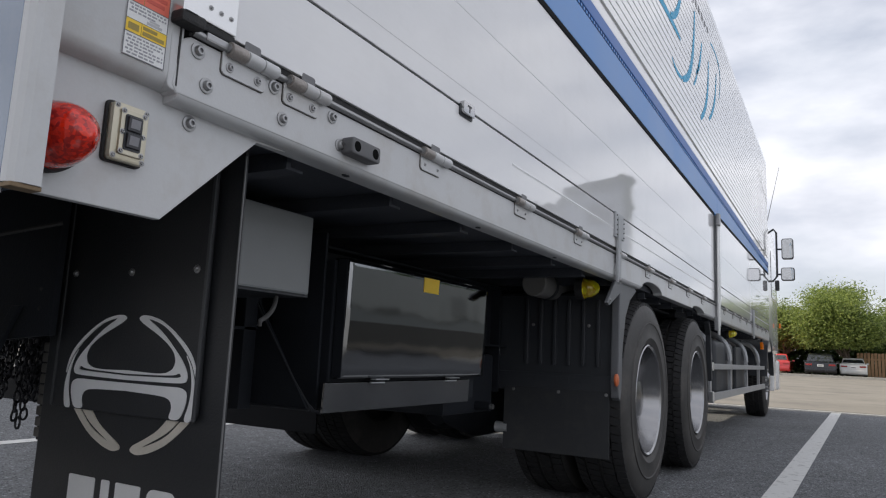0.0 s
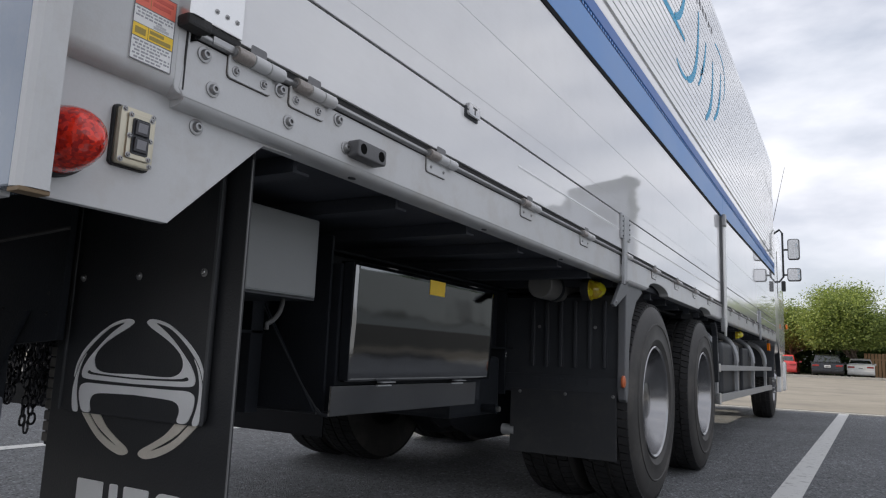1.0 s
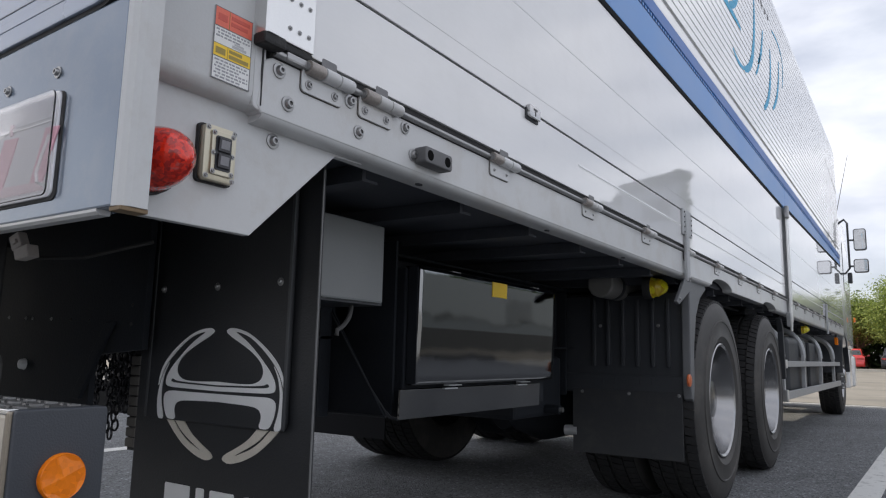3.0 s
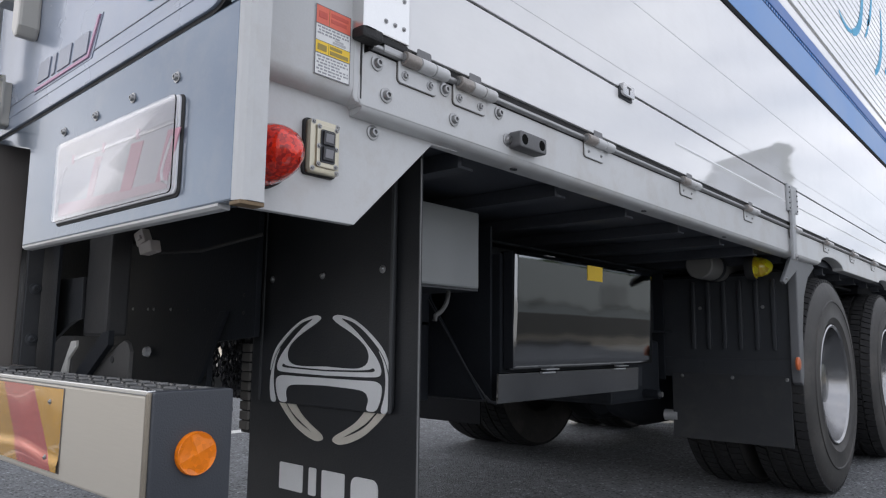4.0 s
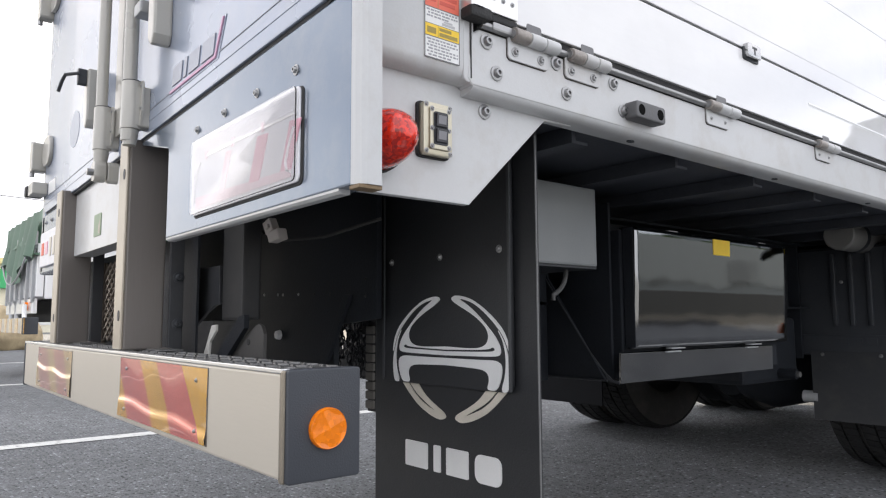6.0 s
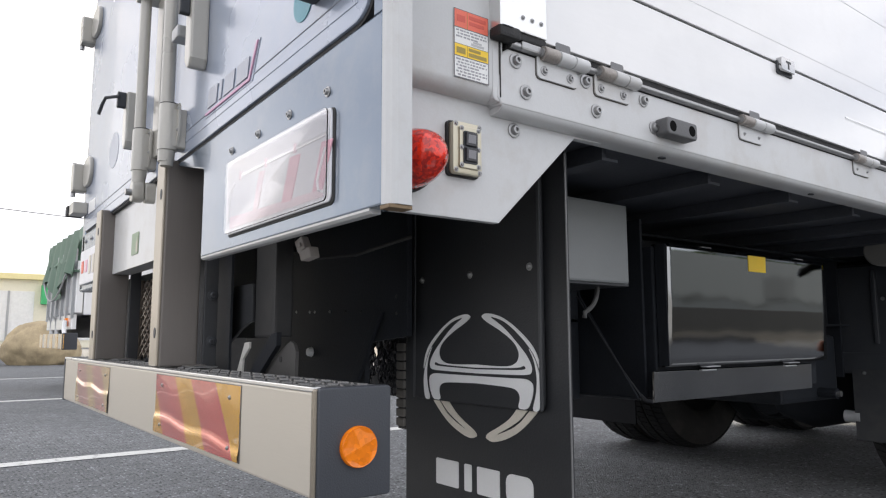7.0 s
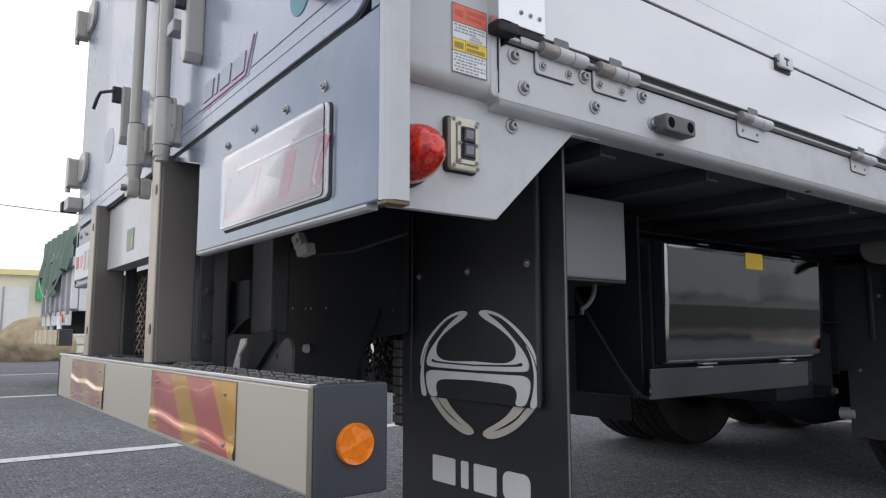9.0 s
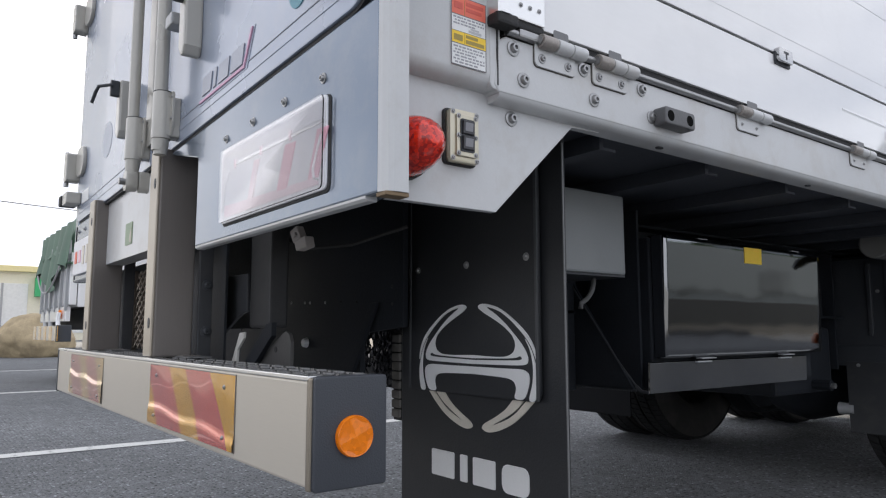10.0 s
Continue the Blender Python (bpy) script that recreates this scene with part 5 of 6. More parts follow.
for x, z in ((-1.402, 0.891), (-1.365, 0.890), (-1.329, 0.889), (-1.397, 0.824), (-1.365, 0.823), (-1.330, 0.822), (-1.202, 0.816), (-1.108, 0.813), (-1.074, 0.812), (-0.977, 0.810), (-0.883, 0.808), (-0.797, 0.805), (-0.623, 0.838), (-0.623, 0.795)):
    share("bolt", TINY_BOLT if x < -0.9 else SMALL_DARK_BOLT, rear_beam, Matrix.Translation((x, 0.47, z)) @ FACE_BACK)
DARK_BOLT = BOLT.copy()
DARK_BOLT.materials.clear()
DARK_BOLT.materials.append(BLACK)
STAY_GREY = material("worn_dark_steel", (0.036, 0.038, 0.042), 0.42, 0.2, dirt=(0.08, 0.078, 0.075), dirt_amount=0.4)
PALE = material("pale_bracket", (0.60, 0.59, 0.55), 0.5)
ARM_BROWN = material("dusty_arm", (0.020, 0.020, 0.021), 0.55, 0.1, dirt=(0.042, 0.039, 0.036), dirt_amount=0.5)
FIN_GREY = material("fin_grey", (0.055, 0.053, 0.051), 0.5, 0.1)
for x in (-0.86, -1.62):
    stay = part("bumper_stay", box((x - 0.012, 0.068, 0.668), (x, 0.101, 1.08), 0.002), STAY_GREY, truck, "black bumper stay plate with two bolts")
    for z in (0.727, 0.839) if x > -1 else ():
        share("bolt", DARK_BOLT, stay, Matrix.Translation((x, 0.088, z)) @ FACE_X)
    part("stay_foot", box((x - 0.01, 0.02, 0.6675), (x + 0.09, 0.075, 0.6705), 0.001), CHECKER, stay)
    # web plate, cut away under a curved edge, with the arm beside it
    part("stay_web", prism([(x - 0.19, 0.865), (x + 0.098, 0.865), (x + 0.101, 0.775), (x + 0.07, 0.770), (x + 0.03, 0.757), (x - 0.01, 0.740), (x - 0.05, 0.722), (x - 0.09, 0.706), (x - 0.19, 0.70)], "y", 0.150, 0.158, 0.001), STAY_GREY, stay, "dusty black web plate")
    part("stay_arm", box((x + 0.103, 0.155, 0.736), (x + 0.22, 0.20, 1.09), 0.006), ARM_BROWN, stay, "dusty bumper arm")
    part("stay_tab", prism([(x + 0.026, 0.650), (x + 0.060, 0.650), (x + 0.065, 0.685), (x + 0.103, 0.712), (x + 0.103, 0.726), (x + 0.075, 0.724)], "y", 0.143, 0.149, 0.001), PALE, stay, "pale tab")
    part("stay_brace", prism([(x + 0.070, 0.642), (x + 0.135, 0.642), (x + 0.245, 0.718), (x + 0.245, 0.748), (x + 0.215, 0.744)], "y", 0.150, 0.162, 0.001), FRAME_BLACK, stay)
    fin = part("stay_fin", prism([(x + 0.125, 0.63), (x + 0.130, 0.655), (x + 0.270, 0.722), (x + 0.288, 0.728), (x + 0.305, 0.722), (x + 0.315, 0.706), (x + 0.313, 0.63)], "y", 0.164, 0.172, 0.001), FIN_GREY, stay, "grey gusset fin with a hole")
    part("fin_hole", lathe([(0.1625, 0.0), (0.1625, 0.0065), (0.165, 0.0075)], (x + 0.239, 0, 0.688), "y", 12), RUBBER, fin)
# white disc in place of a hole with sunlit ground behind
part("daylight_spot", lathe([(0.455, 0.0), (0.457, 0.012), (0.47, 0.015)], (-1.091, 0, 0.693), "y", 8), WHITE, rear_beam)
# plate behind the chains, with one opening
bm = bmesh.new()
for x0, z0, x1, z1 in ((-1.49, 0.52, -0.95, 1.08), (-1.95, 0.52, -1.56, 1.08), (-1.56, 0.70, -1.49, 1.08), (-1.56, 0.52, -1.49, 0.623)):
    add_box(bm, (x0, 0.95, z0), (x1, 0.96, z1))
part("chain_backplate", bm, FRAME_BLACK, truck)
part("plate_strut", prism([(-0.823, 0.62), (-0.785, 0.62), (-0.667, 0.80), (-0.699, 0.80)], "y", 0.452, 0.462, 0.002), FRAME_BLACK, rear_beam)
part("stay_back", box((-1.55, 0.285, 0.735), (-1.02, 0.293, 1.09), 0.001), FRAME_BLACK, truck)
DUSTY = material("dusty_rubber", (0.17, 0.16, 0.145), 0.8)
strap_r = part("ribbed_strap", box((-1.118, 0.80, 0.44), (-1.072, 0.808, 0.73), 0.002), RUBBER, truck, "grey ribbed rubber strap")
for i in range(9):
    part("strap_rib", box((-1.117, 0.790, 0.45 + i * 0.030), (-1.073, 0.801, 0.4765 + i * 0.030), 0.004), DUSTY, strap_r)
part("hose", tube(arc_pts((-0.85, 0.35, 1.05), (-1.0, 0.3, 0.98), (-1.1, 0.42, 1.0)), 0.007), RUBBER, truck)
IVORY = material("ivory_plastic", (0.46, 0.42, 0.39), 0.5)
plug = part("wire_plug", prism([(-0.622, 0.953), (-0.587, 0.963), (-0.566, 0.934), (-0.602, 0.924)], "y", 0.190, 0.208, 0.003), IVORY, truck, "ivory wiring plug on a loose lead")
part("plug_half", prism([(-0.594, 0.927), (-0.540, 0.935), (-0.530, 0.910), (-0.582, 0.905)], "y", 0.188, 0.210, 0.003), IVORY, plug)
part("plug_clip", prism([(-0.600, 0.944), (-0.585, 0.948), (-0.580, 0.940), (-0.594, 0.936)], "y", 0.185, 0.191, 0.001), IVORY, plug)
part("lead", tube([(-0.605, 0.2, 0.955), (-0.625, 0.21, 0.985), (-0.63, 0.23, 1.1)], 0.004, 6), RUBBER, plug)
part("lead", tube([(-0.55, 0.21, 0.91), (-0.48, 0.27, 0.915), (-0.38, 0.35, 0.95)], 0.004, 6), RUBBER, plug)

# hanging tyre chains
link_bm = bmesh.new()
ring_pts = []
for i in range(10):
    a = 2 * math.pi * i / 10
    ring_pts.append(Vector((0.010 * math.cos(a), 0, 0.017 * math.sin(a))))
for i in range(10):
    p, q = ring_pts[i], ring_pts[(i + 1) % 10]
    cyl(p, q, 0.0035, None, 5, link_bm)
link_me = bpy.data.meshes.new("link_shape")
link_bm.to_mesh(link_me)
link_bm.free()
chain_bm = bmesh.new()
CHAIN_STEEL = material("oiled_chain_steel", (0.05, 0.05, 0.055), 0.3, 0.7)
rng = random.Random(4)
for s_ in range(36):
    if s_ in (4, 6, 10, 11, 12, 13, 14, 20):    # one chain alone hangs before the opening
        continue
    x, y = (-1.36 + (s_ % 10) * 0.0235 if s_ < 30 else -1.385 - (s_ - 30) * 0.022), 0.78 + 0.04 * (s_ // 10) + 0.02 * math.sin(s_ * 2.1)
    low = (0.42 if s_ in (7, 8) else 0.54) + 0.08 * rng.random()
    zz, k = 0.74, 0
    while zz > low:
        m = Matrix.Translation((x + 0.006 * rng.uniform(-1, 1), y + 0.006 * rng.uniform(-1, 1), zz)) @ Matrix.Rotation(math.pi / 2 * (k % 2) + rng.uniform(-0.4, 0.4), 4, "Z") @ Matrix.Rotation(rng.uniform(-0.25, 0.25), 4, "Y")
        start = len(chain_bm.verts)
        chain_bm.from_mesh(link_me)
        chain_bm.verts.ensure_lookup_table()
        for v in chain_bm.verts[start:]:
            v.co = m @ v.co
        zz -= 0.026
        k += 1
tagged(part("tyre_chains", chain_bm, CHAIN_STEEL, truck, "black tyre chains hanging from a hook"), kind="stuff")
part("chain_hook", tube([(-1.40, 0.80, 0.76), (-1.25, 0.80, 0.755), (-1.12, 0.80, 0.76)], 0.010), FRAME_BLACK, truck)

# rear mudguard of the axles
mg = part("mudguard", box((-0.66, 2.955, 0.565), (-0.062, 2.975, 1.06), 0.004), BLACK, truck, "black ribbed plastic mudguard")
for i in range(6):
    x = -0.515 + i * 0.075
    part("mudguard_rib", prism(rounded(x, 0.70, x + 0.020, 1.03, 0.008, 3), "y", 2.940, 2.957, 0.006, 3), BLACK, mg, "", True)
part("mudguard_cap", box((-0.66, 2.945, 0.57), (-0.062, 2.957, 0.66), 0.004), BLACK, mg)
for i in range(5):
    part("raised_bar", box((-0.50 + i * 0.06, 2.942, 0.615), (-0.455 + i * 0.06, 2.946, 0.645), 0.001), BLACK, mg)
DUSTY_FLAP = material("dusty_flap", (0.036, 0.038, 0.041), 0.6, dirt=(0.075, 0.072, 0.067), dirt_amount=0.4, spec=0.3)
lower = part("lower_flap", box((-0.620, 2.940, 0.270), (-0.070, 2.950, 0.585), 0.002), DUSTY_FLAP, mg, "black rubber lower flap")
for x in (-0.568, -0.325, -0.085):
    share("bolt", SMALL_BOLT, lower, Matrix.Translation((x, 2.940, 0.570)) @ FACE_BACK)
for x in (-0.468, -0.175):
    share("bolt", SMALL_BOLT, mg, Matrix.Translation((x, 2.940, 0.90)) @ FACE_BACK)
part("mudguard_roof", prism([(2.96, 1.04), (3.10, 1.075), (5.6, 1.075), (5.74, 1.0), (5.74, 1.015), (5.6, 1.09), (3.08, 1.09), (2.95, 1.06)], "x", -0.68, -0.16), ARCH_BLACK, mg)
for yc, top in ((3.52, 1.168), (4.98, 1.150)):
    part("arch_cover", prism([(yc + 0.235 * math.cos(math.pi * i / 12), 1.06 + (top - 1.06) * math.sin(math.pi * i / 12)) for i in range(13)], "x", -0.22, -0.12, 0.004), ARCH_BLACK, mg, "", True)
# grey outer edge of the guard, with its arm
edge = [(2.935, 0.56), (2.965, 0.545), (2.985, 0.60), (3.00, 0.80), (3.05, 0.95), (3.13, 1.04), (3.26, 1.10), (3.20, 1.125), (2.975, 1.118), (2.940, 1.05), (2.925, 0.62)]
ge = part("guard_edge", prism(edge, "x", -0.062, -0.022, 0.006), EDGE_GREY, mg, "grey guard edge")
part("guard_arm", prism([(2.69, 0.995), (2.73, 0.985), (2.94, 1.07), (2.94, 1.12), (2.84, 1.12)], "x", -0.028, -0.012, 0.004), EDGE_GREY, ge)
share("bolt", SMALL_BOLT, ge, Matrix.Translation((-0.012, 2.735, 1.01)) @ FACE_X)
part("side_marker", lathe([(0, 0.0), (0, 0.029), (0.008, 0.029), (0.011, 0.024), (0.012, 0.0)], (-0.030, 2.905, 0.645), "x", 20), material("dull_orange_lens", (0.55, 0.13, 0.04), 0.3), ge, "dull orange side reflector", True)
part("mudguard_edge_front", prism([(5.70, 1.09), (5.78, 1.02), (5.82, 0.62), (5.78, 0.60), (5.74, 0.98), (5.66, 1.07)], "x", -0.07, -0.03, 0.004), BLACK, mg)

far_guard = part("mudguard", box((-2.50, 2.955, 0.50), (-1.90, 2.975, 1.06), 0.004), FRAME_BLACK, truck, "black plastic mudguard")
# hung low in the darkest black, to block light and darken the space behind
part("lower_flap", box((-2.64, 2.940, 0.222), (-1.84, 2.950, 0.56), 0.002), ARCH_BLACK, far_guard, "black rubber lower flap")

# yellow marker lamps and the air tank


def yellow_marker(p):
    base = part("marker_base", lathe([(-0.03, 0.054), (0.004, 0.056), (0.008, 0.053)], p, "x", 20), RUBBER, truck, "black lamp base", True)
    part("marker_dome", lathe([(0.006, 0.052), (0.010, 0.052), (0.012, 0.047), (0.035, 0.045), (0.036, 0.0435), (0.058, 0.036), (0.059, 0.034), (0.076, 0.020), (0.084, 0.0)], p, "x", 20), YELLOW_LENS, base, "yellow marker dome", True)
    part("marker_arm", cyl((p[0] - 0.02, p[1], p[2]), (p[0] - 0.02, p[1] + 0.02, p[2] + 0.10), 0.010), BLACK, base)


yellow_marker((-0.18, 2.86, 1.078))
yellow_marker((-0.14, 7.70, 1.075))
tank = part("air_tank", lathe([(2.715, 0.0), (2.715, 0.058), (2.720, 0.064), (3.20, 0.064), (3.22, 0.05), (3.23, 0.0)], (-0.38, 0, 1.090), "y", 24), material("tank_paint", (0.20, 0.195, 0.185), 0.5), truck, "grey air tank", True)
part("tank_strap", lathe([(2.86, 0.066), (2.89, 0.066)], (-0.38, 0, 1.090), "y", 24), BLACK, tank)
part("axle_beam", cyl((-2.0, 3.505, 0.50), (-0.2, 3.505, 0.50), 0.09, None, 16), FRAME_BLACK, truck)
part("axle_beam", cyl((-2.0, 4.985, 0.50), (-0.2, 4.985, 0.50), 0.09, None, 16), FRAME_BLACK, truck)
part("differential", lathe([(-0.25, 0.10), (-0.16, 0.22), (0.0, 0.26), (0.16, 0.22), (0.25, 0.10)], (-1.05, 3.505, 0.50), "x", 20), FRAME_BLACK, truck, "", True)
part("spring_pack", box((-0.80, 3.2, 0.62), (-0.72, 5.5, 0.74), 0.01), FRAME_BLACK, truck)
part("suspension_beam", prism([(3.95, 0.30), (4.15, 0.17), (4.80, 0.15), (5.0, 0.28), (5.0, 0.78), (3.95, 0.78)], "x", -1.88, -1.72, 0.02), FRAME_BLACK, truck)
part("brake_chamber", lathe([(3.72, 0.0), (3.72, 0.10), (3.76, 0.12), (3.92, 0.12), (3.96, 0.08), (4.02, 0.0)], (-1.45, 0, 0.36), "y", 18), FRAME_BLACK, truck, "", True)
part("cross_tube", cyl((-0.85, 2.62, 0.496), (-0.545, 2.62, 0.496), 0.022, None, 14), FRAME_BLACK, truck)
part("cross_tube_cap", cyl((-0.545, 2.62, 0.496), (-0.530, 2.62, 0.496), 0.012, None, 10), ZINC, truck)
part("tube_end", cyl((-0.668, 2.96, 0.372), (-0.60, 2.96, 0.372), 0.028, None, 14), GALV, truck, "", True)
part("spring_hanger", box((-1.2, 2.90, 0.55), (-0.64, 2.915, 1.08), 0.002), FRAME_BLACK, truck)
part("lower_box", box((-1.30, 2.30, 0.46), (-0.62, 2.80, 0.74), 0.02), FRAME_BLACK, truck)

# ---- wheels ----
R, W, RL = 0.535, 0.275, 0.296
SIDEWALL = material("tyre_sidewall", (0.042, 0.040, 0.038), 0.6, 0.0, 0.0, 0.15, 4, 90, 0.03, dirt=(0.12, 0.11, 0.098), dirt_amount=0.5)


def tyre_mesh():
    prof = [(-0.020, RL - 0.004), (0.0, RL + 0.006), (0.010, RL + 0.03), (0.013, RL + 0.034), (0.013, RL + 0.040), (0.0105, RL + 0.044), (0.012, R - 0.13), (0.015, R - 0.127), (0.015, R - 0.120), (0.010, R - 0.117), (0.004, R - 0.06), (-0.012, R - 0.028), (-0.030, R - 0.014),
            (-W + 0.030, R - 0.014), (-W + 0.012, R - 0.03), (-W, R - 0.10), (-W, RL + 0.04), (-W + 0.02, RL)]
    bm = lathe(prof, (0, 0, 0), "x", 72, None, True)
    me = bpy.data.meshes.new("tyre")
    bmesh.ops.recalc_face_normals(bm, faces=bm.faces[:])
    for f in bm.faces:
        f.smooth = True
    bm.to_mesh(me)
    bm.free()
    me.set_sharp_from_angle(angle=radians(35))
    me.materials.append(SIDEWALL)
    return me


def tread_mesh():
    """Tread blocks in four rows with staggered grooves."""
    bm = bmesh.new()
    n = 78
    rows = ((-0.060, -0.014, 0.0), (-0.125, -0.068, 0.5), (-0.200, -0.145, 0.0), (-W + 0.014, -0.212, 0.5))
    for a, b, off in rows:
        for i in range(n):
            t = 2 * math.pi * (i + off) / n
            dt = 2 * math.pi / n * 0.42
            vs = []
            for rr in (R - 0.022, R):
                for tt, skew in ((t - dt, 0), (t + dt, 0)):
                    for x in (a, b):
                        w = tt + (0.018 if x == b else 0)
                        edge_drop = 0.012 if (x == -0.014 or x == -W + 0.014) else 0
                        vs.append(bm.verts.new((x, (rr - edge_drop) * math.cos(w), (rr - edge_drop) * math.sin(w))))
            for f in ((4, 5, 7, 6), (0, 1, 5, 4), (2, 3, 7, 6), (0, 2, 6, 4), (1, 3, 7, 5)):
                bm.faces.new([vs[j] for j in f])
    me = bpy.data.meshes.new("tread")
    bmesh.ops.recalc_face_normals(bm, faces=bm.faces[:])
    bm.to_mesh(me)
    bm.free()
    me.materials.append(TYRE)
    return me


def rim_mesh(deep):
    """Outer dual rim: deep polished barrel with a far disc; front rim: the disc stands out."""
    if deep:
        prof = [(-0.008, RL - 0.006), (0.002, RL), (0.006, RL - 0.006), (-0.002, RL - 0.016), (-0.03, RL - 0.022), (-0.09, RL - 0.045), (-0.14, RL - 0.055), (-0.150, RL - 0.075), (-0.155, 0.14), (-0.135, 0.12), (-0.12, 0.10), (-0.05, 0.095), (-0.045, 0.06), (-0.042, 0.0)]
    else:
        prof = [(-0.008, RL - 0.006), (0.002, RL), (0.004, RL - 0.008), (-0.03, RL - 0.03), (-0.02, 0.19), (0.01, 0.16), (0.03, 0.11), (0.05, 0.09), (0.055, 0.0)]
    bm = lathe(prof, (0, 0, 0), "x", 48, None, False, False)
    me = bpy.data.meshes.new("rim")
    bmesh.ops.recalc_face_normals(bm, faces=bm.faces[:])
    for f in bm.faces:
        f.smooth = True
    bm.to_mesh(me)
    bm.free()
    me.set_sharp_from_angle(angle=radians(30))
    me.materials.append(RIM)
    return me


TYRE_ME, TREAD_ME, RIM_DEEP, RIM_FRONT = tyre_mesh(), tread_mesh(), rim_mesh(True), rim_mesh(False)
nut_bm = lathe([(0, 0.016), (0.012, 0.016), (0.030, 0.011), (0.034, 0.0)], (0, 0, 0), "x", 8)
NUT_ME = bpy.data.meshes.new("wheel_nut")
nut_bm.to_mesh(NUT_ME)
nut_bm.free()
NUT_ME.materials.append(ZINC)


def wheel(x, y, rim, flip=False, nuts=True):
    base = Matrix.Translation((x, y, R)) @ (Matrix.Rotation(math.pi, 4, "Z") if flip else Matrix.Identity(4))
    t = share("wheel", TYRE_ME, truck, base, "black lorry tyre on a polished steel rim")
    for name, me in (("tread", TREAD_ME), ("rim", rim)):
        if me:
            o = new(name, me)
            o.parent = t
    if nuts and rim:
        for i in range(10):
            a = 2 * math.pi * i / 10
            o = new("wheel_nut", NUT_ME)
            o.parent = t
            o.location = (-0.150 if rim is RIM_DEEP else -0.002, 0.166 * math.cos(a), 0.166 * math.sin(a))
    return t


for y in (3.505, 4.985):
    wheel(-0.016, y, RIM_DEEP)
    wheel(-0.345, y, None, False, False)
for y in (3.75, 5.20):
    wheel(-2.50, y, RIM_DEEP, True)
    wheel(-2.185, y, None, True, False)
wheel(-0.085, 11.35, RIM_FRONT)
wheel(-2.10, 11.35, RIM_FRONT, True)
part("rim_tag", box((-0.115, 3.545, 0.335), (-0.108, 3.570, 0.375)), TEAL, truck)

# ---- side guard ----
sg = part("side_guard", box((-0.075, 5.95, 0.695), (-0.045, 10.70, 0.745), 0.004), GALV, truck, "grey galvanised side guard rails")
part("guard_rail", box((-0.075, 5.95, 0.430), (-0.045, 10.70, 0.495), 0.004), GALV, sg)
for y in (6.0, 7.3, 8.75, 10.2):
    part("guard_post", box((-0.105, y, 0.425), (-0.072, y + 0.06, 0.80), 0.004), GALV, sg)
    part("guard_stay", tube(arc_pts((-0.09, y + 0.03, 0.78), (-0.09, y + 0.03, 1.02), (-0.30, y + 0.03, 1.06)), 0.030, 8), GALV, sg, "", True)
part("guard_end", box((-0.085, 5.93, 0.415), (-0.040, 5.99, 0.51), 0.006), ALU, sg)
part("guard_end", box((-0.085, 5.93, 0.685), (-0.040, 5.99, 0.755), 0.006), ALU, sg)
part("fuel_tank", box((-0.62, 6.6, 0.42), (-0.12, 7.9, 0.98), 0.08, 4), BLACK, truck, "", True)
# far-side box added to stop sunlight from passing under the body
part("fuel_tank", box((-2.10, 6.2, 0.36), (-1.62, 9.3, 1.05), 0.05, 3), FRAME_BLACK, truck)
part("battery_box", box((-0.62, 8.2, 0.46), (-0.13, 9.1, 0.95), 0.02), BLACK, truck)
om = part("orange_marker", box((-0.06, 10.25, 0.97), (-0.02, 10.37, 1.07), 0.008), AMBER_LENS, truck, "orange side marker lamp")
part("marker_stem", box((-0.055, 10.28, 1.06), (-0.030, 10.34, 1.13), 0.003), BLACK, om)

# ---- cab ----
cab_prof = [(11.10, 0.95), (13.12, 0.95), (13.20, 1.2), (13.17, 1.9), (12.98, 2.75), (12.7, 2.95), (11.13, 2.98)]
cab = part("cab", prism(cab_prof, "x", XL + 0.02, -0.03, 0.06, 4), WING_WHITE, truck, "white lorry cab", True)
part("cab_window", prism([(11.95, 1.85), (12.85, 1.85), (12.75, 2.55), (11.95, 2.6)], "x", -0.034, -0.024, 0.003), DARK_GLASS, cab)
part("cab_step", prism([(12.35, 0.35), (13.15, 0.35), (13.19, 0.95), (12.45, 0.95)], "x", XL + 0.02, -0.05, 0.03, 3), WING_WHITE, cab, "", True)
part("wheel_arch", prism([(11.35 + 0.62 * math.cos(math.pi * i / 14), 0.60 + 0.58 * math.sin(math.pi * i / 14)) for i in range(15)] + [(11.35 - 0.56 * math.cos(math.pi * i / 14), 0.60 + 0.52 * math.sin(math.pi * i / 14)) for i in range(15)], "x", -0.45, -0.02), BLACK, cab)
part("cab_bumper", box((XL, 12.95, 0.35), (-0.02, 13.28, 0.85), 0.05, 3), WING_WHITE, cab, "", True)
part("turn_lamp", box((0.0, 12.95, 1.40), (0.032, 13.06, 1.48), 0.012), AMBER_LENS, cab, "orange turn lamp")
arm = part("mirror_arm", tube([(-0.04, 11.45, 2.80), (0.06, 11.42, 2.86), (0.10, 11.40, 2.80), (0.10, 11.40, 2.12), (0.04, 11.43, 2.05), (-0.04, 11.45, 2.05)], 0.016, 8), BLACK, cab, "black tubular mirror arm", True)
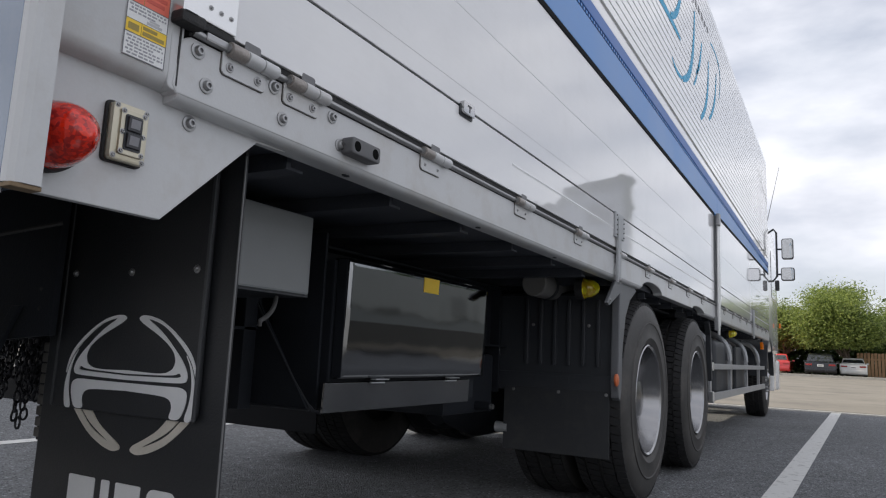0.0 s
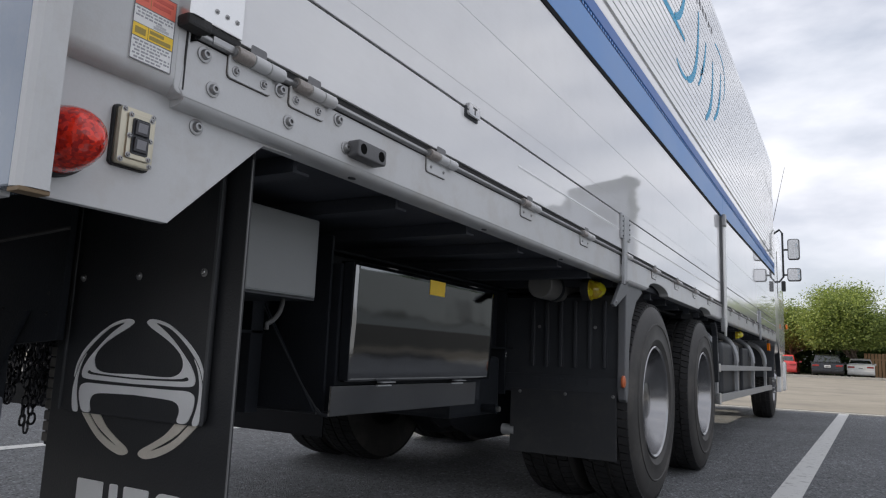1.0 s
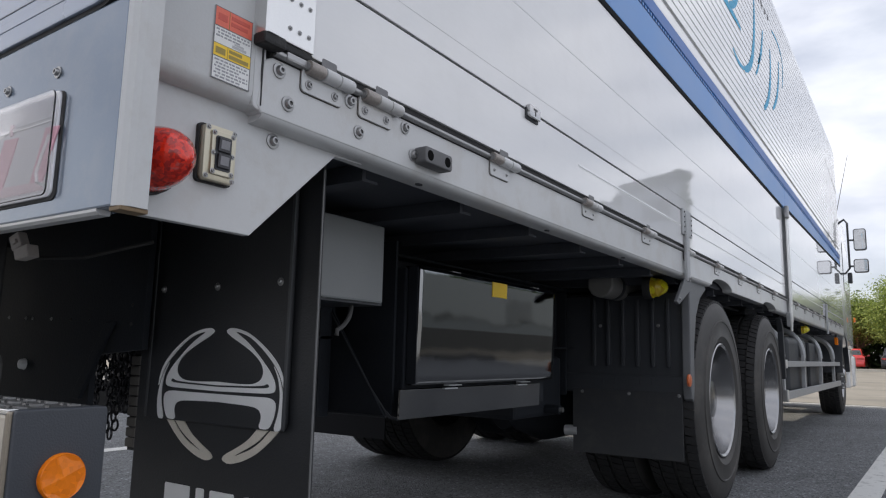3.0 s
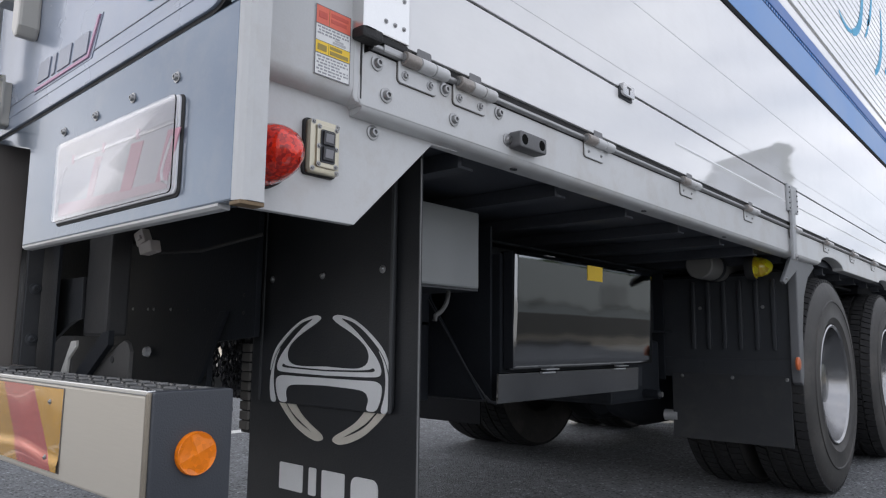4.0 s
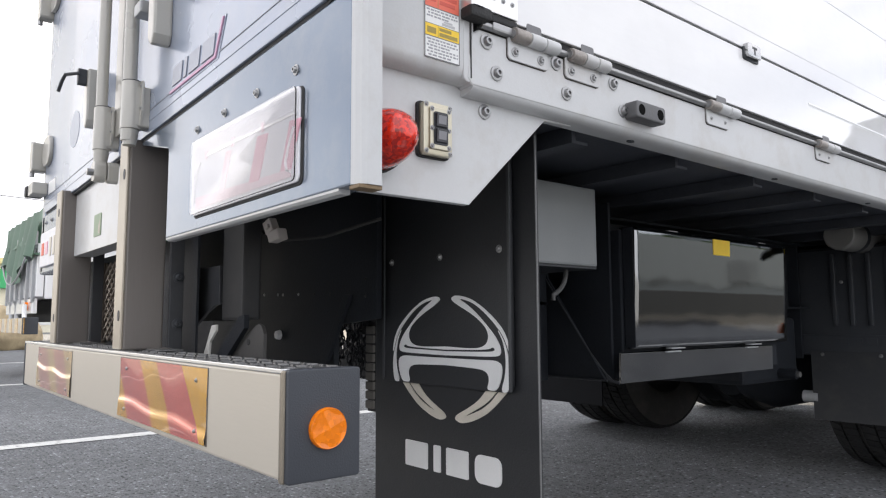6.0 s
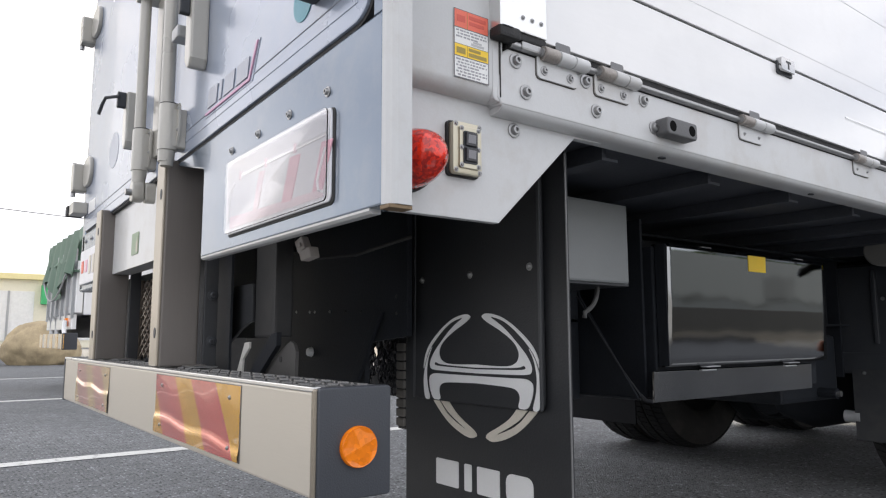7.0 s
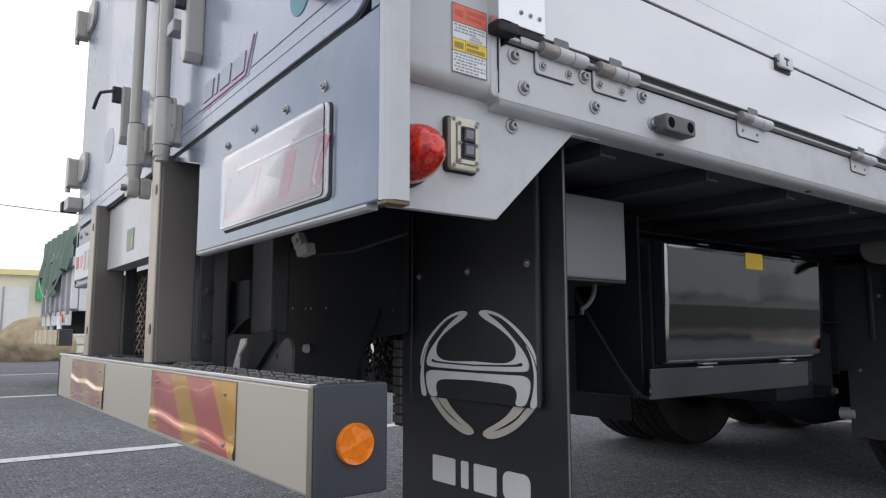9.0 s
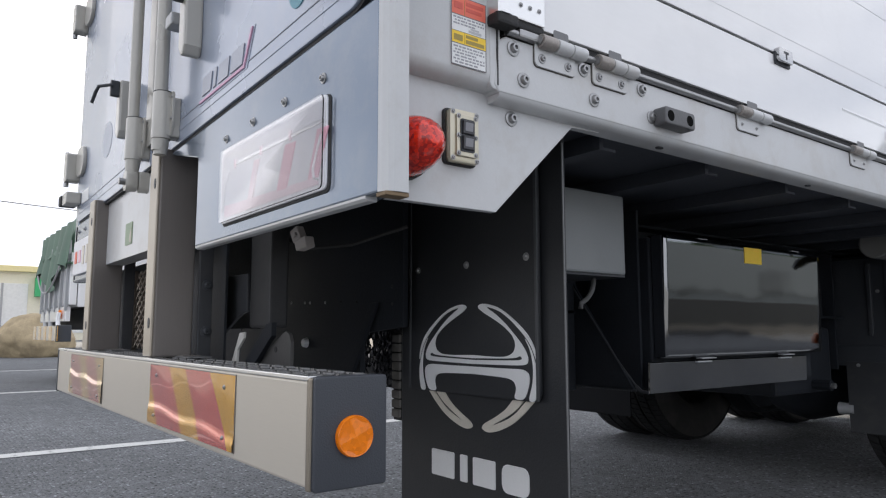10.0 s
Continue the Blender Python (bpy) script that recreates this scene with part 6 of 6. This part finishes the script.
for z0, z1, x0, x1 in ((2.38, 2.70, 0.17, 0.335), (2.05, 2.25, 0.155, 0.345)):
    mh = part("side_mirror", prism(rounded(x0, z0, x1, z1, 0.035, 5), "y", 11.35, 11.44, 0.012, 3), BLACK, cab, "black-framed side mirror", True)
    part("mirror_glass", prism(rounded(x0 + 0.012, z0 + 0.012, x1 - 0.012, z1 - 0.012, 0.028, 5), "y", 11.346, 11.351), MIRROR, mh)
    part("mirror_bracket", cyl((0.10, 11.40, (z0 + z1) / 2), (x0 + 0.02, 11.40, (z0 + z1) / 2), 0.014), BLACK, mh)
part("antenna", cyl((-0.02, 11.3, 2.95), (0.17, 11.3, 3.82), 0.005, 0.003, 6), BLACK, cab)
part("black_module", box((0.065, 11.4, 1.90), (0.125, 11.47, 2.06), 0.015), BLACK, cab)


# ---- parked lorry with a green tarpaulin ----
T2X0, T2X1, T2Y = -12.0, -9.55, 1.15
t2 = thing("flatbed_truck", (-10.8, 4, 0), "parked flatbed lorry with a green tarpaulin over its load", "truck")
part("flatbed_body", box((T2X0, T2Y + 0.12, 1.05), (T2X1, T2Y + 8.5, 1.75), 0.02), WHITE_PANEL, t2, "grey-white flatbed body")
part("bed_frame", box((T2X0 + 0.1, T2Y + 0.25, 0.75), (T2X1 - 0.1, T2Y + 8.3, 1.05), 0.02), FRAME_BLACK, t2)
part("tail_board", box((T2X0 + 0.02, T2Y + 0.02, 1.08), (T2X1 - 0.02, T2Y + 0.11, 1.78), 0.01), WHITE_PANEL, t2)
for i in range(6):
    x = T2X0 + 0.1 + i * 0.44
    part("tail_stake", box((x, T2Y - 0.02, 1.0), (x + 0.05, T2Y + 0.03, 1.95), 0.008), GALV, t2)
bm = bmesh.new()
bmesh.ops.create_grid(bm, x_segments=26, y_segments=40, size=0.5)
for v in bm.verts:
    u, w = v.co.x + 0.5, v.co.y + 0.5
    x = T2X0 - 0.06 + u * (T2X1 - T2X0 + 0.12)
    y = T2Y - 0.05 + w * 8.4
    d = min(u, 1 - u) * 2.6
    e = min(w * 8.4, 0.9)
    drop = 0.85 * max(0, 1 - d / 0.42) ** 2 + 0.9 * max(0, 1 - e / 0.8) ** 2
    zz = 2.72 - drop + 0.10 * noise.noise(Vector((x * 1.3, y * 1.1, 0))) + 0.05 * noise.noise(Vector((x * 4, y * 3, 2)))
    v.co = (x + 0.05 * noise.noise(Vector((y * 2, zz * 3, 5))), y, max(zz, 1.62))
part("tarpaulin", bm, GREEN_TARP, t2, "creased green tarpaulin", True)
bm = bmesh.new()
bmesh.ops.create_grid(bm, x_segments=30, y_segments=14, size=0.5)
for v in bm.verts:
    u, w = v.co.x + 0.5, v.co.y + 0.5
    x = T2X0 - 0.05 + u * (T2X1 - T2X0 + 0.1)
    zz = 1.45 + 0.18 * math.sin(u * 9) * (1 - w) + w * 0.75
    v.co = (x, T2Y - 0.07 + 0.07 * w + 0.045 * math.sin(u * 34 + 2 * noise.noise(Vector((x, zz, 0)))) * (1 - 0.6 * w), zz)
part("tarpaulin_skirt", bm, GREEN_TARP, t2, "", True)
b2 = part("striped_bumper", box((T2X0 + 0.22, T2Y - 0.10, 0.60), (T2X1 - 0.02, T2Y + 0.06, 0.80), 0.01), BUMPER_FACE, t2, "tan and yellow striped bumper")
for i in range(5):
    x = T2X0 + 0.28 + i * 0.5
    part("yellow_stripe", box((x, T2Y - 0.104, 0.602), (x + 0.22, T2Y - 0.098, 0.798)), REF_YELLOW, b2)
part("bumper_cap", box((T2X1 - 0.06, T2Y - 0.11, 0.59), (T2X1 + 0.0, T2Y + 0.07, 0.81), 0.01), BUMPER_END, b2)
part("crossbar", box((T2X0 + 0.1, T2Y + 0.0, 0.86), (T2X1 - 0.1, T2Y + 0.06, 1.06), 0.01), WHITE_PANEL, t2)
part("crossbar_lamp", cyl((T2X1 - 0.45, T2Y - 0.03, 0.96), (T2X1 - 0.45, T2Y + 0.01, 0.96), 0.06, None, 16), AMBER_LENS, t2)
part("hook_stay", tube(arc_pts((T2X1 - 0.35, T2Y - 0.04, 0.98), (T2X1 - 0.35, T2Y - 0.06, 0.78), (T2X1 - 0.1, T2Y - 0.05, 0.76)), 0.03), WHITE_PANEL, t2)
for x in (T2X0 + 0.5, T2X0 + 1.0):
    part("towing_knob", lathe([(0.62, 0.0), (0.66, 0.08), (0.74, 0.09), (0.80, 0.05), (1.0, 0.05), (1.05, 0.09), (1.1, 0.0)], (x, T2Y + 0.04, 0), "z", 14), GALV, t2, "", True)
for x in (T2X0 + 0.35, T2X1 - 0.35):
    for y in (T2Y + 2.2, T2Y + 3.5):
        part("tyre", lathe([(-0.25, 0.3), (-0.25, 0.46), (-0.2, 0.5), (0.2, 0.5), (0.25, 0.46), (0.25, 0.3)], (x, y, 0.5), "x", 28), TYRE, t2, "black tyre", True)
part("rope", tube(arc_pts((T2X0 + 0.2, T2Y - 0.09, 1.62), (T2X0 + 1.2, T2Y - 0.12, 0.95), (T2X1 - 0.2, T2Y - 0.09, 1.6), 12), 0.012, 6), GALV, t2)

# ---- boulder ----
bm = bmesh.new()
bmesh.ops.create_icosphere(bm, subdivisions=5, radius=1)
for v in bm.verts:
    p = v.co.copy()
    f = 1 + 0.16 * noise.noise(p * 1.3 + Vector((4, 2, 7))) + 0.06 * noise.noise(p * 3.1) + 0.025 * noise.noise(p * 8)
    v.co = Vector((p.x * 1.2 * f, p.y * 1.55 * f, max(p.z * 0.95 * f, -0.62)))
boulder = part("boulder", bm, STONE, None, "", True)
boulder.location = (-22.5, 2.42, 0.46)
boulder.scale = (0.85, 0.66, 0.80)
tagged(boulder, "large rounded tan boulder at the edge of the lot", "boulder")

# ---- shop building far to the left ----
shop = thing("shop_building", (-62, 10, 0), "low cream shop building with glazed front and green sign", "building")
part("wall", box((-70, 2, 0), (-62, 40, 5.6), 0.05), WALL_CREAM, shop)
part("fascia", box((-61.98, 2, 5.3), (-61.5, 40, 5.75), 0.03), material("yellow_fascia", (0.82, 0.72, 0.38), 0.6), shop)
for i in range(8):
    w = part("window", box((-61.99, 3.2 + i * 4.3, 0.6), (-61.93, 6.6 + i * 4.3, 4.4), 0.02), DARK_GLASS if i > 2 else WHITE, shop)
    part("mullion", box((-61.95, 4.8 + i * 4.3, 0.6), (-61.85, 4.95 + i * 4.3, 4.4)), GALV, w)
part("shop_sign", box((-61.9, 7.0, 3.4), (-61.3, 9.2, 4.9), 0.05), GREEN_SIGN, shop)

# plain building out of sight, added to cast shade over the lot
wall_w = part("shade_wall_west", box((-40, -5.2, 0), (-29, 1.0, 23), 0.05), WALL_CREAM)
tagged(wall_w, "unseen cream wall added to shade the lot", "wall", "", "structure")
# unseen wall with dark plinth, added to darken what the tool box door mirrors
wall_e = part("wall_east", box((6.4, 9.5, 0), (7.0, 48, 2.7), 0.05), material("grey_wall", (0.095, 0.115, 0.135), 0.8), None)
part("plinth", box((6.3, 9.5, 0), (6.4, 48, 0.80), 0.02), material("dark_plinth", (0.016, 0.020, 0.025), 0.8), wall_e)
# unseen dark strip laid over sunlit ground, to dim its reflection in the door
part("dim_strip", box((5.2, 9.5, 0), (6.3, 48, 0.06), 0.01), material("dim_strip_grey", (0.075, 0.074, 0.070), 0.95), wall_e)
rng = random.Random(8)
tops = [(9.5 + i * 0.35, 1.12 + 0.05 * math.sin(i * 0.9) + 0.04 * math.sin(i * 0.37 + 1) + rng.uniform(0, 0.04)) for i in range(111)]
for lift, x, tint in ((0.0, 6.33, (0.062, 0.078, 0.095)), (0.05, 6.365, (0.028, 0.036, 0.042))):
    part("planted_edge", prism([(48.0, 0.78), (9.5, 0.78)] + [(y, z + lift + (0.10 if lift and k % 17 in (5, 6) else 0)) for k, (y, z) in enumerate(tops)], "x", x, 6.4), material("planted_edge", tint, 0.9), wall_e)
part("wall_hatch", box((6.37, 14.1, 1.25), (6.4, 15.2, 1.72), 0.01), material("hatch_grey", (0.060, 0.072, 0.085), 0.6), wall_e)
DULL_WALL = material("dull_wall", (0.25, 0.285, 0.335), 0.8)
DULL_ROOF = material("dull_roof", (0.035, 0.042, 0.05), 0.8)
wall_ne = part("wall_north_east", prism([(12.1, 0), (16.9, 0), (16.9, 13.2), (15.7, 13.4), (12.5, 13.9), (12.1, 13.8)], "y", 49.5, 50.4), DULL_WALL, None)
tagged(wall_ne, "plain grey house wall closing the lot", "wall", "", "structure")
part("roof_edge", prism([(11.9, 13.7), (17.1, 13.0), (17.1, 13.5), (14.7, 13.85), (12.4, 14.15), (11.9, 14.0)], "y", 49.2, 50.4), DULL_ROOF, wall_ne)
part("house_window", box((13.3, 49.42, 10.6), (15.3, 49.5, 12.2), 0.02), DULL_ROOF, wall_ne)
wall_n2 = part("wall_north_east_low", prism([(16.9, 0), (32.7, 0), (32.7, 9.6), (27.7, 10.8), (23.7, 11.8), (19.7, 12.5), (16.9, 12.7)], "y", 50.5, 51.4), material("dull_low_wall", (0.28, 0.315, 0.36), 0.8), None)
tagged(wall_n2, "plain lower grey wall closing the lot", "wall", "", "structure")
# low wall out of view, added to set the bounced light under the truck
wall_s = part("bounce_wall_south_east", box((6.4, -30, 0), (7.0, 9.48, 1.15), 0.05), material("pale_bounce_render", (0.33, 0.36, 0.41), 0.8), None)
tagged(wall_s, "unseen pale wall added to bounce light towards the truck", "wall", "", "structure")
tagged(wall_e, "unseen grey wall added for the tool box door to mirror", "wall", "", "structure")


# ---- trees ----
def make_tree(name, seed, height, spread, mat, base, leaves=5200, label=""):
    rng = random.Random(seed)
    t = thing(name, base, label or "leafy green broadleaf tree with a spreading crown", "tree", "trees round the lot")
    bx, by, bz = base
    bm = bmesh.new()
    tips = []

    def limb(p, d, length, r, depth):
        pts = [p]
        cur, dd = p.copy(), d.copy()
        for k in range(5):
            dd = (dd + Vector((rng.uniform(-0.22, 0.22), rng.uniform(-0.22, 0.22), rng.uniform(-0.06, 0.16)))).normalized()
            cur = cur + dd * length / 5
            pts.append(cur.copy())
        for a, b, i in zip(pts, pts[1:], range(5)):
            cyl(a, b, r * (1 - 0.13 * i), r * (1 - 0.13 * (i + 1)), 7, bm)
        tips.append((pts[-1], depth))
        if depth >= 2:
            tips.append((pts[3], depth))
        if depth < 3:
            for k in range(4 if depth else 7):
                u = pts[rng.choice((2, 3, 4, 5))]
                ang = rng.uniform(0, 2 * math.pi)
                nd = Vector((math.cos(ang), math.sin(ang), rng.uniform(0.05, 0.75))).normalized()
                limb(u, (nd + dd * 0.4).normalized(), length * rng.uniform(0.55, 0.85), r * 0.5, depth + 1)

    limb(Vector((bx, by, bz)), Vector((0, 0, 1)), height * 0.34, height * 0.028, 0)
    part("trunk", bm, BARK, t, "brown bark trunk and limbs", True)
    pts = [p for p, d in tips if d >= 1]
    zmax = max(p.z for p in pts)
    k = (height * 0.96) / (zmax - bz)
    lb = bmesh.new()
    for i in range(leaves):
        c = rng.choice(pts)
        off = Vector((rng.gauss(0, 1), rng.gauss(0, 1), rng.gauss(0, 0.60))) * spread * 0.080
        p = c + off
        if p.z < bz + height * 0.22:
            continue
        s = rng.uniform(0.042, 0.090) * height / 7
        u = Vector((rng.uniform(-1, 1), rng.uniform(-1, 1), rng.uniform(-0.5, 0.5))).normalized()
        v = u.cross(Vector((rng.uniform(-1, 1), rng.uniform(-1, 1), rng.uniform(-1, 1)))).normalized()
        quad = [p - u * s, p + v * s * 0.55 - Vector((0, 0, s * 0.1)), p + u * s, p - v * s * 0.55 - Vector((0, 0, s * 0.1))]
        lb.faces.new([lb.verts.new(q) for q in quad])
    tagged(part("crown", lb, mat, t), kind="stuff")
    return t


tree_a = make_tree("tree", 11, 7.6, 7.0, LEAF, (1.4, 52.0, ground_height(52)), 84000)
tree_b = make_tree("tree", 5, 6.8, 6.0, LEAF, (-2.6, 55.0, ground_height(55)), 56000)
make_tree("tree", 23, 6.6, 6.0, LEAF, (5.6, 57.0, ground_height(57)), 44000, "dark green broadleaf tree")
for i, (x, y, sc) in enumerate(((-7, 66, 1.0), (-13, 70, 1.05))):
    o = copy_thing(tree_a if i % 2 else tree_b, Matrix.Translation((x, y, ground_height(y))) @ Matrix.Rotation(i * 1.3, 4, "Z"))
    o.scale = (sc, sc, sc)
# undergrowth behind the cars
rng = random.Random(8)
hb = bmesh.new()
for i in range(26000):
    x, y = rng.uniform(-16, 9), rng.uniform(56, 59)
    zz = ground_height(y) + (rng.uniform(0, 2.6) if i % 2 else abs(rng.gauss(0, 1)) * 1.7)
    s = rng.uniform(0.10, 0.22)
    u = Vector((rng.uniform(-1, 1), rng.uniform(-1, 1), rng.uniform(-0.6, 0.6))).normalized()
    v = u.cross(Vector((rng.uniform(-1, 1), rng.uniform(-1, 1), rng.uniform(-1, 1)))).normalized()
    p = Vector((x, y, zz))
    hb.faces.new([hb.verts.new(q) for q in (p - u * s, p + v * s * 0.6, p + u * s, p - v * s * 0.6)])
tagged(part("undergrowth", hb, LEAF_DARK, None), "dark green shrubs behind the parked cars", "shrubs", "", "stuff")

def leaf_mass(name, centres, n, size, mat, seed, label):
    """Loose leaves round a row of (x, y, z, radius) clumps."""
    rng = random.Random(seed)
    bm = bmesh.new()
    for i in range(n):
        x, y, z, r = centres[i % len(centres)]
        p = Vector((rng.gauss(0, 1), rng.gauss(0, 1), rng.gauss(0, 1))).normalized() * r * rng.uniform(0.25, 1.0) + Vector((x, y, z))
        u = Vector((rng.uniform(-1, 1), rng.uniform(-1, 1), rng.uniform(-0.6, 0.6))).normalized() * size * rng.uniform(0.6, 1.3)
        v = u.cross(Vector((rng.uniform(-1, 1), rng.uniform(-1, 1), rng.uniform(-1, 1)))).normalized() * size * 0.6
        bm.faces.new([bm.verts.new(q) for q in (p - u, p + v, p + u, p - v)])
    return tagged(part(name, bm, mat, None), label, "shrubs", "", "stuff")


rng = random.Random(21)
leaf_mass("wall_shrubs", [(6.75 + rng.uniform(0, 0.5), 9.8 + i * 0.62, 2.55 + 0.25 * math.sin(i * 1.7) + rng.uniform(0, 0.25), rng.uniform(0.3, 0.55)) for i in range(44)], 9000, 0.075, LEAF_DARK, 31, "dark shrubs along the top of the grey wall")
leaf_mass("house_shrubs", [(12.1 + rng.uniform(-0.2, 0.2), 48.9, 11.0 + i * 0.6, rng.uniform(0.2, 0.35)) for i in range(5)] + [(12.6 + i * 0.9, 49.0, 13.75 - 0.13 * i + rng.uniform(-0.1, 0.15), 0.30) for i in range(5)] + [(17.3 + i * 1.25, 50.0, 12.6 - 0.22 * i + rng.uniform(-0.25, 0.2), 0.5) for i in range(12)], 6000, 0.14, LEAF_DARK, 32, "dark foliage round the grey house")

# fence, kerb and verge
gz = ground_height(47.5)
fence = thing("wooden_fence", (6, 51.5, ground_height(51)), "brown wooden fence beside the parked cars", "fence")
for i in range(44):
    x = 1.9 + i * 0.20
    part("fence_board", box((x, 54.4, ground_height(54)), (x + 0.16, 54.44, ground_height(54) + 1.55 + 0.03 * math.sin(i * 3.1)), 0.004), WOOD_FENCE, fence)
part("fence_rail", box((1.9, 54.45, ground_height(54) + 1.1), (10.7, 54.5, ground_height(54) + 1.2)), WOOD_FENCE, fence)
kerb = thing("kerb", (0, 44.0, ground_height(44)), "grey concrete kerb at the far edge of the lot", "kerb")
for i in range(34):
    x = -26 + i * 1.5
    part("kerb_stone", box((x, 44.0, ground_height(44) - 0.05), (x + 1.485, 44.28, ground_height(44) + 0.14), 0.015), KERB, kerb)


# ---- parked cars ----
CAR_LAMP = material("car_tail_lens", (0.35, 0.02, 0.015), 0.2, 0.0, 0.5)

def make_car(name, loc, paint, label, w=1.78, h=1.46, l=4.5):
    """Hatch or saloon that shows its tail: body, cabin, glass, lamps, plate, wheels."""
    t = thing(name, loc, label, "car", "parked cars")
    x, y, z = loc
    hw = w / 2
    body = part("body", prism([(y, z + 0.30), (y + 0.05, z + 0.28), (y + l, z + 0.30), (y + l, z + 0.72), (y + l - 1.0, z + 0.86), (y + 0.35, z + 0.98), (y + 0.04, z + 0.92), (y - 0.02, z + 0.62)], "x", x - hw, x + hw, 0.09, 4), paint, t, "", True)
    cabp = [(y + 0.20, z + 0.94), (y + 0.62, z + h - 0.05), (y + 0.95, z + h), (y + 2.2, z + h - 0.02), (y + 3.2, z + 0.88)]
    bm = prism(cabp, "x", x - hw + 0.10, x + hw - 0.10, 0.05, 3)
    for v in bm.verts:
        k = max(0, (v.co.z - z - 0.95) / (h - 0.95))
        v.co.x = x + (v.co.x - x) * (1 - 0.16 * k)
    part("cabin", bm, paint, t, "", True)
    rw = bmesh.new()
    a0, a1 = z + 1.00, z + h - 0.12
    y0, y1 = y + 0.20 + 0.42 * (a0 - z - 0.94) / (h - 0.99), y + 0.20 + 0.42 * (a1 - z - 0.94) / (h - 0.99)
    pts = [(x - hw * 0.80, y0 - 0.012, a0), (x + hw * 0.80, y0 - 0.012, a0), (x + hw * 0.68, y1 - 0.012, a1), (x - hw * 0.68, y1 - 0.012, a1)]
    va = [rw.verts.new(p) for p in pts]
    vb = [rw.verts.new((p[0], p[1] + 0.02, p[2])) for p in pts]
    rw.faces.new(va)
    rw.faces.new(vb[::-1])
    for i in range(4):
        rw.faces.new((va[i], va[(i + 1) % 4], vb[(i + 1) % 4], vb[i]))
    part("rear_window", rw, DARK_GLASS, t)
    for s in (-1, 1):
        lx0, lx1 = sorted((x + s * (hw - 0.06), x + s * (hw - 0.42)))
        part("tail_light", box((lx0, y - 0.025, z + 0.72), (lx1, y + 0.06, z + 0.82), 0.02), CAR_LAMP, t)
        mx0, mx1 = sorted((x + s * (hw + 0.0), x + s * (hw + 0.16)))
        part("door_mirror", box((mx0, y + 2.5, z + 0.92), (mx1, y + 2.6, z + 1.04), 0.02), paint, t)
        for yy in (y + 0.85, y + 3.6):
            wx = x + s * (hw - 0.11)
            wh = part("wheel", lathe([(-0.1, 0.2), (-0.1, 0.29), (-0.07, 0.32), (0.07, 0.32), (0.1, 0.29), (0.1, 0.2), (0.06, 0.0)], (wx, yy, z + 0.32), "x", 24), TYRE, t, "", True)
    part("number_plate", box((x - 0.17, y - 0.035, z + 0.66), (x + 0.17, y - 0.015, z + 0.80)), WHITE, t)
    part("plate_bar", box((x - 0.12, y - 0.038, z + 0.69), (x + 0.12, y - 0.034, z + 0.74)), INK, t)
    part("rear_bumper", box((x - hw + 0.04, y - 0.05, z + 0.34), (x + hw - 0.04, y + 0.1, z + 0.56), 0.04, 3), paint, t, "", True)
    return t


CAR_DARK = material("dark_car_paint", (0.008, 0.009, 0.014), 0.25, 0.0, 0.4, 0.03, 3, 200, 0.0)
CAR_WHITE = material("white_car_paint", (0.72, 0.72, 0.70), 0.25, 0.0, 1.0, 0.02, 3, 200, 0.0)
CAR_RED = material("red_car_paint", (0.60, 0.03, 0.03), 0.25, 0.0, 1.0, 0.03, 3, 200, 0.0)
gz = ground_height(49)
make_car("car", (-0.15, 48.8, gz - 0.10), CAR_DARK, "dark blue saloon parked under the tree", 1.74, 1.48)
make_car("car", (1.62, 50.4, gz - 0.12), CAR_WHITE, "white hatchback parked beside the dark saloon", 1.50, 1.32)
make_car("car", (-2.72, 50.0, gz - 0.10), CAR_RED, "red compact car parked beside the dark saloon", 1.66, 1.42)
# overhead wire from the wall to a pole
pole = part("utility_pole", lathe([(0, 0.16), (9.2, 0.10)], (-50, 18, 0), "z", 14), KERB, None, "", True)
tagged(pole, "grey concrete utility pole behind the lorries", "pole")
wire = part("overhead_wire", tube(arc_pts((-30.5, 0.9, 5.75), (-40, 9, 6.9), (-50, 18, 8.6)), 0.02, 6), BLACK, pole)
